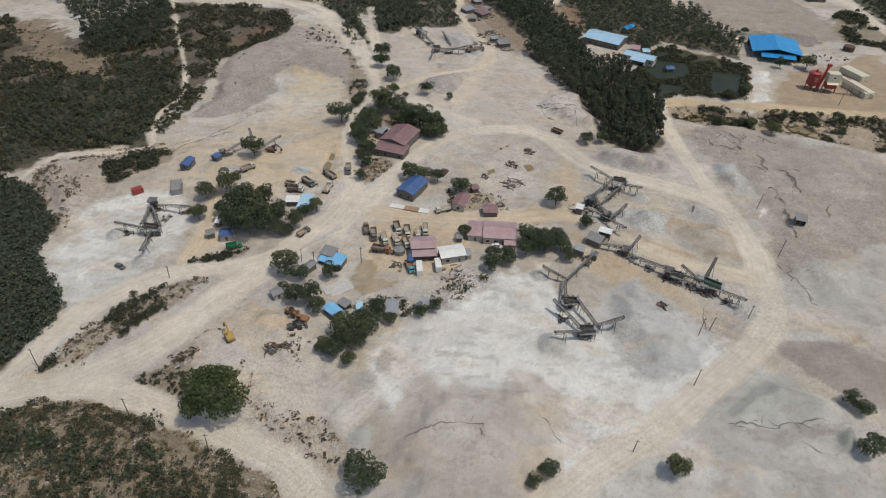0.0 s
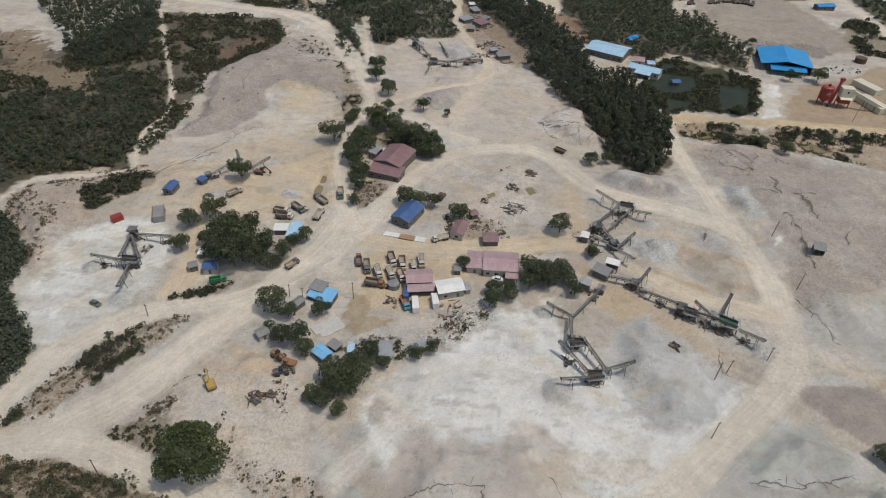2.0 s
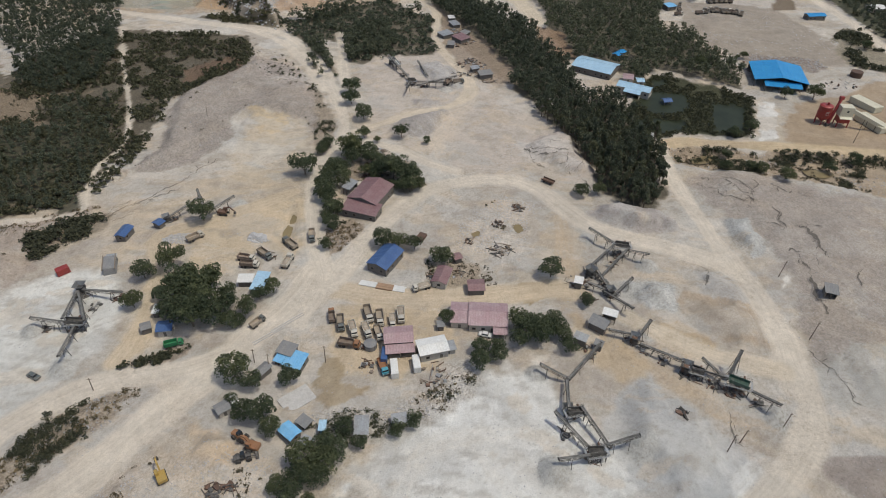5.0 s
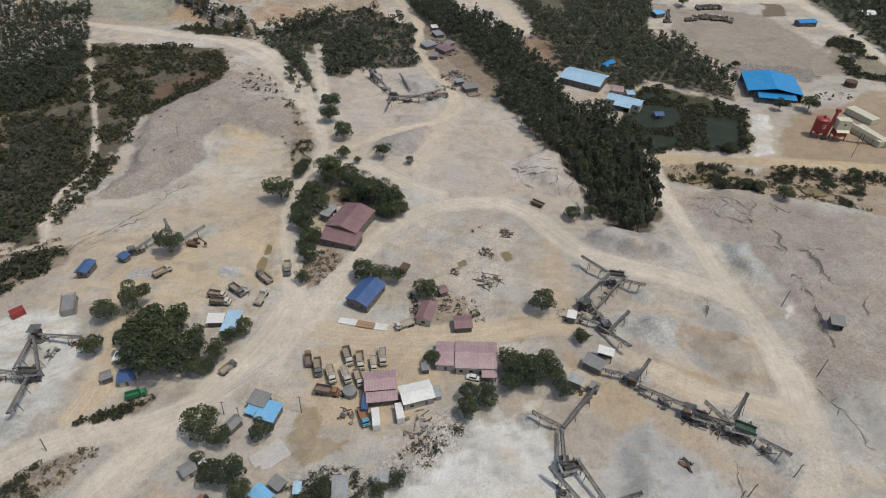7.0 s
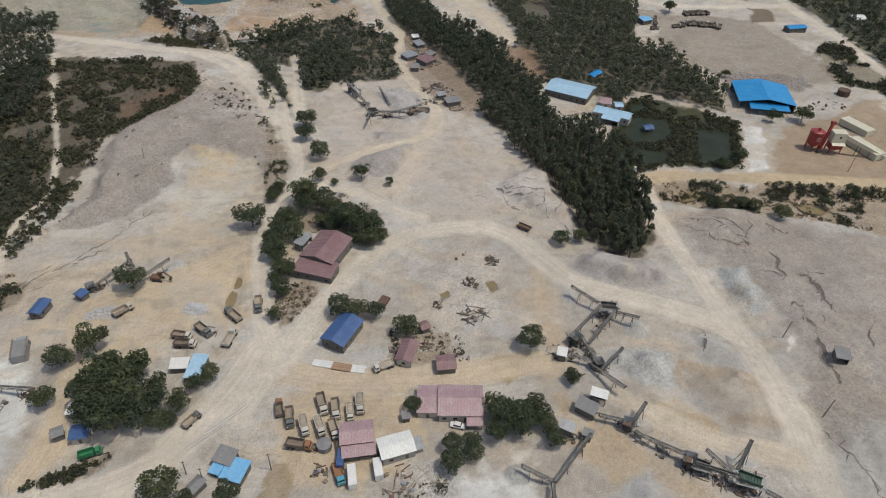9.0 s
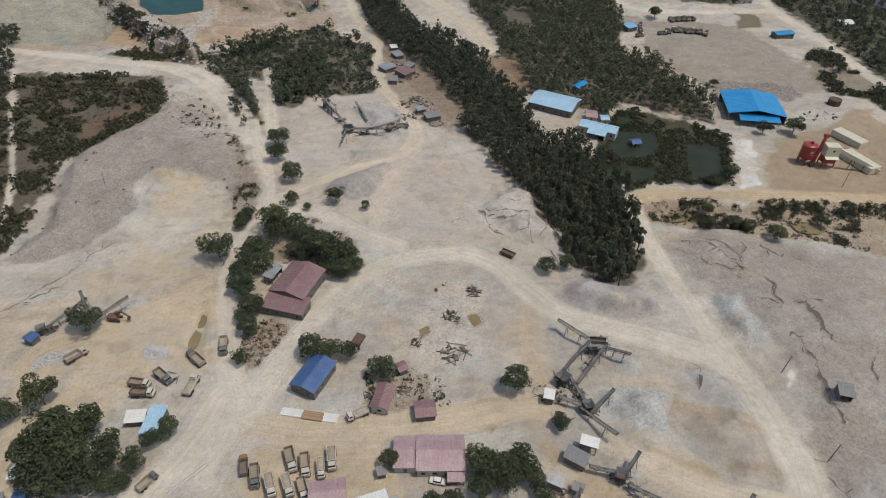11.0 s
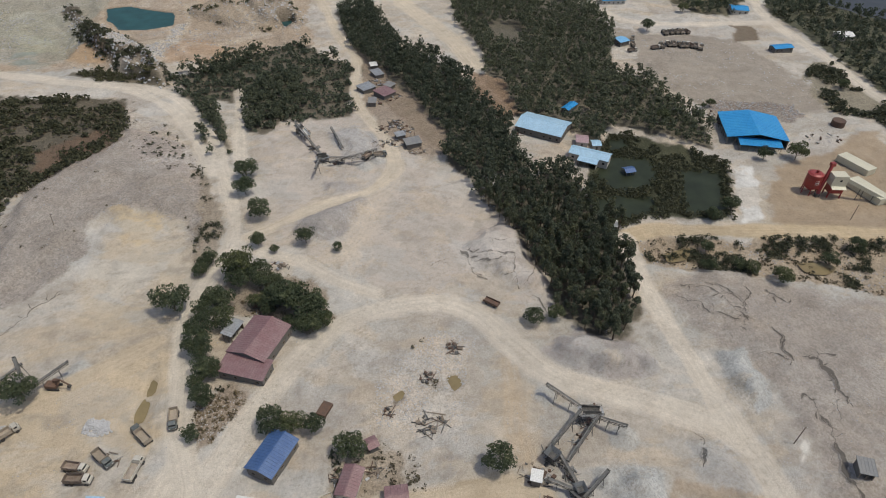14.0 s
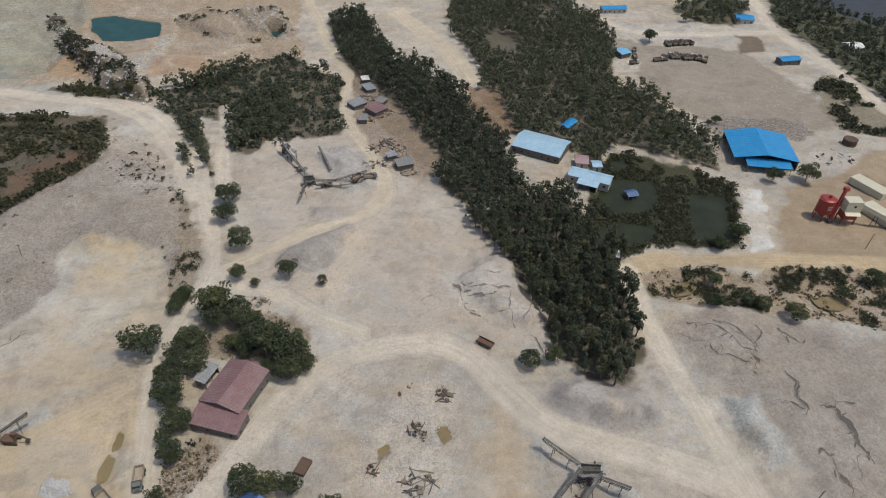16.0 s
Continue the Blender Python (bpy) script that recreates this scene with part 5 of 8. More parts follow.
def gully(pts, wide, seed):
    """An eroded crack with steep ragged lips along a line, and short side cracks."""
    rs = np.random.RandomState(seed)
    lines = [(crack_line(pts, rs, 2.2), wide)]
    mx, my = lines[0][0]
    for i in range(rs.randint(6, 12), len(mx) - 4, 13):
        i = min(len(mx) - 4, i + rs.randint(0, 7))
        a = math.atan2(my[i + 3] - my[i], mx[i + 3] - mx[i]) + (0.9 if rs.rand() < 0.5 else -0.9) + 0.5 * rs.normal()
        n = rs.uniform(1.5, 4.0)
        lines.append((crack_line([(mx[i], my[i]), (mx[i] + n * math.cos(a), my[i] + n * math.sin(a))], rs, 1.2), wide * 0.6))
    vs, fs, cs, base = [], [], [], 0
    for (px, py), wide in lines:
        m = len(px)
        if m < 4:
            continue
        tx, ty = np.gradient(px), np.gradient(py)
        n = np.hypot(tx, ty) + 1e-6
        nx, ny = -ty / n, tx / n
        s = np.arange(m) * 0.3
        w = np.clip(wide * (0.75 + 2.6 * fbm(s, s * 0 + seed * 3.3, 3.5, 16, 4)), 0.06, 1.1) * np.minimum(1, np.minimum(s, s[-1] - s) / 1.5 + 0.1)
        deep = np.minimum(w * 0.6, 0.25)
        cols = []
        # offset, rise, soil colour factor; the low factors paint the crack's inner shade
        for off, up, crack_shade in ((-2.2, -1, 1), (-1.15, 1, 1), (-0.85, 0.1, 0.45), (0.8, 0.1, 0.42), (1.15, 0.7, 1), (2.2, -1, 1)):
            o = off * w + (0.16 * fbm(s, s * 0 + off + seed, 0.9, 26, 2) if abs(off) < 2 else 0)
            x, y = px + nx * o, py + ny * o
            cols.append((x, y, up * deep + 0.04 if up > 0 else 0 * s - 0.12, crack_shade))
        x, y = (np.stack([c[q] for c in cols], 1) for q in range(2))
        i = np.arange(x.size).reshape(x.shape) + base
        vs.append(np.stack((x, y, np.stack([c[2] for c in cols], 1)), -1).reshape(-1, 3))
        fs.append(np.stack((i[:-1, 1:], i[:-1, :-1], i[1:, :-1], i[1:, 1:]), -1).reshape(-1, 4))
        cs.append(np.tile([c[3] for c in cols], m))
        base += x.size
    v = np.concatenate(vs)
    v[:, 2] += ground_height(v[:, 0], v[:, 1])
    # soil colour with the shade of the crack floor multiplied in
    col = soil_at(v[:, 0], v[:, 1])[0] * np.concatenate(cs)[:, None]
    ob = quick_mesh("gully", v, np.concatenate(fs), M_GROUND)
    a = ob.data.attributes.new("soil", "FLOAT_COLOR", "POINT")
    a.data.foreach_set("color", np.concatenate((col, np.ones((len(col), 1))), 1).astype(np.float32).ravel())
    return tagged(ob, "eroded dark gully crack in bare ground", "gully", kind="structure")


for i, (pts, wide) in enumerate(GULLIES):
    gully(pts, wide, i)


# ---- trees and scrub ----
def leaf_cloud(rs, blobs, n, size, lean=0.55):
    """Small bent leaf sprays over a set of (x, y, z, r, squash) blobs: vertices and quads."""
    blobs = np.array(blobs, float)
    wts = blobs[:, 3] ** 2
    pick = rs.choice(len(blobs), n, p=wts / wts.sum())
    d = rs.normal(size=(n, 3))
    d[:, 2] = np.abs(d[:, 2]) * 1.0 - 0.35 * rs.rand(n)
    d /= np.linalg.norm(d, axis=1)[:, None]
    b = blobs[pick]
    rad = b[:, 3] * (0.62 + 0.46 * rs.rand(n) ** 0.6)
    c = b[:, :3] + d * rad[:, None] * np.stack((np.ones(n), np.ones(n), b[:, 4]), 1)
    nrm = d * lean + rs.normal(size=(n, 3)) * 0.5 + (0, 0, 0.35)
    nrm /= np.linalg.norm(nrm, axis=1)[:, None]
    u = np.cross(nrm, rs.normal(size=(n, 3)))
    u /= np.linalg.norm(u, axis=1)[:, None]
    w = np.cross(nrm, u)
    s = size * (0.55 + 0.9 * rs.rand(n))[:, None]
    k = (0.6 + 0.5 * rs.rand(n))[:, None]
    v = np.stack((c - u * s, c - w * s * k + nrm * s * 0.25, c + u * s * 0.9, c + w * s * k - nrm * s * 0.2), 1).reshape(-1, 3)
    return v, np.arange(n * 4).reshape(n, 4)


def crown_blobs(rs, r, h, kind):
    blobs = []
    if kind == "tall":
        for i in range(11):
            a, k = rs.rand() * math.tau, rs.rand()
            q = r * (0.7 - 0.35 * abs(k - 0.45)) * math.sqrt(rs.rand())
            blobs.append((q * math.cos(a), q * math.sin(a), h * (0.34 + 0.5 * k), r * (0.34 + 0.22 * rs.rand()) * (1.1 - 0.45 * k), 1.05))
    elif kind == "round":
        blobs.append((0, 0, h * 0.55, r * 0.72, 0.9))
        for i in range(13):
            a, e = i * 2.4 + rs.rand(), rs.rand()
            q = r * 0.66 * math.sqrt(1 - (e * 0.8) ** 2)
            blobs.append((q * math.cos(a), q * math.sin(a), h * (0.34 + 0.5 * e), r * (0.3 + 0.14 * rs.rand()), 0.85))
    else:
        for i in range(17):
            a, q = i * 2.4 + rs.rand(), r * 0.74 * math.sqrt((i + 0.5) / 17)
            blobs.append((q * math.cos(a), q * math.sin(a), h * (0.45 + 0.38 * rs.rand()) - 0.12 * q, r * (0.26 + 0.2 * rs.rand()), 0.8))
    return blobs


def tree_wood(rs, r, h, blobs):
    """Tapered trunk with limbs that run out to the clumps of the crown."""
    bm = bmesh.new()
    bend = Vector((rs.normal() * 0.04 * h, rs.normal() * 0.04 * h, 0))
    p, n = Vector((0, 0, -0.6)), 4
    for i in range(n):
        q = Vector((bend.x * (i + 1) / n, bend.y * (i + 1) / n, h * 0.68 * (i + 1) / n))
        tube(bm, p, q, h * 0.028 * (1 - 0.2 * i), h * 0.028 * (0.8 - 0.2 * i) + 0.01, 6)
        p = q
    for b in blobs[:8]:
        k = 0.25 + 0.3 * rs.rand()
        tube(bm, Vector((bend.x * k, bend.y * k, h * 0.68 * k)), Vector(b[:3]) * 0.92, h * 0.011, h * 0.004, 5)
    return bm


def make_tree(seed, r, h, kind, n, size, leaf, label):
    rs = np.random.RandomState(seed)
    blobs = crown_blobs(rs, r, h, kind)
    root = tagged(empty("tree", 0, 0, -50), label, "tree")
    part("trunk", tree_wood(rs, r, h, blobs), M_BARK, root)
    v, f = leaf_cloud(rs, blobs, n, size)
    c = quick_mesh("crown", v, f, leaf)
    c.parent = root
    return root, v, f


BROAD = [make_tree(s, 4.0, 6.4 + 0.5 * (s % 3), ("round", "spread")[s % 2], 2100, 0.21, M_LEAF, "broad dark green leafy tree with a rounded crown") for s in range(1, 7)]
TALL = [make_tree(s, 2.6, 9.5 + (s % 3), "tall", 760, 0.26, M_LEAF_DK, "slender dark green tree in the dense belt") for s in range(11, 17)]
GIANT = make_tree(31, 4.0, 6.0, "round", 7000, 0.125, M_LEAF_DEEP, "huge dense dark green tree beside the haul road")[0]
rng = np.random.RandomState(3)


def plant(proto, x, y, scale, up=1.0, label="", group=""):
    ob = copy_thing(proto, pose(x, y, height_at(x, y), 0, 0, float(rng.rand() * 360)) @ Matrix.Diagonal((scale, scale, scale * up, 1)))
    return tagged(ob, label, group=group)


for x, y, r in TREES_0 + TREES_1 + TREES_2 + TREES_3 + TREES_4:
    proto = GIANT if r > 7.5 else BROAD[rng.randint(6)][0]
    words = "huge dense dark green tree beside the haul road" if r > 7.5 else ("small green bush tree on the dusty ground" if r < 2.4 else "")
    plant(proto, x, y - 0.0, r / 4.0, 0.9 + 0.25 * rng.rand(), words)


CLEAR = ((101, 391, 15), (119, 410, 8), (116, 362, 12), (117, 376, 7), (176, 498, 8), (15, 445, 7), (25, 438, 8), (22, 464, 6), (18, 428, 5), (280, 549, 12), (324, 493, 9), (272, 478, 9), (130, 351, 4), (108, 372, 8))


def scatter(pts, n, seed, gaps=-0.6, size=30.0):
    """Points strewn in an outline, with clearings where the noise is low, off the roads."""
    rs = np.random.RandomState(seed)
    px, py = np.array([p[0] for p in pts]), np.array([p[1] for p in pts])
    x, y = rs.uniform(px.min(), px.max(), n * 6), rs.uniform(py.min(), py.max(), n * 6)
    ok = (inside_gap(x, y, pts) + (7 * fbm(x, y, 26, seed, 4) if pts is Z_SCRUB_NW else 2.5 * fbm(x, y, 10, seed, 3)) > 0) & (fbm(x, y, size, seed + 1, 3) > gaps) & ~on_road(x, y)
    if pts in (Z_BELT, Z_WOOD_E, Z_BAND_N, Z_FAR_E, Z_MARSH):
        for hx, hy, hr in CLEAR:
            ok &= np.hypot(x - hx, y - hy) > hr
        for q in (Z_SHED_N, Z_SCRAP_N):
            ok &= inside_gap(x, y, q) < -1
    if pts in (Z_WOOD_NW, Z_SCRUB_NW, Z_WOOD_W):
        ok &= inside_gap(x, y, Z_CLEAR_NW) + 30 * fbm(x, y, 22, 9, 4) < 3
    for q in [Z_POND_A, Z_POND_B, Z_POND_C, Z_POND_D, Z_LAKE]:
        ok &= inside_gap(x, y, q) < 0.5
    return x[ok][:n], y[ok][:n]


def strew(name, label, protos, x, y, lo, hi, seed, leaf, up=(0.8, 1.2), kind="stuff"):
    """Many alike plants joined into one object."""
    if not len(x):
        return None
    rs = np.random.RandomState(seed)
    z = ground_height(x, y)
    vs, fs, base = [], [], 0
    for i in range(len(x)):
        v, f = protos[rs.randint(len(protos))]
        a, s, u = rs.rand() * math.tau, rs.uniform(lo, hi), rs.uniform(*up)
        c, sn = math.cos(a) * s, math.sin(a) * s
        vs.append(np.stack((x[i] + c * v[:, 0] - sn * v[:, 1], y[i] + sn * v[:, 0] + c * v[:, 1], z[i] + v[:, 2] * s * u), 1))
        fs.append(f + base)
        base += len(v)
    return tagged(quick_mesh(name, np.concatenate(vs), np.concatenate(fs), leaf), label, name.replace("_", " "), kind=kind)


def apart(x, y, gap):
    """Thin the points out so that no two stand closer than the gap."""
    keep, cells = [], {}
    for i in range(len(x)):
        c = (int(x[i] // gap), int(y[i] // gap))
        if not any((x[i] - x[j]) ** 2 + (y[i] - y[j]) ** 2 < gap * gap for a in (-1, 0, 1) for b in (-1, 0, 1) for j in cells.get((c[0] + a, c[1] + b), ())):
            keep.append(i)
            cells.setdefault(c, []).append(i)
    return x[keep], y[keep]


bx, by = apart(*scatter(Z_BELT, 9000, 5, -0.9), 2.7)
close = by < 340
for x, y in zip(bx[close], by[close]):
    plant(TALL[rng.randint(6)][0], float(x), float(y), 0.55 + 0.5 * rng.rand(), 0.9 + 0.5 * rng.rand(), group="trees of the long belt")
FARTREE = []
for s in range(4):
    rs = np.random.RandomState(60 + s)
    b = crown_blobs(rs, 2.9, 9.0, "tall")
    FARTREE.append(leaf_cloud(rs, b, 104, 0.52))
strew("far_wood", "dense dark green belt of slender trees", FARTREE, bx[~close], by[~close], 0.55, 1.05, 8, M_LEAF_DK, (0.9, 1.4))

for k, (pts, n, gaps, gap) in enumerate(((Z_WOOD_E, 9000, -0.4, 3.2), (Z_WOOD_NW, 4000, -0.9, 3.3), (Z_BAND_N, 5000, -0.12, 3.1), (Z_FAR_E, 5000, -0.4, 4.2), (Z_WOOD_FAR, 300, -0.9, 4.0))):
    x, y = apart(*scatter(pts, n, 20 + k, gaps, 40), gap)
    strew("far_wood", "dark green wood of many mixed trees", FARTREE, x, y, 0.55, 1.1, 30 + k, M_LEAF_DK)

x, y = apart(*scatter(Z_WOOD_W, 4000, 27, -0.3, 30), 2.9)
strew("far_wood", "low dense dark green trees and tall scrub", FARTREE, x, y, 0.3, 0.65, 37, M_LEAF_DK)

SHRUB, MID_SHRUB, NEAR_SHRUB = [], [], []
for s in range(6):
    rs = np.random.RandomState(80 + s)
    b = [(rs.normal() * 0.5, rs.normal() * 0.5, 0.35 + 0.5 * rs.rand(), 0.45 + 0.4 * rs.rand(), 0.8) for _ in range(4)]
    SHRUB.append(leaf_cloud(rs, b, 18, 0.38))
    MID_SHRUB.append(leaf_cloud(rs, b, 40, 0.22))
    NEAR_SHRUB.append(leaf_cloud(rs, b, 64, 0.17))
for k, (pts, n, gaps, lo, hi) in enumerate(((Z_SCRUB_SW, 900, 0.06, 0.3, 1.3), (Z_ISLAND, 260, 0.08, 0.5, 1.4), (Z_SCRUB_NW, 6000, -0.2, 0.5, 2.0), (Z_EDGE_W, 2200, -0.6, 1.0, 2.4),
                                            (Z_MARSH, 1100, -0.3, 0.6, 1.4), (Z_EMBANK, 1100, -0.1, 0.4, 1.3), (Z_CLIFF, 260, 0.0, 0.8, 2.0), (Z_BAND_N, 900, -0.4, 0.9, 2.0), (Z_FAR_E, 900, -0.3, 1.0, 2.2), (Z_LANE_BANK, 130, 0.0, 0.5, 1.4),
                                            (Z_YARD_EDGE, 110, 0.1, 0.4, 1.2), (Z_VERGE, 40, 0.1, 0.4, 1.0), (Z_SHRUB_W, 200, -0.4, 0.8, 2.2), (Z_STRIP_W, 70, -0.2, 0.5, 1.2), (Z_STRIP_S, 60, -0.2, 0.3, 0.8), (Z_LITTER_S, 16, -0.2, 0.3, 0.8), (Z_HUTS, 45, 0.1, 0.4, 1.1), (Z_SLOPE_NW, 30, 0.0, 0.4, 1.2), (Z_SCRUB_E, 420, -0.1, 0.8, 2.0), (Z_LEDGE_N, 60, 0.1, 0.8, 1.8), (Z_Q_DARK, 160, 0.0, 0.8, 2.0), (Z_Q_STRIP, 160, -0.3, 0.6, 1.6))):
    x, y = scatter(pts, n, 40 + k, gaps, 13)
    strew("scrub", "low grey-green scrub with bare patches between", NEAR_SHRUB if k in (0, 1) else MID_SHRUB if k in (3, 5, 9, 10, 12) else SHRUB, x, y, lo, hi, 50 + k, M_SCRUB if k not in (3, 7) else M_LEAF_DK)
x, y = apart(*scatter(Z_SCRUB_SW, 500, 77, -0.05, 20), 3.0)
strew("scrub", "tall dark green bushes on the scrub slope", NEAR_SHRUB, x, y, 1.2, 2.6, 78, M_LEAF)
for ob in [q[0] for q in BROAD + TALL] + [GIANT]:
    for c in list(ob.children):
        bpy.data.objects.remove(c)
    bpy.data.objects.remove(ob)


# ---- buildings ----
def hang(ob, root, m):
    """Put a part under its thing at the local pose m."""
    ob.parent = root
    ob.matrix_basis = m
    return ob


def slab(bm, a, b, c, d, thick=0.1, rib=0.85):
    """A metal roof slope: eave from a to b, upper edge from d to c, with raised seams."""
    a, b, c, d = map(Vector, (a, b, c, d))
    n = (b - a).cross(d - a).normalized()
    k = max(2, int((b - a).length / rib))
    prof = []
    for i in range(k + 1):
        f, e = i / k, 0.06 / (b - a).length
        prof += [(max(0, f - 1.6 * e), thick), (max(0.001, min(0.999, f - e)), thick + 0.05), (max(0.001, min(0.999, f + e)), thick + 0.05), (min(1, f + 1.6 * e), thick)]
    lo = [bm.verts.new(p) for p in (a, b, c, d)]
    south = [bm.verts.new(a.lerp(b, f) + n * h) for f, h in prof]
    north = [bm.verts.new(d.lerp(c, f) + n * h) for f, h in prof]
    for i in range(len(prof) - 1):
        bm.faces.new((south[i], south[i + 1], north[i + 1], north[i]))
    bm.faces.new(lo[::-1])
    bm.faces.new([lo[0], lo[1]] + south[::-1])
    bm.faces.new([lo[2], lo[3]] + north)
    bm.faces.new((lo[1], lo[2], north[-1], south[-1]))
    bm.faces.new((lo[3], lo[0], south[0], north[0]))


def wall_bm(length, h, holes, thick=0.14, gable=0.0):
    """An upright wall along x with openings (x, z, width, height) cut through it, and a gable over it."""
    bm = bmesh.new()
    xs = sorted({-length / 2, length / 2, *[x - w / 2 for x, z, w, k in holes], *[x + w / 2 for x, z, w, k in holes]})
    zs = sorted({-1.0, h, *[max(0.0, z - k / 2) for x, z, w, k in holes], *[z + k / 2 for x, z, w, k in holes]})
    for a, b in zip(xs, xs[1:]):
        for lo, hi in zip(zs, zs[1:]):
            if b - a > 0.001 and hi - lo > 0.001 and not any(abs((a + b) / 2 - x) < w / 2 and abs((lo + hi) / 2 - z) < k / 2 for x, z, w, k in holes):
                box(bm, ((a + b) / 2, 0, (lo + hi) / 2), (b - a, thick, hi - lo))
    if gable:
        vs = [bm.verts.new(p) for y in (-thick / 2, thick / 2) for p in ((-length / 2, y, h), (length / 2, y, h), (0, y, h + gable))]
        for f in ((0, 1, 2), (5, 4, 3), (0, 3, 4, 1), (1, 4, 5, 2), (2, 5, 3, 0)):
            bm.faces.new([vs[i] for i in f])
    bmesh.ops.remove_doubles(bm, verts=bm.verts[:], dist=0.002)
    return bm


def house(name, label, rect, eave, rise, kind="gable", roof=M_RED, wall=M_WALL, into=None, over=0.45, open_sides=(), category="house", ribs=0.85, glazed=True):
    cx, cy, rz, ln, wd = rect
    z0 = height_at(cx, cy)
    if into is not None:
        z0 = into.matrix_world.translation.z
    m0 = pose(cx, cy, z0, 0, 0, rz)
    if into is None:
        root = tagged(empty(name, cx, cy, z0, rz), label, category)
        base = Matrix()
    else:
        root, base = into, into.matrix_world.inverted() @ m0
    hx, hy = ln / 2, wd / 2
    if kind == "gable":
        hang(part("roof_slope", mesh(slab, (-hx, -hy, eave), (hx, -hy, eave), (hx, 0.02, eave + rise), (-hx, 0.02, eave + rise), rib=ribs), roof), root, base)
        hang(part("roof_slope", mesh(slab, (hx, hy, eave), (-hx, hy, eave), (-hx, -0.02, eave + rise), (hx, -0.02, eave + rise), rib=ribs), roof), root, base)
        hang(part("ridge_cap", mesh(box, (0, 0, eave + rise + 0.1), (ln + 0.1, 0.45, 0.09)), roof), root, base)
    else:
        hang(part("roof_sheet", mesh(slab, (-hx, -hy, eave), (hx, -hy, eave), (hx, hy, eave + rise), (-hx, hy, eave + rise), rib=ribs), roof), root, base)
    wx, wy = hx - over, hy - over
    top = eave + (rise * over / wd if kind != "gable" else rise * over / hy * 0.9) - 0.02
    g = rise * (wy / hy) * 0.96 if kind == "gable" else 0
    r = random.Random(int(cx * 10 + cy))
    for side, span, turn, pos in (("s", 2 * wx, 0, (0, -wy)), ("n", 2 * wx, 180, (0, wy)), ("w", 2 * wy - 0.3, -90, (-wx, 0)), ("e", 2 * wy - 0.3, 90, (wx, 0))):
        m = base @ pose(pos[0], pos[1], 0, 0, 0, turn)
        h = top
        if kind != "gable":
            h = top + (rise * (1 - over / wd) - 0.05 if side == "n" else 0)
        if side in open_sides:
            for i in range(max(2, int(span / 3.2)) + 1):
                k = i / max(2, int(span / 3.2)) - 0.5
                hang(part("post", mesh(beam, (k * (span - 0.2), 0, -0.5), (k * (span - 0.2), 0, h), 0.16), M_WOOD), root, m)
            continue
        holes = []
        if span > 2.6 and glazed:
            n = max(1, int(span / 3.0))
            for i in range(n):
                x = (i + 0.5) / n * span - span / 2
                if i == n // 2 and side in "sn":
                    holes.append((x, 1.0, 0.95, 2.0))
                elif h > 2.0:
                    holes.append((x, 1.5, 1.1, 0.95))
        hang(part("wall", wall_bm(span, h, holes, gable=g if side in "we" else 0), wall), root, m)
        for x, z, w, k in holes:
            if k > 1.5:
                hang(part("door", mesh(box, (x, 0.03, z), (w - 0.02, 0.05, k - 0.02)), M_DARKWALL, label="dark timber door"), root, m)
            else:
                w_ob = hang(part("window", mesh(box, (x, 0.03, z), (w - 0.02, 0.03, k - 0.02)), M_GLASS, label="dark window pane"), root, m)
                bm = bmesh.new()
                for q in (-1, 1):
                    box(bm, (x + q * w / 2, -0.08, z), (0.09, 0.06, k + 0.18))
                    box(bm, (x, -0.08, z + q * k / 2), (w, 0.06, 0.09))
                f = part("window_frame", bm, M_WOOD)
                f.parent = w_ob
    return root


blue_house = house("house", "blue metal roofed house with a dark front wall", (-13.3, 221.1, 61, 13.0, 8.6), 3.2, 1.3, roof=M_BLUE, wall=M_DARKWALL)
hall = house("hall", "large maroon metal roofed hall between trees", (-21.0, 262.2, 65, 16.5, 13.5), 4.4, 1.7, roof=M_RED, wall=M_DARKWALL, category="building")
house("lean_to", "", (-24.2, 252.0, -21, 15.3, 7.6), 3.2, 1.0, "shed", M_RED, M_DARKWALL, into=hall)
house("lean_to", "", (-30.3, 268.5, 65, 7.5, 4.0), 3.4, 0.5, "shed", M_ZINC, M_DARKWALL, into=hall, open_sides="swn")
house("hut", "small red roofed hut beside the road", (7.1, 211.0, 72, 9.0, 5.6), 2.7, 0.9, roof=M_RED, wall=M_WALL)
house("hut", "square red roofed hut beside the road", (18.8, 206.0, 2, 6.1, 5.9), 2.5, 0.8, roof=M_RED, wall=M_DARKWALL)
house("hut", "tiny maroon roofed hut among bushes", (12.9, 222.3, 23, 3.3, 3.9), 2.2, 0.5, roof=M_RED, wall=M_DARKWALL, glazed=False)
long_house = house("house", "long faded pink metal roofed house", (21.8, 191.3, -5, 13.0, 10.9), 3.3, 1.4, roof=M_PINK, wall=M_WALL)
house("wing", "", (12.6, 192.6, -5, 6.4, 9.8), 3.0, 1.1, roof=M_PINK, wall=M_WALL, into=long_house)
house("porch", "", (25.2, 184.4, -5, 4.7, 3.0), 2.4, 0.5, "shed", M_PINK, M_WALL, into=long_house, open_sides="swe")
house("hut", "small grey shed by the long house", (6.1, 187.8, 7, 2.6, 2.7), 2.1, 0.4, "shed", M_GREYROOF, M_DARKWALL, glazed=False)
workshop = house("workshop", "red metal roofed workshop in the truck yard", (-7.4, 182.0, 4, 9.4, 7.2), 3.9, 1.0, roof=M_PINK, wall=M_DARKWALL)
house("lean_to", "", (-6.8, 176.9, 5, 9.2, 3.4), 2.7, 0.6, "shed", M_PINK, M_DARKWALL, into=workshop, open_sides="s")
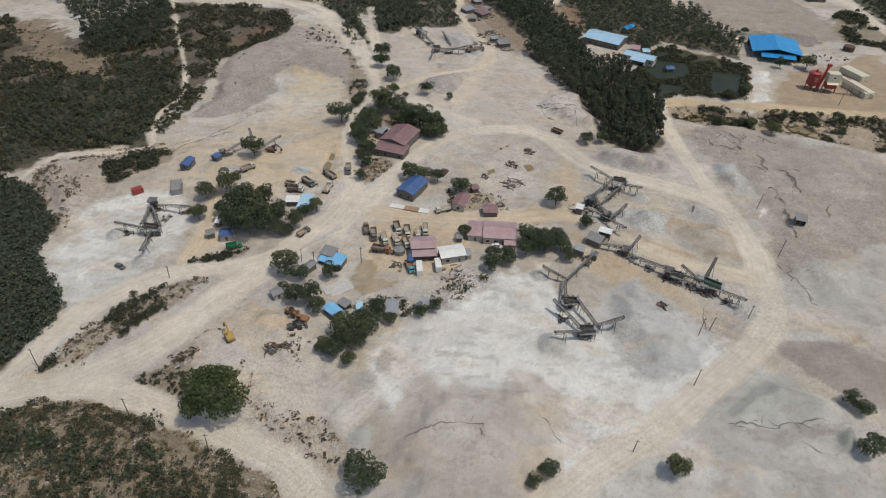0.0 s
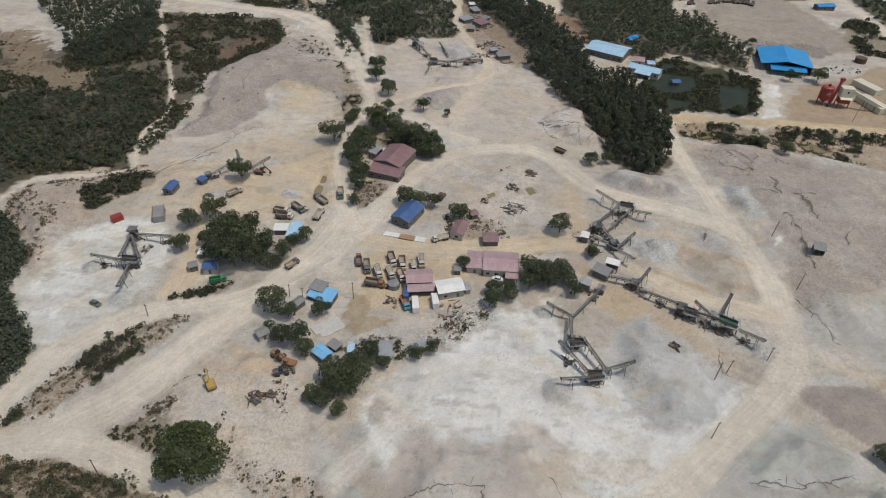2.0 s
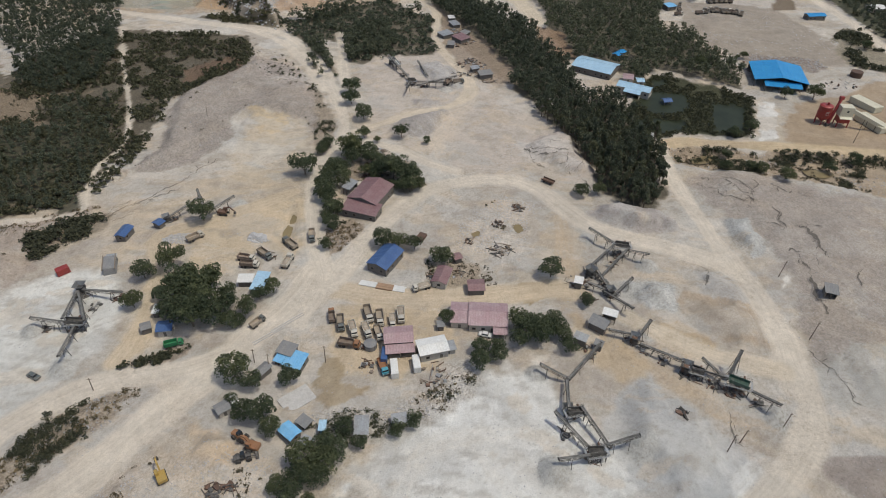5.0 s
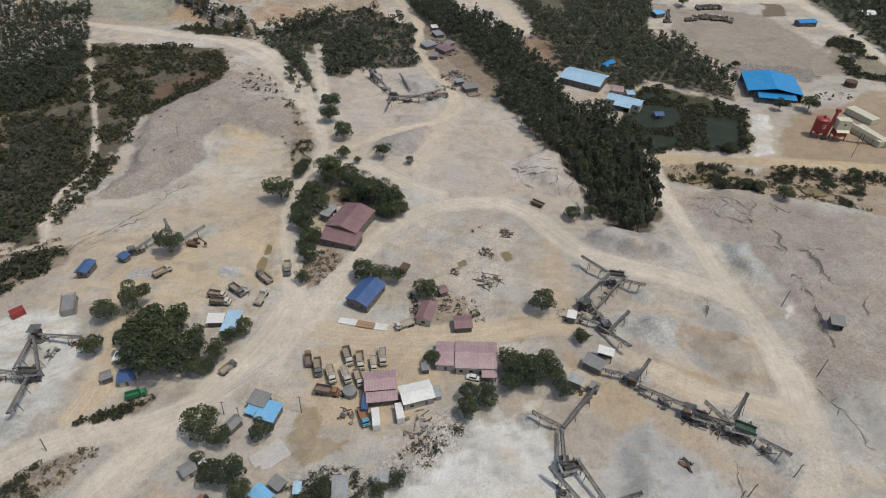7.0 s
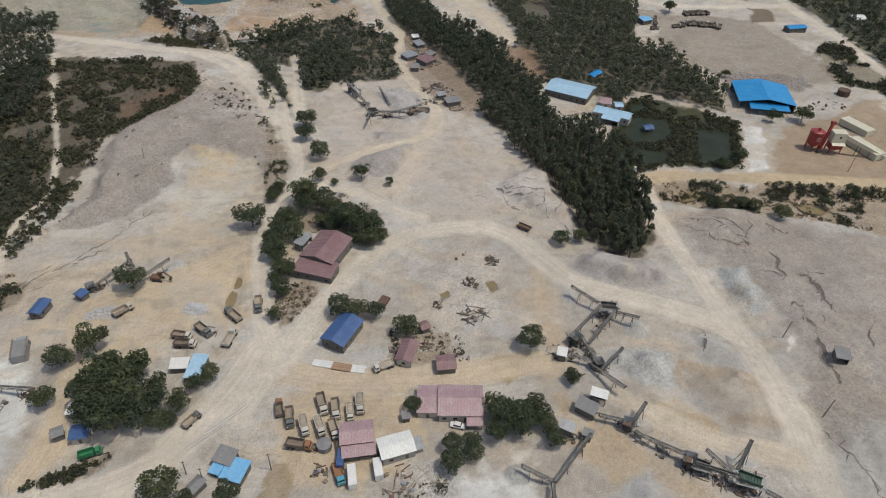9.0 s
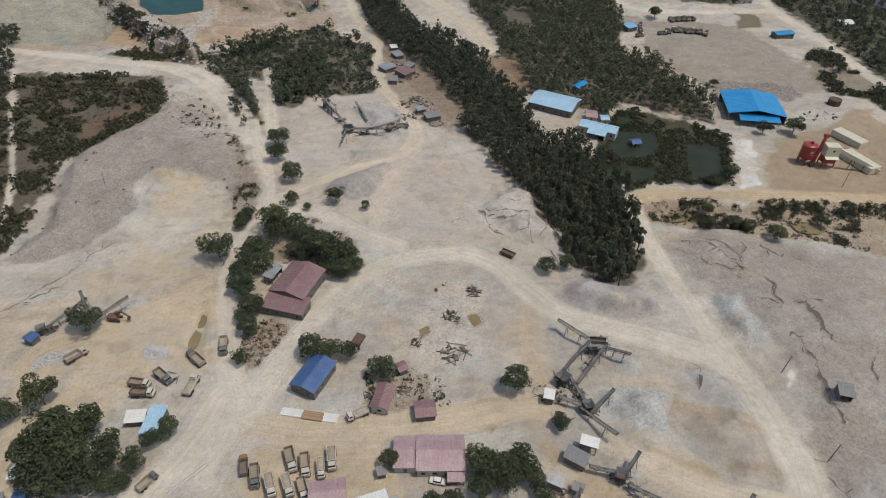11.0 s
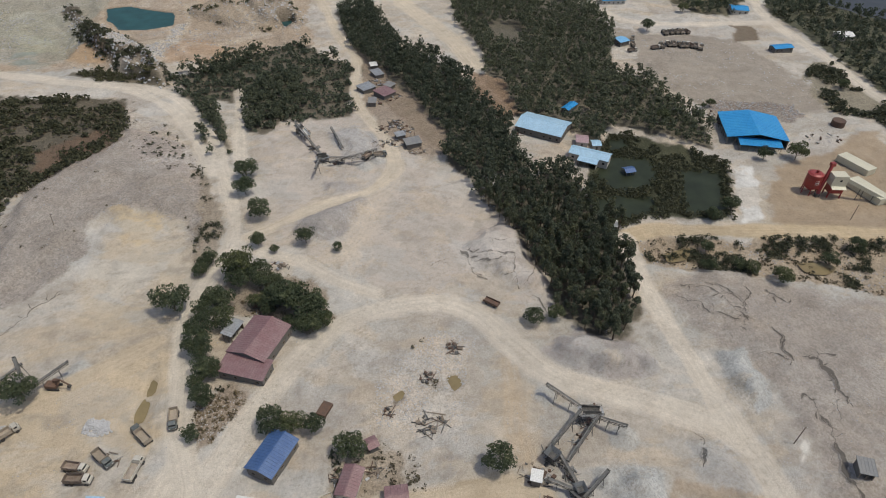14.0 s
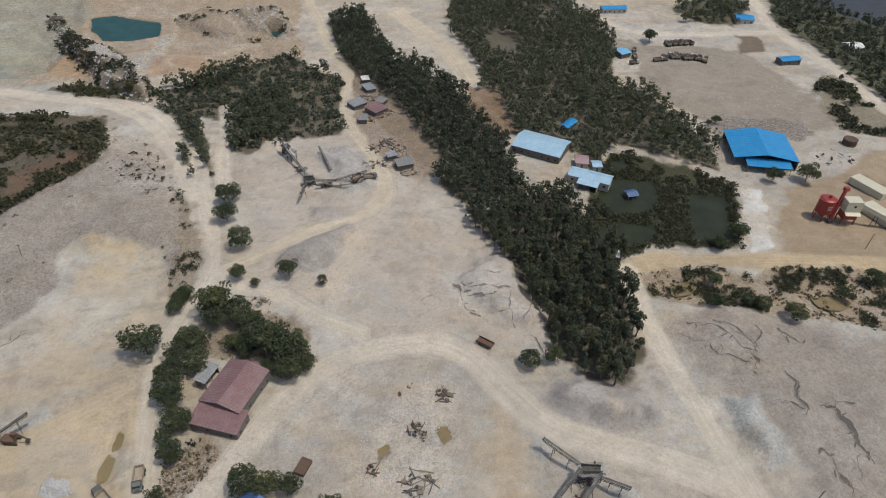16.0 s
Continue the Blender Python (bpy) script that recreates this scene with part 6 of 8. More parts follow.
white_shed = house("shed", "white metal roofed shed in the truck yard", (3.2, 177.6, 14, 9.6, 6.9), 3.3, 0.7, roof=M_WHITE, wall=M_ZINC)
house("lean_to", "", (9.2, 178.4, 14, 2.6, 4.0), 2.2, 0.3, "shed", M_ZINC, M_ZINC, into=white_shed, glazed=False)
tarp = house("house", "shack with grey and bright blue sheet roofs", (-42.0, 178.2, -23, 5.8, 4.9), 3.1, 0.6, "shed", M_GREYROOF, M_DARKWALL)
house("lean_to", "", (-38.8, 174.2, -20, 6.2, 6.4), 2.5, 0.6, "shed", M_TARP, M_DARKWALL, into=tarp)
house("lean_to", "", (-43.8, 175.0, -23, 3.3, 3.2), 2.3, 0.4, "shed", M_TARP, M_DARKWALL, into=tarp, open_sides="s")
zinc = house("house", "pale zinc roofed house beside bushes", (-56.1, 208.7, -9, 4.8, 9.1), 2.9, 0.6, "shed", M_PALE, M_DARKWALL)
house("lean_to", "", (-61.6, 210.6, 0, 5.6, 4.2), 2.5, 0.4, "shed", M_WHITE, M_DARKWALL, into=zinc)
house("hut", "navy roofed hut with pale veranda under trees", (-82.4, 187.8, 7, 5.2, 4.9), 2.7, 0.7, roof=M_BLUE, wall=M_WALL)
house("hut", "grey weathered hut beside trees", (-88.8, 188.3, 25, 3.4, 3.6), 2.3, 0.5, roof=M_GREYROOF, wall=M_DARKWALL)
house("hut", "blue roofed site hut on ochre ground", (-113.6, 238.1, 81, 7.2, 4.6), 2.5, 0.8, roof=M_BLUE, wall=M_DARKWALL)
house("hut", "small blue roofed hut by the crusher", (-102.7, 244.5, 60, 3.6, 4.2), 2.3, 0.5, roof=M_BLUE, wall=M_DARKWALL, glazed=False)
house("hut", "lone grey roofed shelter on the bare hill", (140.9, 200.2, -21, 4.4, 5.2), 2.7, 0.4, "shed", M_GREYROOF, M_DARKWALL, open_sides="s", glazed=False)
house("hut", "small zinc sheet lean-to under trees", (-87.7, 195.8, -3, 2.4, 4.2), 2.3, 0.4, "shed", M_WHITE, M_DARKWALL, glazed=False)
patchy = house("house", "shack with faded blue patched roof under trees", (-36.4, 148.3, -41, 5.7, 4.2), 2.5, 0.6, roof=M_TARP, wall=M_DARKWALL)
house("lean_to", "", (-32.9, 151.6, -39, 4.2, 3.4), 2.2, 0.3, "shed", M_GREYROOF, M_DARKWALL, into=patchy)
house("hut", "grey zinc lean-to shed under dense trees", (-31.2, 145.0, -30, 3.8, 2.8), 2.0, 0.3, "shed", M_ZINC, M_DARKWALL, glazed=False)
house("shed", "grey flat roofed shed at the yard's edge", (-16.7, 149.3, 1, 4.2, 6.2), 2.7, 0.4, "shed", M_ZINC, M_WALL)
house("hut", "small grey hut above the white dust", (-6.4, 151.8, 8, 4.5, 3.5), 2.1, 0.3, "shed", M_ZINC, M_DARKWALL, glazed=False)
house("hut", "grey hut with white door beside trees", (-56.9, 156.8, 38, 4.2, 4.0), 2.4, 0.5, roof=M_GREYROOF, wall=M_WALL)
house("hut", "narrow pale green sheet shed", (-54.0, 159.0, 38, 2.0, 4.0), 2.2, 0.3, "shed", M_WHITE, M_DARKWALL, glazed=False)
house("hut", "grey curved roofed shed under trees", (-48.0, 169.8, 55, 5.4, 3.4), 2.3, 0.6, roof=M_GREYROOF, wall=M_DARKWALL)
house("hut", "small pale blue cabin by the yard", (-27.5, 149.6, 0, 2.2, 3.4), 2.1, 0.3, "shed", M_PALE, M_TARP, glazed=False)
house("house", "wide pale blue roofed house by the wood", (101.2, 392.8, -34, 24.0, 17.0), 3.6, 2.0, roof=M_PALE, wall=M_DARKWALL, ribs=1.4)
house("hut", "bright blue roofed hut in the wood", (119.3, 411.2, 45, 10.0, 4.7), 2.5, 0.8, roof=M_SKYBLUE, wall=M_DARKWALL)
villa = house("house", "pale blue roofed house by the pond", (116.1, 363.5, -32, 18.6, 8.0), 3.2, 1.5, roof=M_PALE, wall=M_WALL)
house("lean_to", "", (113.6, 358.6, -32, 9.2, 4.6), 2.6, 0.7, "shed", M_PALE, M_WALL, into=villa, open_sides="s")
house("hut", "faded pink roofed hut behind the house", (116.1, 377.1, -15, 6.0, 7.6), 2.6, 0.7, roof=M_PINK, wall=M_WALL)
house("hut", "small pale blue roofed hut by the pond", (121.9, 373.6, -5, 4.6, 5.8), 2.6, 0.6, roof=M_PALE, wall=M_WALL)
pond_hut = house("pavilion", "small blue roofed pavilion on an islet", (130.5, 351.5, 9, 5.1, 5.0), 2.4, 0.9, roof=M_BLUE, wall=M_WOOD, open_sides="swen", glazed=False, category="pavilion")
hang(part("deck", mesh(box, (0, 0, 0.2), (5.4, 5.2, 0.35)), M_WOOD), pond_hut, Matrix())
depot = house("warehouse", "large bright blue roofed open warehouse", (202.2, 379.5, 75, 26.0, 28.5), 4.4, 2.4, roof=M_SKYBLUE, wall=M_DARKWALL, open_sides="wn", ribs=1.6, category="warehouse")
house("lean_to", "", (199.1, 365.2, -15, 19.5, 6.0), 3.2, 0.9, "shed", M_SKYBLUE, M_DARKWALL, into=depot, open_sides="swe", ribs=1.6)
house("house", "bright blue roofed house near the lake", (280.2, 549.1, -15, 12.0, 12.0), 3, 1.2, roof=M_SKYBLUE, wall=M_WALL, ribs=1.6)
house("house", "bright blue roofed shed by parked trucks", (176.1, 498.0, 23, 8.0, 9.0), 2.8, 0.8, roof=M_TARP, wall=M_DARKWALL, ribs=1.6)
house("house", "low blue roofed shed beside the far road", (272.7, 478.2, 6, 13.4, 7.0), 2.8, 0.8, roof=M_SKYBLUE, wall=M_DARKWALL, ribs=1.6)
house("house", "white roofed house among far trees", (324.2, 493.5, 1, 10.0, 10.0), 3, 1.2, roof=M_WHITE, wall=M_WALL, ribs=1.6)
house("house", "blue roofed house at the far edge", (196.0, 575.0, 0, 18.0, 8.0), 3, 1.2, roof=M_SKYBLUE, wall=M_WALL, ribs=1.6)
for rect, roof, words in (((21.7, 463.9, 25, 5.7, 8.0), M_ZINC, "zinc roofed shack by the track"), ((28.0, 446.5, 55, 6.0, 5.0), M_GREYROOF, "dark sheet shack beside the belt of trees"), ((30.5, 391.0, 20, 5.0, 4.0), M_ZINC, "low zinc shack among scrap"), ((20.0, 474.0, 10, 4.5, 5.0), M_WHITE, "pale sheet shack under the trees"), ((15.2, 445.3, 36, 8.8, 7.4), M_ZINC, "grey zinc roofed shack under trees"), ((25.0, 437.8, 40, 9.0, 9.4), M_RED, "rusty maroon roofed shack under trees"),
                          ((18.2, 427.9, -5, 4.5, 6.0), M_GREYROOF, "small grey shack beside the track"), ((36.0, 383.9, 15, 8.0, 6.0), M_GREYROOF, "grey roofed open shack by scrap"), ((110.0, 311.7, -16, 3.5, 4.0), M_WHITE, "white sheet hut at the wood's edge"),
                          ((-112.8, 223.0, 12, 3.6, 3.6), M_ZINC, "grey sheet control cabin on the loading ramp")):
    house("shack", words, rect, 2.3, 0.5, "shed", roof, M_DARKWALL, glazed=False, category="shack")


def container(label, rect, h, material):
    cx, cy, rz, ln, wd = rect
    z0 = height_at(cx, cy)
    root = tagged(empty("container", cx, cy, z0, rz), label, "container")
    bm = bmesh.new()
    box(bm, (0, 0, h / 2 + 0.15), (ln, wd, h))
    soften(bm, 0.05)
    n = int(max(ln, wd) / 0.55)
    for i in range(n):
        k = (i + 0.5) / n - 0.5
        if ln > wd:
            for s in (-1, 1):
                box(bm, (k * ln, s * wd / 2, h / 2 + 0.15), (0.2, 0.06, h * 0.9))
            box(bm, (k * ln, 0, h + 0.15), (0.2, wd * 0.95, 0.05))
        else:
            for s in (-1, 1):
                box(bm, (s * ln / 2, k * wd, h / 2 + 0.15), (0.06, 0.2, h * 0.9))
            box(bm, (0, k * wd, h + 0.15), (ln * 0.95, 0.2, 0.05))
    hang(part("body", bm, material), root, Matrix())
    d = (0, -wd / 2 - 0.04, h / 2 + 0.15) if ln < wd else (-ln / 2 - 0.04, 0, h / 2 + 0.15)
    s = (ln * 0.44, 0.05, h * 0.88) if ln < wd else (0.05, wd * 0.44, h * 0.88)
    for k in (-1, 1):
        off = (k * ln * 0.225, 0, 0) if ln < wd else (0, k * wd * 0.225, 0)
        hang(part("door", mesh(box, tuple(a + b for a, b in zip(d, off)), s), material), root, Matrix())
    for i in (-1, 1):
        for j in (-1, 1):
            hang(part("foot", mesh(box, (i * ln * 0.45, j * wd * 0.45, -0.1), (0.25, 0.25, 0.55)), M_STEEL), root, Matrix())
    return root


container("blue steel container beside the workshop", (-11.6, 175.8, -4, 1.9, 5.2), 2.5, M_BLUE)
container("dusty white container in the yard", (-8.4, 170.4, 6, 2.2, 6.1), 2.5, M_WHITE)
container("dusty white container near the white shed", (-1.7, 172.0, 8, 2.2, 5.4), 2.5, M_WHITE)
container("dull red container cabin above white dust", (-127.9, 217.1, 41, 4.2, 2.6), 2.3, M_REDPAINT)
container("long cream steel storage unit", (235.2, 345.6, 20, 6.0, 15.5), 3.2, M_CREAM)
container("long cream steel storage unit", (226.9, 324.8, 14, 6.4, 17.2), 3.2, M_CREAM)
container("rusty red open skip on bare ground", (-0.4, 236.0, -27, 3.0, 4.8), 1.1, M_RUST)


# ---- vehicles ----
def wheel(bm, x, y, r=0.5, w=0.32):
    tube(bm, (x, y - w / 2, r), (x, y + w / 2, r), r, n=12)


def make_truck(label, cab, bed, load=None, high=1.15):
    """A dump truck 6.6 m long that faces +x."""
    root = tagged(empty("truck", 0, 0, 0), label, "truck")
    bm = bmesh.new()
    for s in (-1, 1):
        box(bm, (-0.2, s * 0.42, 0.85), (6.0, 0.16, 0.26))
    for x in (-2.6, -1, 0.6, 2.4):
        box(bm, (x, 0, 0.85), (0.14, 0.9, 0.2))
    part("chassis", bm, M_STEEL, root)
    bm = bmesh.new()
    box(bm, (2.35, 0, 1.25), (1.75, 2.15, 0.9))
    box(bm, (2.2, 0, 2.1), (1.45, 2.1, 0.85), taper=0.9)
    soften(bm, 0.07)
    c = part("cab", bm, cab, root)
    part("windscreen", mesh(box, (2.9, 0, 2.08), (0.1, 1.75, 0.55), pose(0, 0, 0)), M_GLASS, c)
    for s in (-1, 1):
        part("side_window", mesh(box, (2.3, s * 1.015, 2.08), (0.8, 0.06, 0.5)), M_GLASS, c)
        part("headlight", mesh(box, (3.24, s * 0.8, 1.15), (0.06, 0.3, 0.2)), M_WHITE, c)
    part("bumper", mesh(box, (3.28, 0, 0.72), (0.16, 2.1, 0.28)), M_STEEL, root)
    bm = bmesh.new()
    box(bm, (-1.05, 0, 1.15), (4.5, 2.25, 0.12))
    for s in (-1, 1):
        box(bm, (-1.05, s * 1.1, 1.2 + high / 2), (4.5, 0.1, high))
        for i in range(5):
            box(bm, (-3.0 + i * 1.0, s * 1.18, 1.2 + high / 2), (0.12, 0.08, high))
    box(bm, (1.2, 0, 1.3 + high / 2), (0.1, 2.2, high + 0.25))
    box(bm, (-3.28, 0, 1.15 + high / 2), (0.1, 2.2, high))
    b = part("load_bed", bm, bed, root)
    if load:
        bm = bmesh.new()
        bmesh.ops.create_grid(bm, x_segments=9, y_segments=6, size=0.5)
        for v in bm.verts:
            u, w = v.co.x, v.co.y
            v.co = Vector((-1.05 + u * 4.35, w * 2.1, 1.55 + high * 0.55 * (1 - 3 * u * u) * (1 - 3 * w * w) + 0.12 * noise.noise((u * 9, w * 9, high))))
        part("load", bm, load, b)
    for x in (2.25, -1.5, -2.65):
        for s in (-1, 1):
            w = part("wheel", mesh(wheel, x, s * 0.98, 0.5, 0.34 if x > 0 else 0.46), M_TYRE, root)
            part("hub", mesh(tube, (x, s * 0.9, 0.5), (x, s * 1.2, 0.5), 0.2, 0.16, 8), M_STEEL, w)
    return root


TRUCKS = [make_truck("dusty cream dump truck with an empty brown bed", M_CAB, M_BED), make_truck("dark dump truck with a dusty bed", M_DARKCAB, M_BED),
          make_truck("cream dump truck with pale load in the bed", M_CAB, M_CAB, M_BED, 1.0), make_truck("rusty brown dump truck with worn sides", M_CAB, M_OLDBROWN),
          make_truck("orange dump truck with a rusty bed", M_ORANGE, M_OLDBROWN), make_truck("green truck with a tall green load bed", M_GREEN, M_GREEN, None, 1.5),
          make_truck("teal crane truck with a long bed", M_TEAL, M_ORANGE, None, 0.5)]
truck_group = {True: "trucks parked in the yard", False: ""}


def park(k, x, y, rz, ln=6.6):
    s = max(0.86, min(1.2, ln / 6.4))
    ob = copy_thing(TRUCKS[k], pose(x, y, height_at(x, y) + 0.05, 0, 0, rz) @ Matrix.Diagonal((s, min(s, 1.05), min(s, 1.05), 1)))
    return tagged(ob, group=truck_group[-32 < x < -4 and 178 < y < 196])


for k, x, y, rz, ln in ((1, -42.2, 236.2, -82, 6.6), (1, -50.0, 232.2, 134, 7.4), (2, -49.0, 221.4, 76, 7.0), (1, -58.0, 225.4, -43, 6.6), (3, -62.4, 219.8, -7, 6.6), (3, -64.4, 223.6, -14, 6.2), (0, -86.6, 236.5, 42, 6.4),
                        (2, -0.3, 206.8, -157, 6.2), (1, -53.8, 190.9, 52, 5.4), (4, -29.9, 193.4, 100, 5.8), (1, -26.6, 189.9, -81, 6.4), (2, -22.3, 186.7, -74, 6.4), (0, -17.8, 193.9, -75, 7.0), (0, -13.9, 192.1, -83, 6.6),
                        (2, -9.7, 190.6, -85, 5.6), (2, -7.0, 193.2, -86, 6.6), (2, -17.9, 186.2, -71, 6.2), (0, -14.0, 185.2, -74, 6.0), (4, -22.9, 180.7, -14, 7.0), (5, -78.3, 182.1, 19, 5.6), (6, -11.9, 171.6, -72, 6.4),
                        (3, 15.0, 376.0, 53, 7.0), (1, 20.5, 374.5, 10, 6.0), (3, 179.8, 485.4, 12, 6.0), (1, 186.0, 503.0, 70, 6.0), (1, 183.0, 494.0, 80, 6.0)):
    park(k, x, y, rz, ln)
for i, x in enumerate((211.1, 214.8, 218.4, 221.6, 225.6)):
    park((1, 0, 0, 1, 3)[i], x, 512.2, 92 + 3 * i, 6.4)
for i, (x, y) in enumerate(((196.3, 488.9), (200.3, 490.3), (205.2, 491.6), (208.6, 491.3), (212.0, 489.4), (215.2, 489.1), (218.4, 488.9), (221.4, 487.8), (224.0, 485.0))):
    park((3, 1, 0, 1, 1, 1, 3, 1, 1)[i], x, y, (10, 85, 92, 80, 95, 88, 100, 70, 60)[i], 6.6)
for ob in TRUCKS:
    for c in list(ob.children_recursive):
        bpy.data.objects.remove(c)
    bpy.data.objects.remove(ob)


def car(label, x, y, rz, paint):
    root = tagged(empty("car", x, y, height_at(x, y) + 0.04, rz), label, "car")
    bm = bmesh.new()
    box(bm, (0, 0, 0.72), (4.4, 1.75, 0.62))
    soften(bm, 0.14)
    hang(part("body", bm, paint), root, Matrix())
    bm = bmesh.new()
    box(bm, (-0.1, 0, 1.28), (2.3, 1.6, 0.56), taper=0.82)
    soften(bm, 0.08)
    c = hang(part("cabin", bm, M_GLASS), root, Matrix())
    part("roof", mesh(box, (-0.1, 0, 1.58), (1.8, 1.28, 0.05)), paint, c)
    for i in (-1.35, 1.35):
        for s in (-1, 1):
            hang(part("wheel", mesh(wheel, i, s * 0.8, 0.33, 0.22), M_TYRE), root, Matrix())
    return root


car("white dusty pickup by the long house", 20.5, 184.7, -17, M_WHITE)
car("dark grey car on white stone dust", -116.2, 169.9, -27, M_DARKCAB)


def excavator(label, x, y, rz, paint, reach=1.0):
    """Tracked digger, boom towards +x."""
    root = tagged(empty("excavator", x, y, height_at(x, y), rz), label, "excavator")
    for s in (-1, 1):
        bm = bmesh.new()
        box(bm, (0, s * 1.05, 0.45), (3.7, 0.6, 0.85))
        soften(bm, 0.22)
        for i in range(12):
            box(bm, (-1.7 + i * 0.31, s * 1.05, 0.9), (0.2, 0.62, 0.06))
        hang(part("track", bm, M_TYRE), root, Matrix())
    bm = bmesh.new()
    box(bm, (-0.5, 0, 1.5), (3.3, 2.4, 1.0))
    box(bm, (-1.9, 0, 1.55), (0.8, 2.3, 1.2))
    soften(bm, 0.12)
    hang(part("body", bm, paint), root, Matrix())
    bm = bmesh.new()
    box(bm, (0.55, 0.7, 2.35), (1.5, 0.95, 1.5), taper=0.92)
    soften(bm, 0.06)
    cab = hang(part("cab", bm, paint), root, Matrix())
    part("window", mesh(box, (1.28, 0.7, 2.5), (0.1, 0.75, 0.9)), M_GLASS, cab)
    part("window", mesh(box, (0.5, 1.17, 2.5), (1.0, 0.06, 0.8)), M_GLASS, cab)
    e, t = (3.4 * reach, -0.2, 4.2), (5.6 * reach, -0.2, 2.2)
    bm = bmesh.new()
    beam(bm, (0.9, -0.2, 1.7), (2.2 * reach, -0.2, 3.9), 0.45, 0.5)
    beam(bm, (2.2 * reach, -0.2, 3.8), e, 0.4, 0.5)
    hang(part("boom", bm, paint), root, Matrix())
    hang(part("stick", mesh(beam, e, t, 0.34, 0.36), paint), root, Matrix())
    hang(part("hydraulic_ram", mesh(tube, (1.0, -0.2, 2.3), (2.3 * reach, -0.2, 3.4), 0.1, 0.1, 8), M_STEEL), root, Matrix())
    bm = bmesh.new()
    box(bm, (t[0] - 0.2, -0.2, t[2] - 0.5), (0.9, 1.1, 0.9), taper=0.7)
    for i in range(4):
        box(bm, (t[0] - 0.6, -0.6 + i * 0.27, t[2] - 1.0), (0.1, 0.1, 0.3))
    hang(part("bucket", bm, M_STEEL), root, Matrix())
    return root


excavator("yellow tracked excavator on bare earth", -66.8, 134.8, 122, M_YELLOW)
excavator("rusty brown excavator with its boom folded", -79.5, 252.0, -10, M_RUST, 0.9)
excavator("orange excavator with lowered boom on earth", -45.8, 144.0, 160, M_ORANGE, 0.8)


def wheel_loader(label, x, y, rz, paint):
    root = tagged(empty("wheel_loader", x, y, height_at(x, y), rz), label, "loader")
    bm = bmesh.new()
    box(bm, (-1.4, 0, 1.4), (2.6, 1.7, 1.0))
    box(bm, (0.9, 0, 1.1), (1.8, 1.2, 0.7))
    soften(bm, 0.1)
    hang(part("body", bm, paint), root, Matrix())
    bm = bmesh.new()
    box(bm, (-0.2, 0, 2.2), (1.2, 1.4, 1.3), taper=0.9)
    hang(part("cab", bm, M_GLASS), root, Matrix())
    for i in (-1.6, 1.2):
        for s in (-1, 1):
            hang(part("wheel", mesh(wheel, i, s * 1.1, 0.75, 0.55), M_TYRE), root, Matrix())
    for s in (-1, 1):
        hang(part("lift_arm", mesh(beam, (0.9, s * 0.5, 1.5), (3.0, s * 0.5, 0.7), 0.2, 0.3), paint), root, Matrix())
    bm = bmesh.new()
    box(bm, (3.3, 0, 0.55), (0.9, 2.6, 0.9), taper=0.75)
    hang(part("bucket", bm, M_STEEL), root, Matrix())
    return root


wheel_loader("dusty dark wheel loader on bare earth", -47.2, 140.6, 20, M_STEEL)
wheel_loader("worn orange wheel loader beside an excavator", -49.6, 147.2, -30, M_ORANGE)


def scrap(name, label, x, y, r, n, seed, mats=(M_RUST, M_STEEL), long=3.5):
    """A heap of old beams, plates, drums and tyres."""
    rs = random.Random(seed)
    root = tagged(empty(name, x, y, height_at(x, y)), label, "scrap")
    for i in range(n):
        a, q = rs.uniform(0, math.tau), r * math.sqrt(rs.random())
        c = Vector((q * math.cos(a), q * math.sin(a), 0.15 + 0.9 * rs.random() * (1 - q / r) + height_at(x + q * math.cos(a), y + q * math.sin(a)) - height_at(x, y)))
        k, d = rs.random(), rs.uniform(0, math.tau)
        v = Vector((math.cos(d), math.sin(d), rs.uniform(-0.1, 0.15))) * rs.uniform(0.3, 0.5) * long
        bm = bmesh.new()
        if k < 0.55:
            beam(bm, c - v, c + v, rs.uniform(0.1, 0.3), rs.uniform(0.1, 0.25))
            nm = "beam"
        elif k < 0.8:
            box(bm, (0, 0, 0), (rs.uniform(0.6, 1.8), rs.uniform(0.5, 1.3), rs.uniform(0.1, 0.8)), Matrix.Translation(c) @ pose(0, 0, 0, rs.uniform(-15, 15), rs.uniform(-15, 15), rs.uniform(0, 360)))
            nm = "plate"
        else:
            tube(bm, c, c + Vector((v.y, v.x, 0.2)).normalized() * rs.uniform(0.3, 1.0), rs.uniform(0.3, 0.55), n=10)
            nm = "drum"
        hang(part(nm, bm, mats[rs.randrange(len(mats))]), root, Matrix())
    return root


scrap("scrap_heap", "rusty machine wreck of beams and tracks", -53.5, 131.3, 2.6, 26, 1)
scrap("scrap_heap", "rusty steel frame lying on the ground", -48.9, 131.9, 1.8, 16, 2)
scrap("scrap_heap", "old tyres and rusty parts on dust", 74.3, 152.1, 2.0, 14, 3, (M_RUST, M_TYRE), 1.5)
scrap("scrap_heap", "dismantled rusty crusher frame in rubble", 39.4, 255.8, 2.6, 24, 4, (M_STEEL, M_RUST, M_WOOD))
scrap("scrap_heap", "broken machine parts on bare ground", 30.2, 244.9, 2.2, 18, 5, (M_STEEL, M_RUST))
scrap("scrap_heap", "small heap of rusty plates", 18.1, 233.3, 1.5, 12, 6, (M_RUST, M_STEEL))
scrap("timber_heap", "scattered weathered timber poles on earth", 29.7, 228.2, 4.2, 34, 7, (M_WOOD, M_STEEL), 5.0)
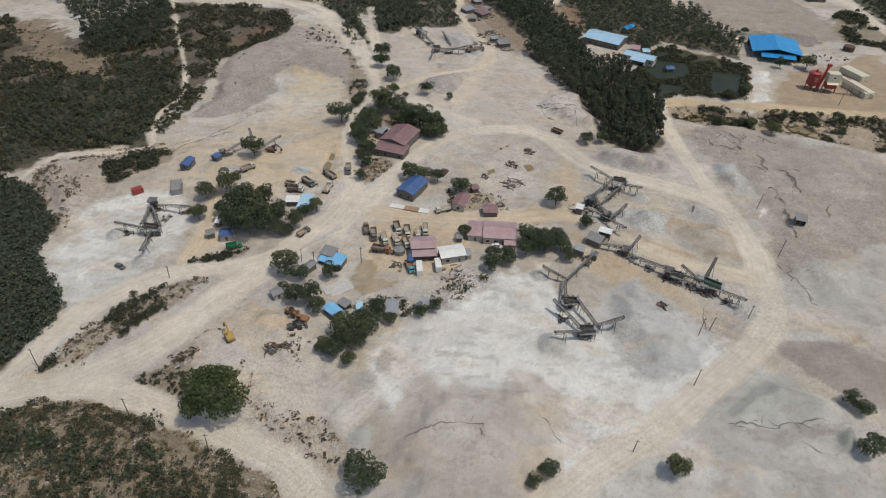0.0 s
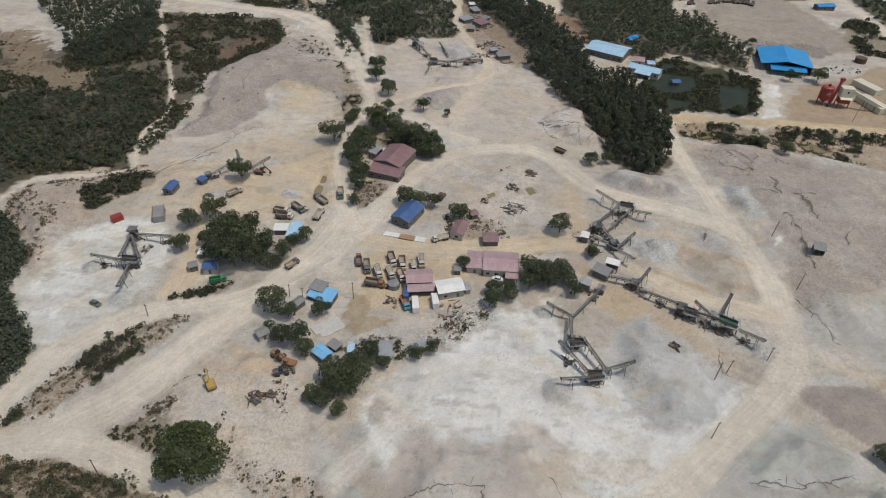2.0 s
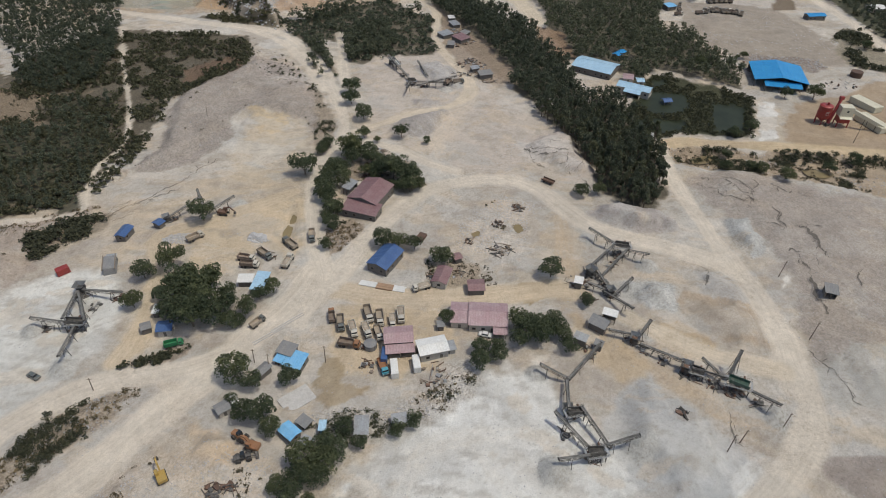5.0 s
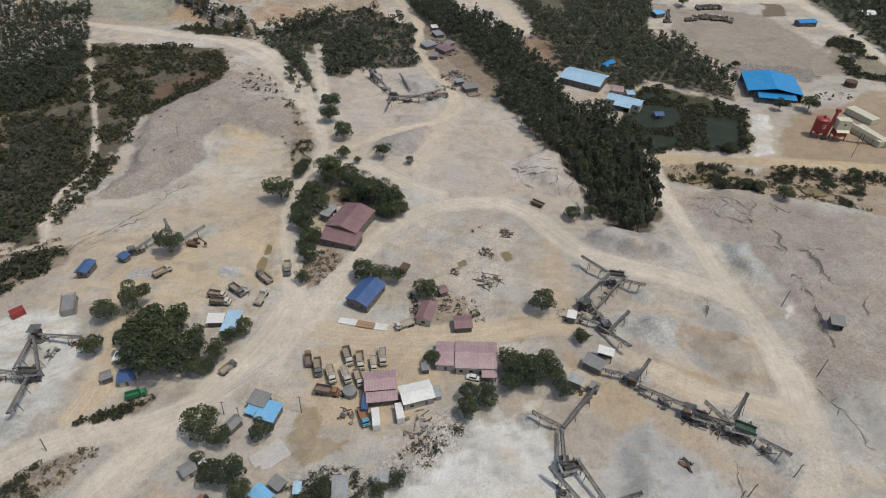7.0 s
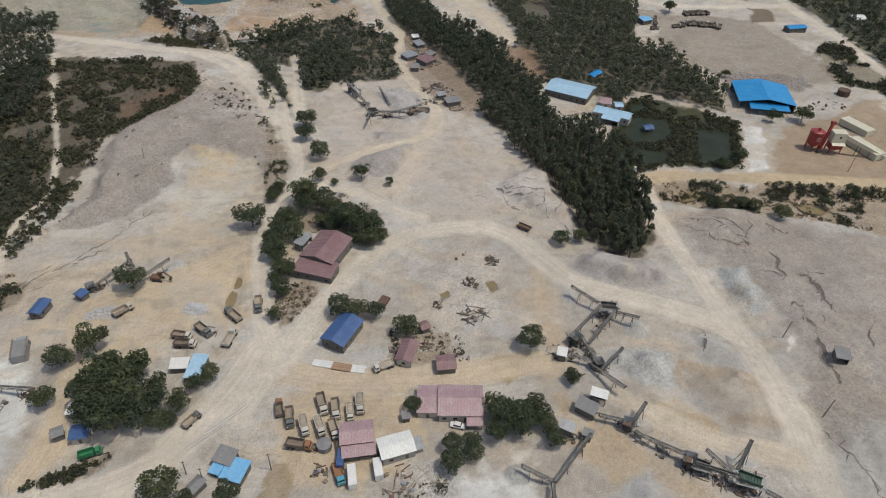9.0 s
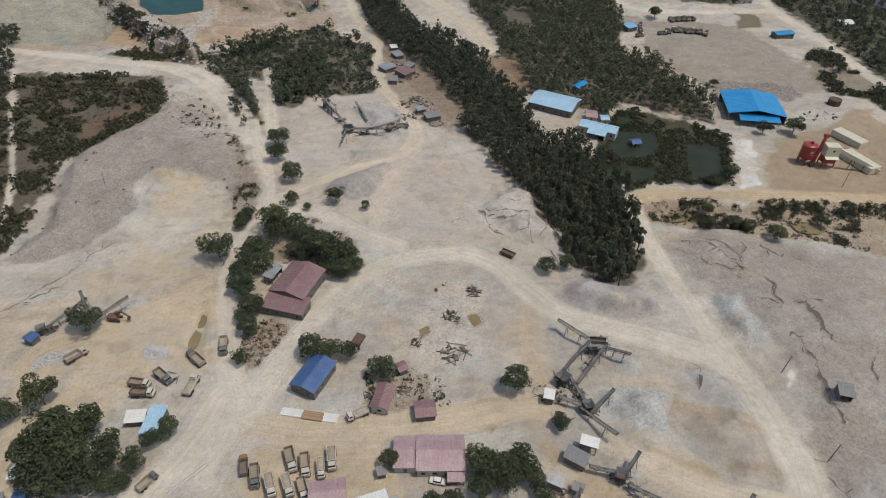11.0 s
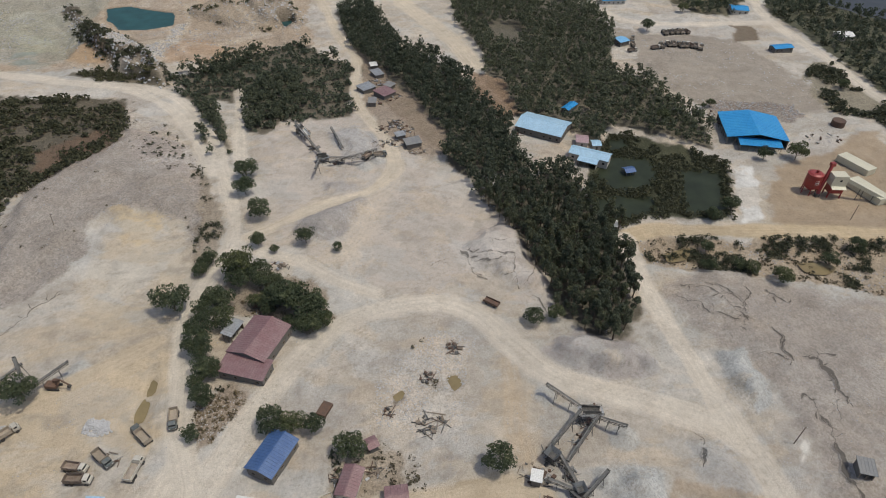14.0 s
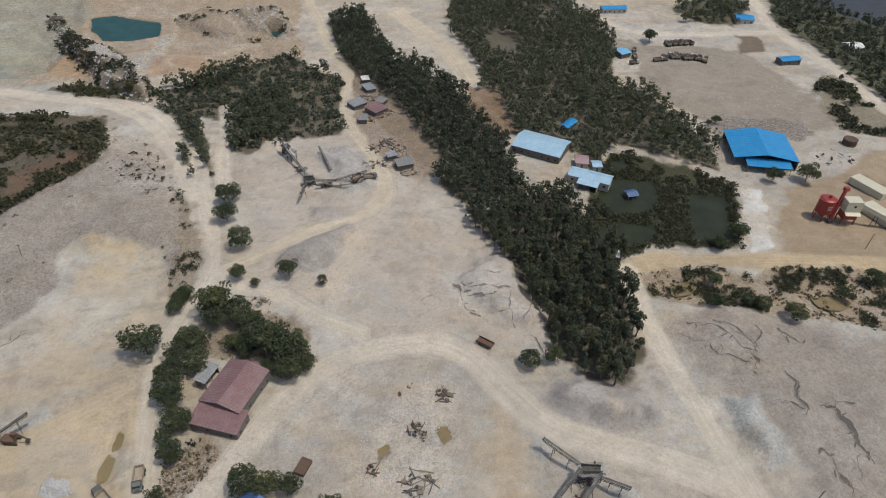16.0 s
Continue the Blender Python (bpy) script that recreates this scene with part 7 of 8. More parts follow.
for i, (x, y, r, n) in enumerate(((34.0, 393.0, 6, 26), (22.0, 386.0, 5, 20), (30.0, 404.0, 5, 20), (27.0, 452.0, 6, 18), (28.4, 405.3, 4, 24), (23.4, 400.5, 4, 22), (33.7, 399.0, 4, 24), (28.9, 387.0, 4, 24), (38.0, 379.0, 4, 18), (24.0, 430.0, 4, 20), (30.0, 436.0, 4, 20), (20.0, 455.0, 4, 16), (-20.0, 287.0, 3.5, 22), (-23.5, 281.0, 3.0, 18), (76.0, 425.0, 7, 26), (82.0, 405.0, 6, 24), (70.0, 440.0, 6, 20), (88.0, 392.0, 5, 16), (-19.0, 300.0, 4, 22), (-17.0, 284.0, 4, 26),
                                  (-22.0, 274.0, 3, 20), (-18.5, 181.0, 1.8, 12), (3.0, 168.5, 5.0, 30), (-17.0, 172.5, 3.0, 18), (55.0, 210.0, 4.0, 20), (57.0, 201.0, 3.0, 16), (-56.5, 226.0, 3.0, 10), (236.0, 372.0, 8, 20), (190.0, 398.0, 8, 20), (4.0, 214.0, 2.5, 16), (13.0, 214.5, 2.5, 14))):
    scrap("scrap_heap", "heap of rusty scrap and old timber", x, y, r, n, 20 + i, (M_RUST, M_STEEL, M_WOOD, M_ZINC), 3.0)


# ---- crushing plants ----
def conveyor(x0, y0, z0, x1, y1, z1, w=0.8, label="long inclined belt conveyor of dusty steel"):
    g = height_at(x0, y0)
    root = tagged(empty("conveyor", x0, y0, g), label, "conveyor")
    a, b = Vector((0, 0, z0 - g)), Vector((x1 - x0, y1 - y0, z1 - g))
    d = (b - a).normalized()
    side = d.cross(Vector((0, 0, 1))).normalized()
    up = side.cross(d)
    n = max(3, int((b - a).length / 1.6))
    for s in (-1, 1):
        bm = bmesh.new()
        o = side * s * w * 0.55
        beam(bm, a + o, b + o, 0.12)
        beam(bm, a + o - up * 0.6, b + o - up * 0.6, 0.1)
        for i in range(n):
            p, q = a.lerp(b, i / n), a.lerp(b, (i + 1) / n)
            beam(bm, p + o - up * (0.6 if i % 2 else 0), q + o - up * (0 if i % 2 else 0.6), 0.07)
        hang(part("side_frame", bm, M_STEEL), root, Matrix())
    bm = bmesh.new()
    m, ln = between(a + up * 0.1, b + up * 0.1)
    dd = (b - a) * 0.5
    c = (a + b) / 2 + up * 0.12
    vs = []
    for k in (-1, 1):
        for sx, h in ((-0.5, 0.14), (-0.2, 0.0), (0.2, 0.0), (0.5, 0.14)):
            vs.append(bm.verts.new(c + dd * k + side * sx * w + up * h))
    for i in range(3):
        bm.faces.new((vs[i], vs[i + 1], vs[i + 5], vs[i + 4]))
    bmesh.ops.solidify(bm, geom=bm.faces[:], thickness=0.05)
    hang(part("belt", bm, M_BELT), root, Matrix())
    for p in (a, b):
        hang(part("drum", mesh(tube, p - side * w * 0.6, p + side * w * 0.6, 0.24, n=10), M_STEEL), root, Matrix())
    for k in (0.3, 0.72):
        p = a.lerp(b, k) - up * 0.6
        gz = height_at(x0 + p.x, y0 + p.y) - g - 0.2
        if p.z - gz > 0.7:
            for s in (-1, 1):
                hang(part("support_leg", mesh(beam, p + side * s * 0.5, Vector((p.x, p.y, gz)) + side * s * (0.6 + 0.12 * (p.z - gz)), 0.13), M_STEEL), root, Matrix())
            hang(part("cross_brace", mesh(beam, p + side * 0.5 - Vector((0, 0, (p.z - gz) * 0.1)), Vector((p.x, p.y, gz + (p.z - gz) * 0.35)) - side * (0.6 + 0.08 * (p.z - gz)), 0.08), M_STEEL), root, Matrix())
    return root


for q in ((64.0, 234.4, 5.5, 72.2, 226.6, 4), (71.4, 224.9, 5, 60.0, 215.5, 1.5), (76.5, 223.2, 5, 64.6, 211.8, 1.5), (76.5, 222.5, 4, 82.1, 217.8, 6), (62.7, 213.1, 3, 65.4, 204.9, 1.5), (57.6, 206.1, 3.5, 65.6, 202.4, 2),
          (65.9, 201.1, 1.5, 72.9, 205.4, 6), (62.9, 203.0, 2, 69.7, 191.4, 5), (60.3, 183.9, 3, 66.3, 181.3, 3.5), (68.6, 180.7, 2, 73.5, 185.0, 6), (68.9, 178.0, 2.5, 79.6, 169.5, 4)):
    conveyor(*q)
for q in ((81.3, 166.8, 4, 91.8, 162.0, 4), (96.5, 158.6, 3, 101.2, 151.8, 5.5), (92.3, 165.0, 2, 95.8, 169.1, 9), (85.2, 169.8, 5, 90.9, 164.4, 2), (35.5, 168.3, 5, 43.3, 165.4, 2), (43.1, 164.3, 2.5, 41.3, 152.1, 4.5),
          (43.9, 165.2, 1.5, 55.7, 176.6, 5), (37.2, 151.3, 5, 45.5, 140.8, 2), (45.0, 153.0, 4.5, 50.8, 140.9, 2.5), (49.0, 139.5, 2.5, 35.5, 136.0, 5.5), (48.6, 141.5, 2.5, 58.4, 142.6, 6)):
    conveyor(*q)
for q in ((-113.5, 190.0, 2.5, -124.7, 189.7, 5.5), (-111.4, 189.0, 2.5, -109.1, 173.8, 5), (-117.9, 206.3, 2, -115.2, 190.1, 4.5), (-117.9, 206.3, 2, -107.8, 189.2, 4.5), (-117.4, 206.3, 2, -101.0, 202.7, 4), (-100.3, 248.4, 1.5, -89.4, 258.0, 5),
          (-85.9, 250.9, 2, -75.6, 256.6, 6), (-86.8, 251.8, 5, -89.7, 257.1, 9), (-19.5, 401.1, 6, -6.4, 376.4, 2), (-5.0, 373.6, 2, 12.6, 367.9, 4), (-8.0, 359.0, 5, -6.2, 374.3, 2.5), (-2.4, 368.9, 2, 19.0, 372.6, 5.5), (-2.3, 399.6, 3, 3.2, 381.9, 1.5)):
    conveyor(*q)


def screen_unit(label, x, y, z, rz, ln, wd, paint=M_STEEL):
    """Vibrating screen on a braced stand with a railed walkway."""
    g = height_at(x, y)
    root = tagged(empty("screen", x, y, g, rz), label, "screen")
    z -= g
    for i in (-1, 1):
        for j in (-1, 1):
            hang(part("support_leg", mesh(beam, (i * ln * 0.45, j * wd * 0.45, -0.4), (i * ln * 0.45, j * wd * 0.45, z), 0.2), M_STEEL), root, Matrix())
        hang(part("cross_brace", mesh(beam, (i * ln * 0.45, -wd * 0.45, 0.3), (i * ln * 0.45, wd * 0.45, z - 0.3), 0.1), M_STEEL), root, Matrix())
    for j in (-1, 1):
        hang(part("cross_brace", mesh(beam, (-ln * 0.45, j * wd * 0.45, 0.3), (ln * 0.45, j * wd * 0.45, z - 0.3), 0.1), M_STEEL), root, Matrix())
    tilt = pose(0, 0, z + 0.5, 0, 9, 0)
    deck = hang(part("screen_deck", mesh(box, (0, 0, -0.15), (ln * 0.84, wd * 0.7, 0.08), tilt), paint), root, Matrix())
    for j in (-1, 1):
        part("side_plate", mesh(box, (0, j * wd * 0.36, 0.3), (ln * 0.86, 0.12, 1.2), tilt), paint, deck)
    for k in range(8):
        part("cross_bar", mesh(box, ((k - 3.5) * ln * 0.11, 0, 0.1), (0.1, wd * 0.7, 0.12), tilt), paint, deck)
    bm = bmesh.new()
    for j in (-1, 1):
        box(bm, (0, j * wd * 0.54, z), (ln * 1.05, 0.6, 0.07))
    for i in (-1, 1):
        box(bm, (i * ln * 0.54, 0, z), (0.6, wd * 1.1, 0.07))
    hang(part("walkway", bm, M_ZINC), root, Matrix())
    bm = bmesh.new()
    for j in (-1, 1):
        beam(bm, (-ln * 0.55, j * wd * 0.6, z + 1.0), (ln * 0.55, j * wd * 0.6, z + 1.0), 0.06)
        beam(bm, (-ln * 0.55, j * wd * 0.6, z + 0.5), (ln * 0.55, j * wd * 0.6, z + 0.5), 0.05)
        for k in range(6):
            beam(bm, ((k / 5 - 0.5) * ln * 1.1, j * wd * 0.6, z), ((k / 5 - 0.5) * ln * 1.1, j * wd * 0.6, z + 1.0), 0.06)
    hang(part("handrail", bm, M_STEEL), root, Matrix())
    hang(part("motor", mesh(tube, (ln * 0.2, wd * 0.4, z + 0.9), (ln * 0.2, wd * 0.75, z + 0.9), 0.3, n=10), M_RUST), root, Matrix())
    return root


screen_unit("dusty steel vibrating screen on a tall stand", 74.2, 224.4, 4.6, -4, 6.0, 2.6)
screen_unit("green vibrating screen on a steel stand", 93.4, 161.2, 3.4, -22, 6.8, 3.4, M_DKGREEN)
screen_unit("dusty steel screen beside the cone crusher", 43.2, 152.0, 3.4, 10, 5.4, 2.4)
screen_unit("pale dusty screen with conveyors round it", 46.6, 139.5, 2.8, 8, 5.4, 3.0)
screen_unit("dusty screen at the western crusher", -111.6, 189.8, 3.0, 5, 6.4, 2.6)
screen_unit("far dusty screen with white cabin", -14.6, 393.9, 3.6, -60, 5.0, 3.0, M_WHITE)
screen_unit("dark steel screen at the northern crusher", -5.6, 372.9, 2.4, 20, 5.0, 2.6)
screen_unit("low dark steel screen among conveyors", 83.0, 166.4, 2.8, -22, 4.2, 2.4)


def crusher(label, x, y, rz, s=1.0, paint=M_STEEL):
    root = tagged(empty("crusher", x, y, height_at(x, y), rz), label, "crusher")
    bm = bmesh.new()
    box(bm, (0, 0, 1.3 * s), (2.2 * s, 1.7 * s, 1.7 * s), taper=0.85)
    soften(bm, 0.08)
    hang(part("body", bm, paint), root, Matrix())
    bm = bmesh.new()
    for i, (dx, dy) in enumerate(((1, 0), (-1, 0), (0, 1), (0, -1))):
        lo, hi = 0.7 * s, 1.5 * s
        z0, z1 = 2.1 * s, 3.2 * s
        p = [Vector((dx * lo + (-dy) * lo, dy * lo + dx * lo, z0)), Vector((dx * lo + dy * lo, dy * lo - dx * lo, z0)), Vector((dx * hi + dy * hi, dy * hi - dx * hi, z1)), Vector((dx * hi - dy * hi, dy * hi + dx * hi, z1))]
        bm.faces.new([bm.verts.new(v) for v in p])
    bmesh.ops.solidify(bm, geom=bm.faces[:], thickness=0.08)
    hang(part("hopper", bm, M_ZINC), root, Matrix())
    for j in (-1, 1):
        hang(part("flywheel", mesh(tube, (0.3 * s, j * 0.95 * s, 1.5 * s), (0.3 * s, j * 1.2 * s, 1.5 * s), 0.75 * s, n=16), M_STEEL), root, Matrix())
    for i in (-1, 1):
        for j in (-1, 1):
            hang(part("support_leg", mesh(beam, (i * 0.9 * s, j * 0.7 * s, -0.5), (i * 0.9 * s, j * 0.7 * s, 0.6 * s), 0.25), M_STEEL), root, Matrix())
    for k in range(6):
        a = random.Random(int(x + k)).uniform(0, 6.28)
        hang(part("brace", mesh(beam, (math.cos(a) * 1.6 * s, math.sin(a) * 1.6 * s, 0), (math.cos(a) * 1.2 * s, math.sin(a) * 1.2 * s, 2.4 * s), 0.1), M_STEEL), root, Matrix())
    return root


for words, x, y, rz, s, p in (("jaw crusher with a steel feed hopper", 60.6, 213.2, 40, 1.2, M_STEEL), ("small crusher between two belt conveyors", 65.4, 203.0, 10, 1.0, M_STEEL), ("jaw crusher at the head of a conveyor", 67.8, 180.6, -25, 1.1, M_RUST),
                              ("cone crusher by a long conveyor", 80.4, 168.4, -25, 1.2, M_RUST), ("round cone crusher on white dust", 41.6, 154.0, 0, 1.0, M_CREAM), ("crusher below the loading ramp", -117.4, 207.2, 0, 1.2, M_STEEL), ("feed hopper beside a blue hut", -101.0, 248.0, 30, 1.0, M_STEEL),
                              ("crusher under the northern conveyors", -17.5, 399.0, 30, 1.3, M_STEEL)):
    crusher(words, x, y, rz, s, p)
house("housing", "pale roofed crusher housing of dark sheets", (55.0, 207.4, -20, 3.2, 3.6), 3.0, 0.3, "shed", M_WHITE, M_DARKWALL, category="housing", glazed=False)
house("housing", "dark sloping sheet housing over the feeder", (57.4, 186.6, -38, 6.2, 3.8), 2.6, 1.2, "shed", M_GREYROOF, M_DARKWALL, category="housing", glazed=False)
house("housing", "light grey roof over the crusher feeder", (61.9, 190.2, -25, 5.0, 3.2), 3.8, 0.3, "shed", M_WHITE, M_DARKWALL, category="housing", open_sides="swe", glazed=False)
house("housing", "grey sheet roof over an old feeder", (50.4, 180.4, -32, 4.4, 3.0), 2.8, 0.5, "shed", M_ZINC, M_DARKWALL, category="housing", glazed=False)
house("housing", "dark sheet roof above a small crusher", (55.8, 178.4, -30, 3.0, 2.6), 2.6, 0.4, "shed", M_GREYROOF, M_DARKWALL, category="housing", glazed=False)

for i, (x, y, r, n) in enumerate(((61, 214, 3.2, 26), (58.5, 208, 2.5, 16), (66, 203, 2.2, 18), (67.5, 181, 2.4, 20), (80.5, 167.5, 2.6, 24), (88, 163.5, 2.4, 16), (53.0, 177.0, 2.6, 18), (42.5, 153.5, 2.2, 16), (-117, 206, 2.4, 18), (-112, 190, 2.4, 16), (-6, 374, 3.0, 20), (-104, 203.6, 2.0, 12), (-99.5, 249, 2.4, 16), (73.5, 224, 2.6, 20), (69, 219, 2.0, 14), (64.5, 208.5, 2.2, 16), (70, 177.5, 2.2, 14), (75, 173, 2.2, 14), (84.5, 165, 2.4, 18), (93, 161, 3.0, 22), (98, 156, 2.0, 12), (59, 187, 2.4, 16), (46.5, 140, 2.6, 20), (40, 147, 2.0, 12), (-121, 190, 1.8, 10), (-110, 200, 2.2, 14), (-10, 384, 3.0, 16), (2, 371, 2.6, 14))):
    scrap("machine_parts", "steel beams, drums and parts round a crusher", x, y, r, n, 70 + i, (M_STEEL, M_STEEL, M_RUST, M_BELT), 3.2)

ramp = tagged(empty("loading_ramp", -112.6, 220.0, height_at(-112.6, 220.0), 18), "dark stone loading ramp above the crusher", "ramp")
bm = bmesh.new()
box(bm, (0, 0.5, 1.2), (4.6, 9.0, 3.2), taper=0.86)
soften(bm, 0.25)
part("bank", bm, M_GREYROOF, ramp)
for i in (-1, 1):
    part("retaining_beam", mesh(beam, (i * 2.1, -4, 2.6), (i * 2.1, 4.6, 2.8), 0.3), M_WOOD, ramp)

# batching plant with the red silo
plant_x, plant_y = 203.0, 329.0
silo = tagged(empty("silo", plant_x, plant_y, height_at(plant_x, plant_y)), "red cylindrical cement silo on braced legs", "silo")
bm = bmesh.new()
tube(bm, (0, 0, 3.4), (0, 0, 9.4), 3.2, n=28)
tube(bm, (0, 0, 1.2), (0, 0, 3.4), 0.5, 3.2, 28)
tube(bm, (0, 0, 9.4), (0, 0, 9.9), 3.2, 2.3, 28)
part("body", bm, M_REDPAINT, silo)
for z in (3.5, 5.4, 7.4, 9.3):
    part("hoop", mesh(tube, (0, 0, z), (0, 0, z + 0.16), 3.28, n=28), M_REDPAINT, silo)
part("filter_cap", mesh(tube, (0.4, 0, 9.9), (0.4, 0, 11.0), 0.55, n=14), M_REDPAINT, silo)
for i in range(6):
    a = i * math.tau / 6
    c, s = math.cos(a), math.sin(a)
    part("support_leg", mesh(beam, (3.3 * c, 3.3 * s, -0.5), (3.1 * c, 3.1 * s, 4.2), 0.32), M_REDPAINT, silo)
    c2, s2 = math.cos(a + math.tau / 6), math.sin(a + math.tau / 6)
    part("cross_brace", mesh(beam, (3.3 * c, 3.3 * s, 0.4), (3.2 * c2, 3.2 * s2, 3.6), 0.12), M_REDPAINT, silo)
for k in range(3):
    bm = bmesh.new()
    for i in range(6):
        a = -1.9 + 0.09 * i
        box(bm, (3.24 * math.cos(a), 3.24 * math.sin(a), 7.3 - 0.75 * k), (0.08, 0.3, 0.28 if k != 1 else 0.4), None)
    part("lettering_bar", bm, M_WHITE, silo, "faded white lettering")
tower = tagged(empty("mixer_tower", 211.0, 325.5, height_at(211, 325.5), -8), "cream and red concrete mixer tower", "mixer tower")
bm = bmesh.new()
box(bm, (0, 0, 8.2), (6.2, 4.6, 5.0))
soften(bm, 0.08)
top = part("upper_housing", bm, M_CREAM, tower)
part("window", mesh(box, (0.2, -2.32, 8.6), (0.9, 0.06, 0.9)), M_GLASS, top)
bm = bmesh.new()
box(bm, (0, -0.3, 4.0), (5.6, 4.4, 3.0))
soften(bm, 0.08)
part("mixer_housing", bm, M_REDPAINT, tower)
part("canopy", mesh(slab, (-3.0, -3.9, 5.2), (3.0, -3.9, 5.2), (3.0, -2.3, 5.9), (-3.0, -2.3, 5.9)), M_CREAM, tower)
for i in (-2.6, 2.6):
    for j in (-2.1, 1.9):
        part("support_leg", mesh(beam, (i, j, -0.5), (i, j, 2.8), 0.4), M_REDPAINT, tower)
lift = tagged(empty("screw_elevator", 206.8, 327.5, height_at(206.8, 327.5)), "steep red enclosed screw elevator", "elevator")
part("casing", mesh(tube, (-2.2, -2.0, 0.8), (2.4, 2.0, 13.2), 0.75, n=12), M_REDPAINT, lift)
part("head_box", mesh(box, (2.4, 2.0, 13.2), (1.9, 1.6, 1.5)), M_REDPAINT, lift)
part("foot_box", mesh(box, (-2.2, -2.0, 0.5), (1.7, 1.5, 1.9)), M_STEEL, lift)
gal = tagged(empty("conveyor_gallery", 231.0, 316.5, height_at(231, 316.5)), "cream enclosed inclined conveyor gallery", "conveyor")
part("casing", mesh(beam, (0, 0, 1.6), (-17.5, 8.0, 9.0), 1.7, 1.7), M_CREAM, gal)
for k in (0.3, 0.6):
    for s in (-0.8, 0.8):
        part("support_leg", mesh(beam, (-17.5 * k + s, 8.0 * k, 0.9 + 7.4 * k), (-17.5 * k + 1.6 * s, 8.0 * k, -0.5), 0.2), M_STEEL, gal)
drum = tagged(empty("steel_drum", 250.6, 383.2, height_at(250.6, 383.2)), "large rusty upright steel drum", "drum")
bm = bmesh.new()
tube(bm, (0, 0, -0.2), (0, 0, 3.2), 3.2, n=24)
bmesh.ops.delete(bm, geom=[f for f in bm.faces if f.normal.z > 0.5], context="FACES")
bmesh.ops.solidify(bm, geom=bm.faces[:], thickness=0.1)
part("shell", bm, M_RUST, drum)
for z in (0.6, 2.8):
    part("hoop", mesh(tube, (0, 0, z), (0, 0, z + 0.15), 3.26, n=24), M_RUST, drum)
part("fill", mesh(tube, (0, 0, 0), (0, 0, 0.6), 3.1, n=24), M_BED, drum)

tank = tagged(empty("water_tank", -16.3, 180.3, height_at(-16.3, 180.3)), "round grey steel water tank", "tank")
bm = bmesh.new()
tube(bm, (0, 0, 0), (0, 0, 2.0), 2.0, n=24)
tube(bm, (0, 0, 2.0), (0, 0, 2.4), 2.05, 0.4, 24)
part("shell", bm, M_GREYROOF, tank)
for i in range(8):
    a = i * math.tau / 8
    part("rib", mesh(beam, (2.03 * math.cos(a), 2.03 * math.sin(a), 0), (2.03 * math.cos(a), 2.03 * math.sin(a), 2.0), 0.1), M_STEEL, tank)


def utility_pole(x, y, h=7.5, lean=0.0):
    root = tagged(empty("utility_pole", x, y, height_at(x, y)), "thin weathered timber utility pole", "pole", "utility poles")
    part("pole", mesh(tube, (0, 0, -0.5), (lean, 0, h), 0.16, 0.1, 8), M_WOOD, root)
    part("crossarm", mesh(beam, (lean - 0.7, 0, h - 0.5), (lean + 0.7, 0, h - 0.5), 0.12), M_WOOD, root)
    for s in (-0.6, 0.6):
        part("insulator", mesh(tube, (lean + s, 0, h - 0.45), (lean + s, 0, h - 0.22), 0.07, 0.05, 6), M_WHITE, root)


for i, (x, y) in enumerate(((75.7, 120.3), (52.3, 97.3), (128.5, 211.1), (125.1, 180.7), (102.1, 148.3), (-122.9, 124.1), (-96.7, 164.7), (-88.1, 106.8), (-62.2, 95.5), (-51.7, 174.6), (-29.9, 174.8), (-106.2, 330.6), (208.6, 307.8), (83.8, 141.5), (88.3, 144.2), (-46.5, 171.5))):
    utility_pole(x, y, (7.5, 5.5, 7.5, 8.0, 6.0)[i % 5], (0.4, 0.2, 0.6)[i % 3])


def stack(name, label, x, y, rz, n, ln, wd, layers, material):
    """Boards or sheets laid side by side on bearers."""
    root = tagged(empty(name, x, y, height_at(x, y), rz), label, "stack")
    bm = bmesh.new()
    box(bm, (0, 0, 0), (1, 1, 1))
    me = bpy.data.meshes.new("board")
    bm.to_mesh(me)
    bm.free()
    me.materials.append(material)
    rs = random.Random(int(x))
    for k in range(layers):
        for i in range(n):
            o = new("board", me)
            o.parent = root
            o.matrix_basis = pose(rs.uniform(-0.15, 0.15), (i + 0.5) / n * wd - wd / 2, 0.12 + 0.13 * k, 0, 0, rs.uniform(-0.6, 0.6)) @ Matrix.Diagonal((ln, wd / n * 0.93, 0.1, 1))
    for s in (-0.35, 0, 0.35):
        part("bearer", mesh(box, (s * ln, 0, -0.03), (0.2, wd, 0.2)), M_WOOD, root)
    return root


stack("sheet_stack", "pale flat sheets laid out on the ground", -18.7, 209.6, -15, 4, 6.8, 2.6, 2, M_WHITE)
stack("timber_stack", "stack of orange-brown sawn boards", -13.0, 207.9, -15, 9, 6.0, 2.8, 4, M_BOARD)
stack("sheet_stack", "pale flat sheets beside the timber stack", -8.1, 206.9, -13, 4, 4.6, 2.9, 2, M_WHITE)
slab_ob = tagged(part("concrete_pad", mesh(box, (0, 0, 0), (9.5, 6.5, 0.3)), M_CONCRETE), "cracked pale concrete pad in the yard", "concrete pad", kind="structure")
slab_ob.matrix_world = pose(-36.5, 160.5, height_at(-36.5, 160.5) + 0.3, 0, 0, 38)
bed = tagged(empty("flatbed_trailer", 54.8, 273.9, height_at(54.8, 273.9), -40), "rusty flatbed trailer beside the haul road", "trailer")
part("deck", mesh(box, (0, 0, 1.0), (5.6, 2.3, 0.2)), M_RUST, bed)
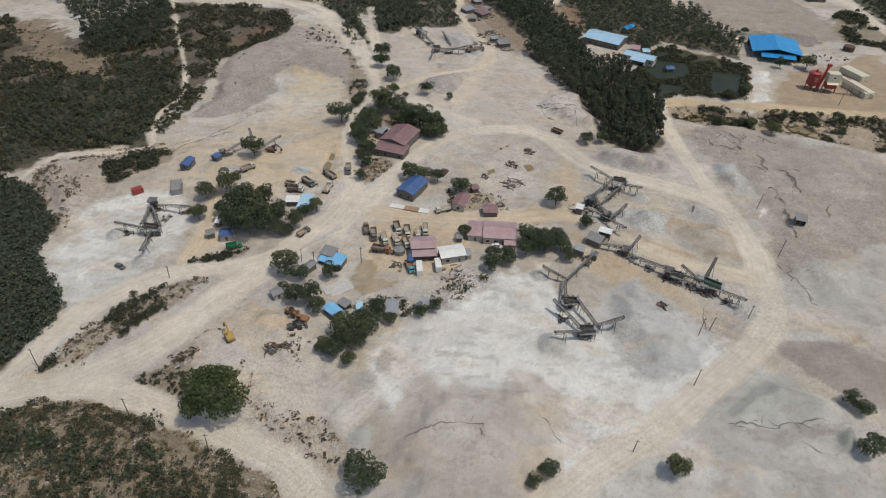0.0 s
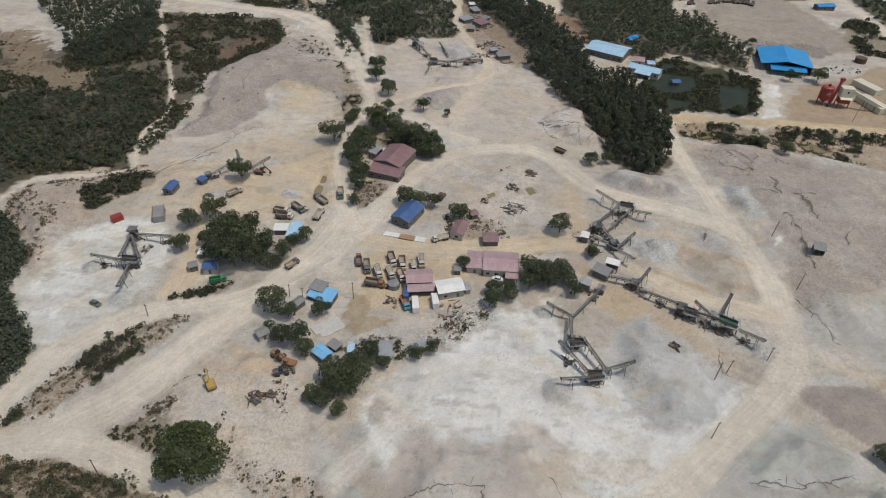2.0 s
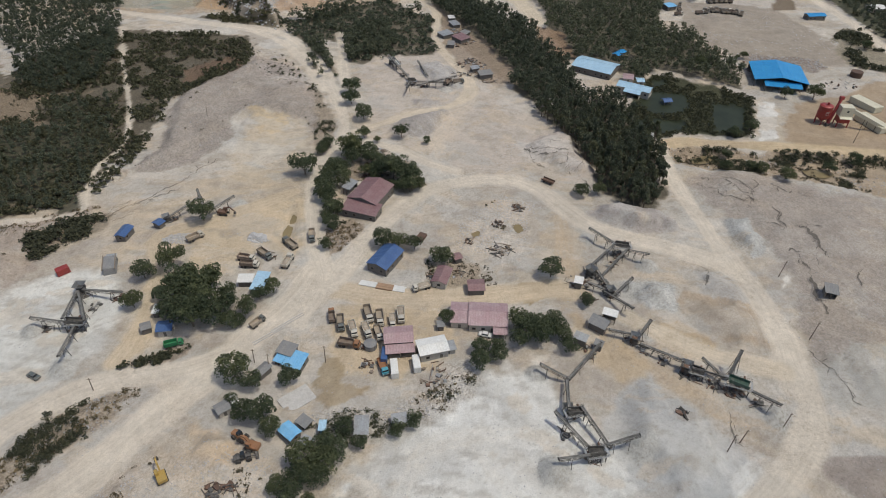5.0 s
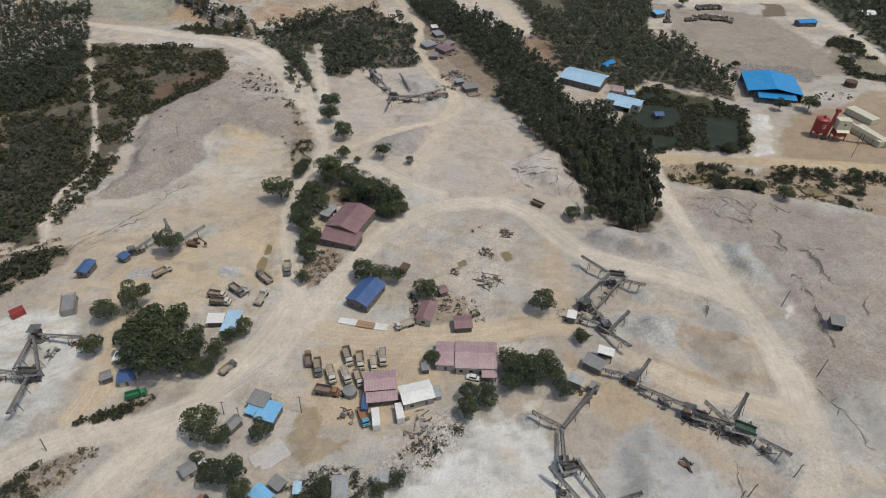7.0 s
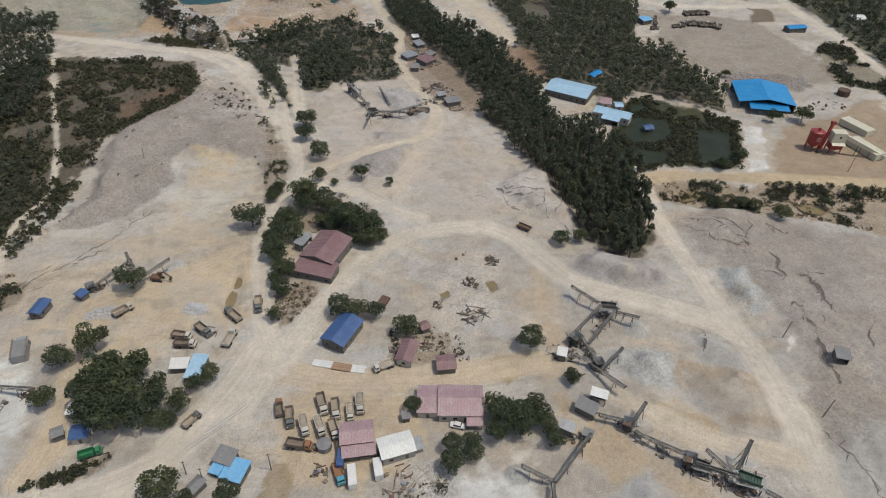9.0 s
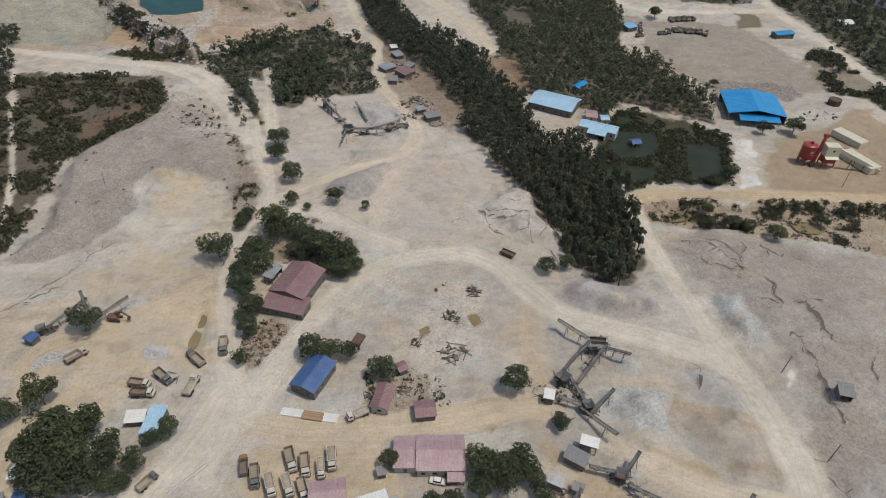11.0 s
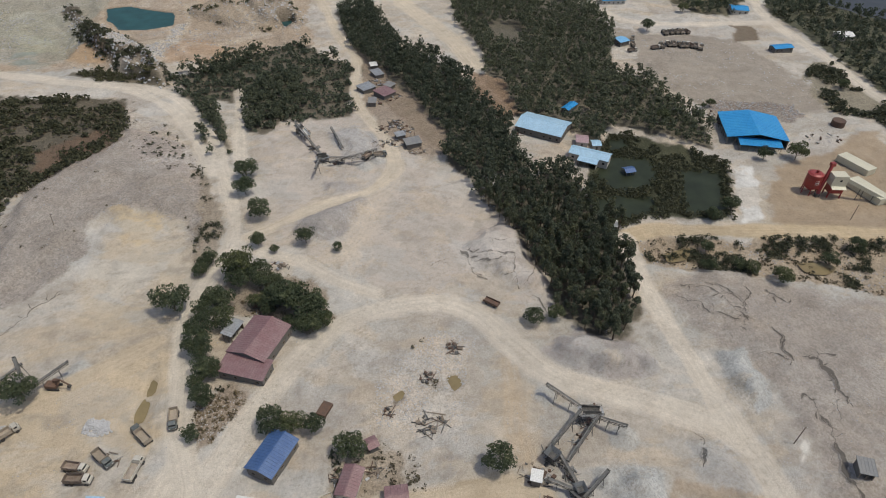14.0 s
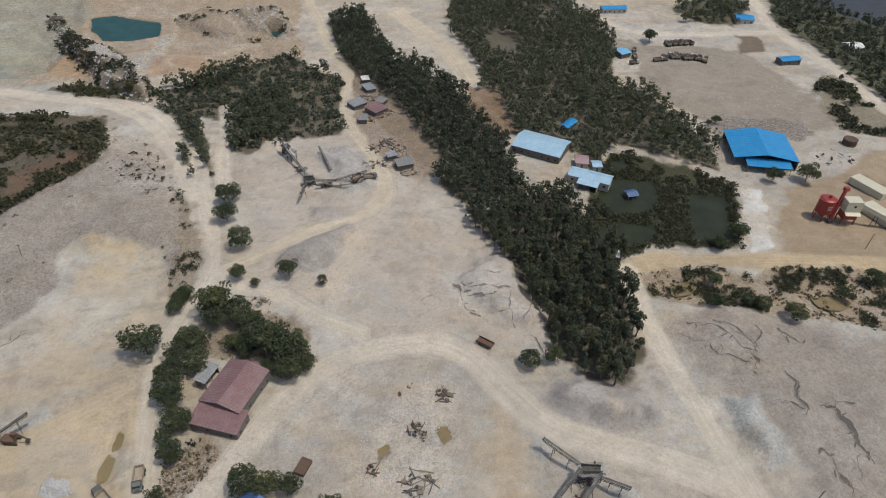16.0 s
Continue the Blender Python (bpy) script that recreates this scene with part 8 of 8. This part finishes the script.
for s in (-1, 1):
    part("side_board", mesh(box, (0, s * 1.1, 1.4), (5.6, 0.1, 0.6)), M_RUST, bed)
    for i in (-1.6, 1.6):
        part("wheel", mesh(wheel, i, s * 0.9, 0.45, 0.3), M_TYRE, bed)
for a, b in (((-53.6, 182.0), (-45.0, 189.5)), ((-48.8, 187.0), (-39.7, 195.5))):
    rail = tagged(empty("kerb_beam", a[0], a[1], height_at(*a)), "long pale concrete beams lying on the road", "beam")
    d = Vector((b[0] - a[0], b[1] - a[1], height_at(*b) - height_at(*a)))
    q = Vector((-d.y, d.x, 0)).normalized()
    for s in (-0.45, 0.45):
        part("beam", mesh(beam, q * s + Vector((0, 0, 0.15)), d + q * s + Vector((0, 0, 0.15)), 0.25, 0.25), M_CONCRETE, rail)


# ---- loose stone and brush ----
def rock_shape(seed):
    rs = np.random.RandomState(seed)
    bm = bmesh.new()
    bmesh.ops.create_icosphere(bm, subdivisions=1, radius=0.5)
    v = np.array([tuple(p.co) for p in bm.verts]) * (0.7 + 0.6 * rs.rand(len(bm.verts), 1)) * (1, 0.8, 0.6)
    f = np.array([[w.index for w in t.verts] for t in bm.faces])
    bm.free()
    return v, f


ROCKS = [rock_shape(s) for s in range(8)]
for k, (pts, n, gaps, lo, hi, words) in enumerate(((Z_STONES_A, 420, -0.9, 0.4, 1.1, "heap of pale broken quarry stone"), (Z_STONES_B, 260, -0.9, 0.4, 1.1, "scattered pale broken quarry stone"), (Z_RUBBLE_SW, 1500, -0.1, 0.12, 0.6, "scattered rubble on bare earth"),
                                                   (Z_RUBBLE_C, 1300, -0.15, 0.12, 0.7, "scattered rubble and broken stone"), (Z_ISLAND, 400, 0.0, 0.2, 0.8, "rubble on the overgrown bank"), (Z_SCRUB_SW, 500, 0.05, 0.2, 0.9, "stones between the scrub"),
                                                   (Z_EMBANK, 500, 0.0, 0.3, 1.0, "broken stone along the embankment"), (Z_YARD_EDGE, 400, -0.2, 0.2, 0.8, "pale rubble along the yard's edge"), (Z_VERGE, 160, -0.1, 0.2, 0.6, "stones and litter on the verge"), (Z_LITTER_S, 300, -0.2, 0.15, 0.6, "rubble along the eroded bank"), (Z_CORE, 3800, 0.06, 0.12, 0.5, "loose stones strewn over the bare ground"), (Z_HILL_E, 700, 0.05, 0.15, 0.6, "loose stones on the bare hill"), (Z_HEAP_NW, 500, 0.0, 0.2, 0.8, "loose stones on the grey heap"), (Z_PAD_N, 600, 0.05, 0.2, 0.7, "loose stones on the upper pad"), (Z_Q_DARK, 300, -0.4, 0.8, 2.6, "grey rock along the quarry rim"), (Z_Q_ROCK, 200, -0.4, 0.6, 2.0, "broken rock in the far quarry"), (Z_QUARRY, 900, 0.02, 0.5, 1.8, "broken rock over the quarry floor"), (Z_PAD_E, 400, 0.0, 0.4, 1.2, "loose stones on the far pad"), (Z_ROCK_S, 60, -0.9, 0.3, 1.0, "dark rock outcrop in bare earth"), (Z_ROCKS_TEAL, 420, -0.5, 0.5, 1.8, "pale broken rock round the quarry pool"), (Z_CLIFF, 300, -0.3, 0.6, 2.2, "dark broken rock on the quarry edge"), (Z_RUBBLE_E, 300, -0.3, 0.4, 1.6, "dark broken stone and spoil"), (Z_LEDGE_N, 260, -0.2, 0.5, 1.8, "broken rock on the quarry ledge"), (Z_LEDGE_W, 260, -0.1, 0.5, 1.8, "broken pale rock in the quarry"), (Z_GRAVEL_MID, 600, -0.9, 0.12, 0.4, "heap of grey crushed stone"), (Z_GRAVEL_E, 450, -0.9, 0.12, 0.4, "heap of grey crushed stone"))):
    x, y = scatter(pts, n, 140 + k, gaps, 12)
    strew("stones", words, ROCKS, x, y, lo, hi, 150 + k, M_GRAVEL if "crushed" in words else M_ROCK)
TUFT = []
for s in range(4):
    rs = np.random.RandomState(180 + s)
    b = [(rs.normal() * 0.4, rs.normal() * 0.4, 0.15 + 0.25 * rs.rand(), 0.35 + 0.3 * rs.rand(), 0.6) for _ in range(3)]
    TUFT.append(leaf_cloud(rs, b, 13, 0.26))
for k, (pts, n, gaps) in enumerate(((Z_RUBBLE_SW, 90, 0.12), (Z_SCRUB_SW, 1300, -0.25), (Z_SCRUB_NW, 1500, -0.1), (Z_ISLAND, 180, -0.1), (Z_RUBBLE_C, 50, 0.15), (Z_EMBANK, 400, 0.0), (Z_HEAP_NW, 30, 0.15), (Z_SLOPE_W, 300, 0.05), (Z_YARD_EDGE, 90, 0.0), (Z_VERGE, 90, -0.3), (Z_STRIP_S, 110, -0.2), (Z_LITTER_S, 36, -0.2), (Z_ROCK_S, 40, -0.5), (Z_CLEAR_NW, 260, 0.0), (Z_HUTS, 60, -0.2), (Z_SLOPE_NW, 60, 0.0), (Z_HALL, 90, -0.2))):
    x, y = scatter(pts, n, 190 + k, gaps, 14)
    strew("dry_brush", "dry straw-coloured brush and weeds", TUFT, x, y, 0.5, 1.3, 200 + k, M_DRY)
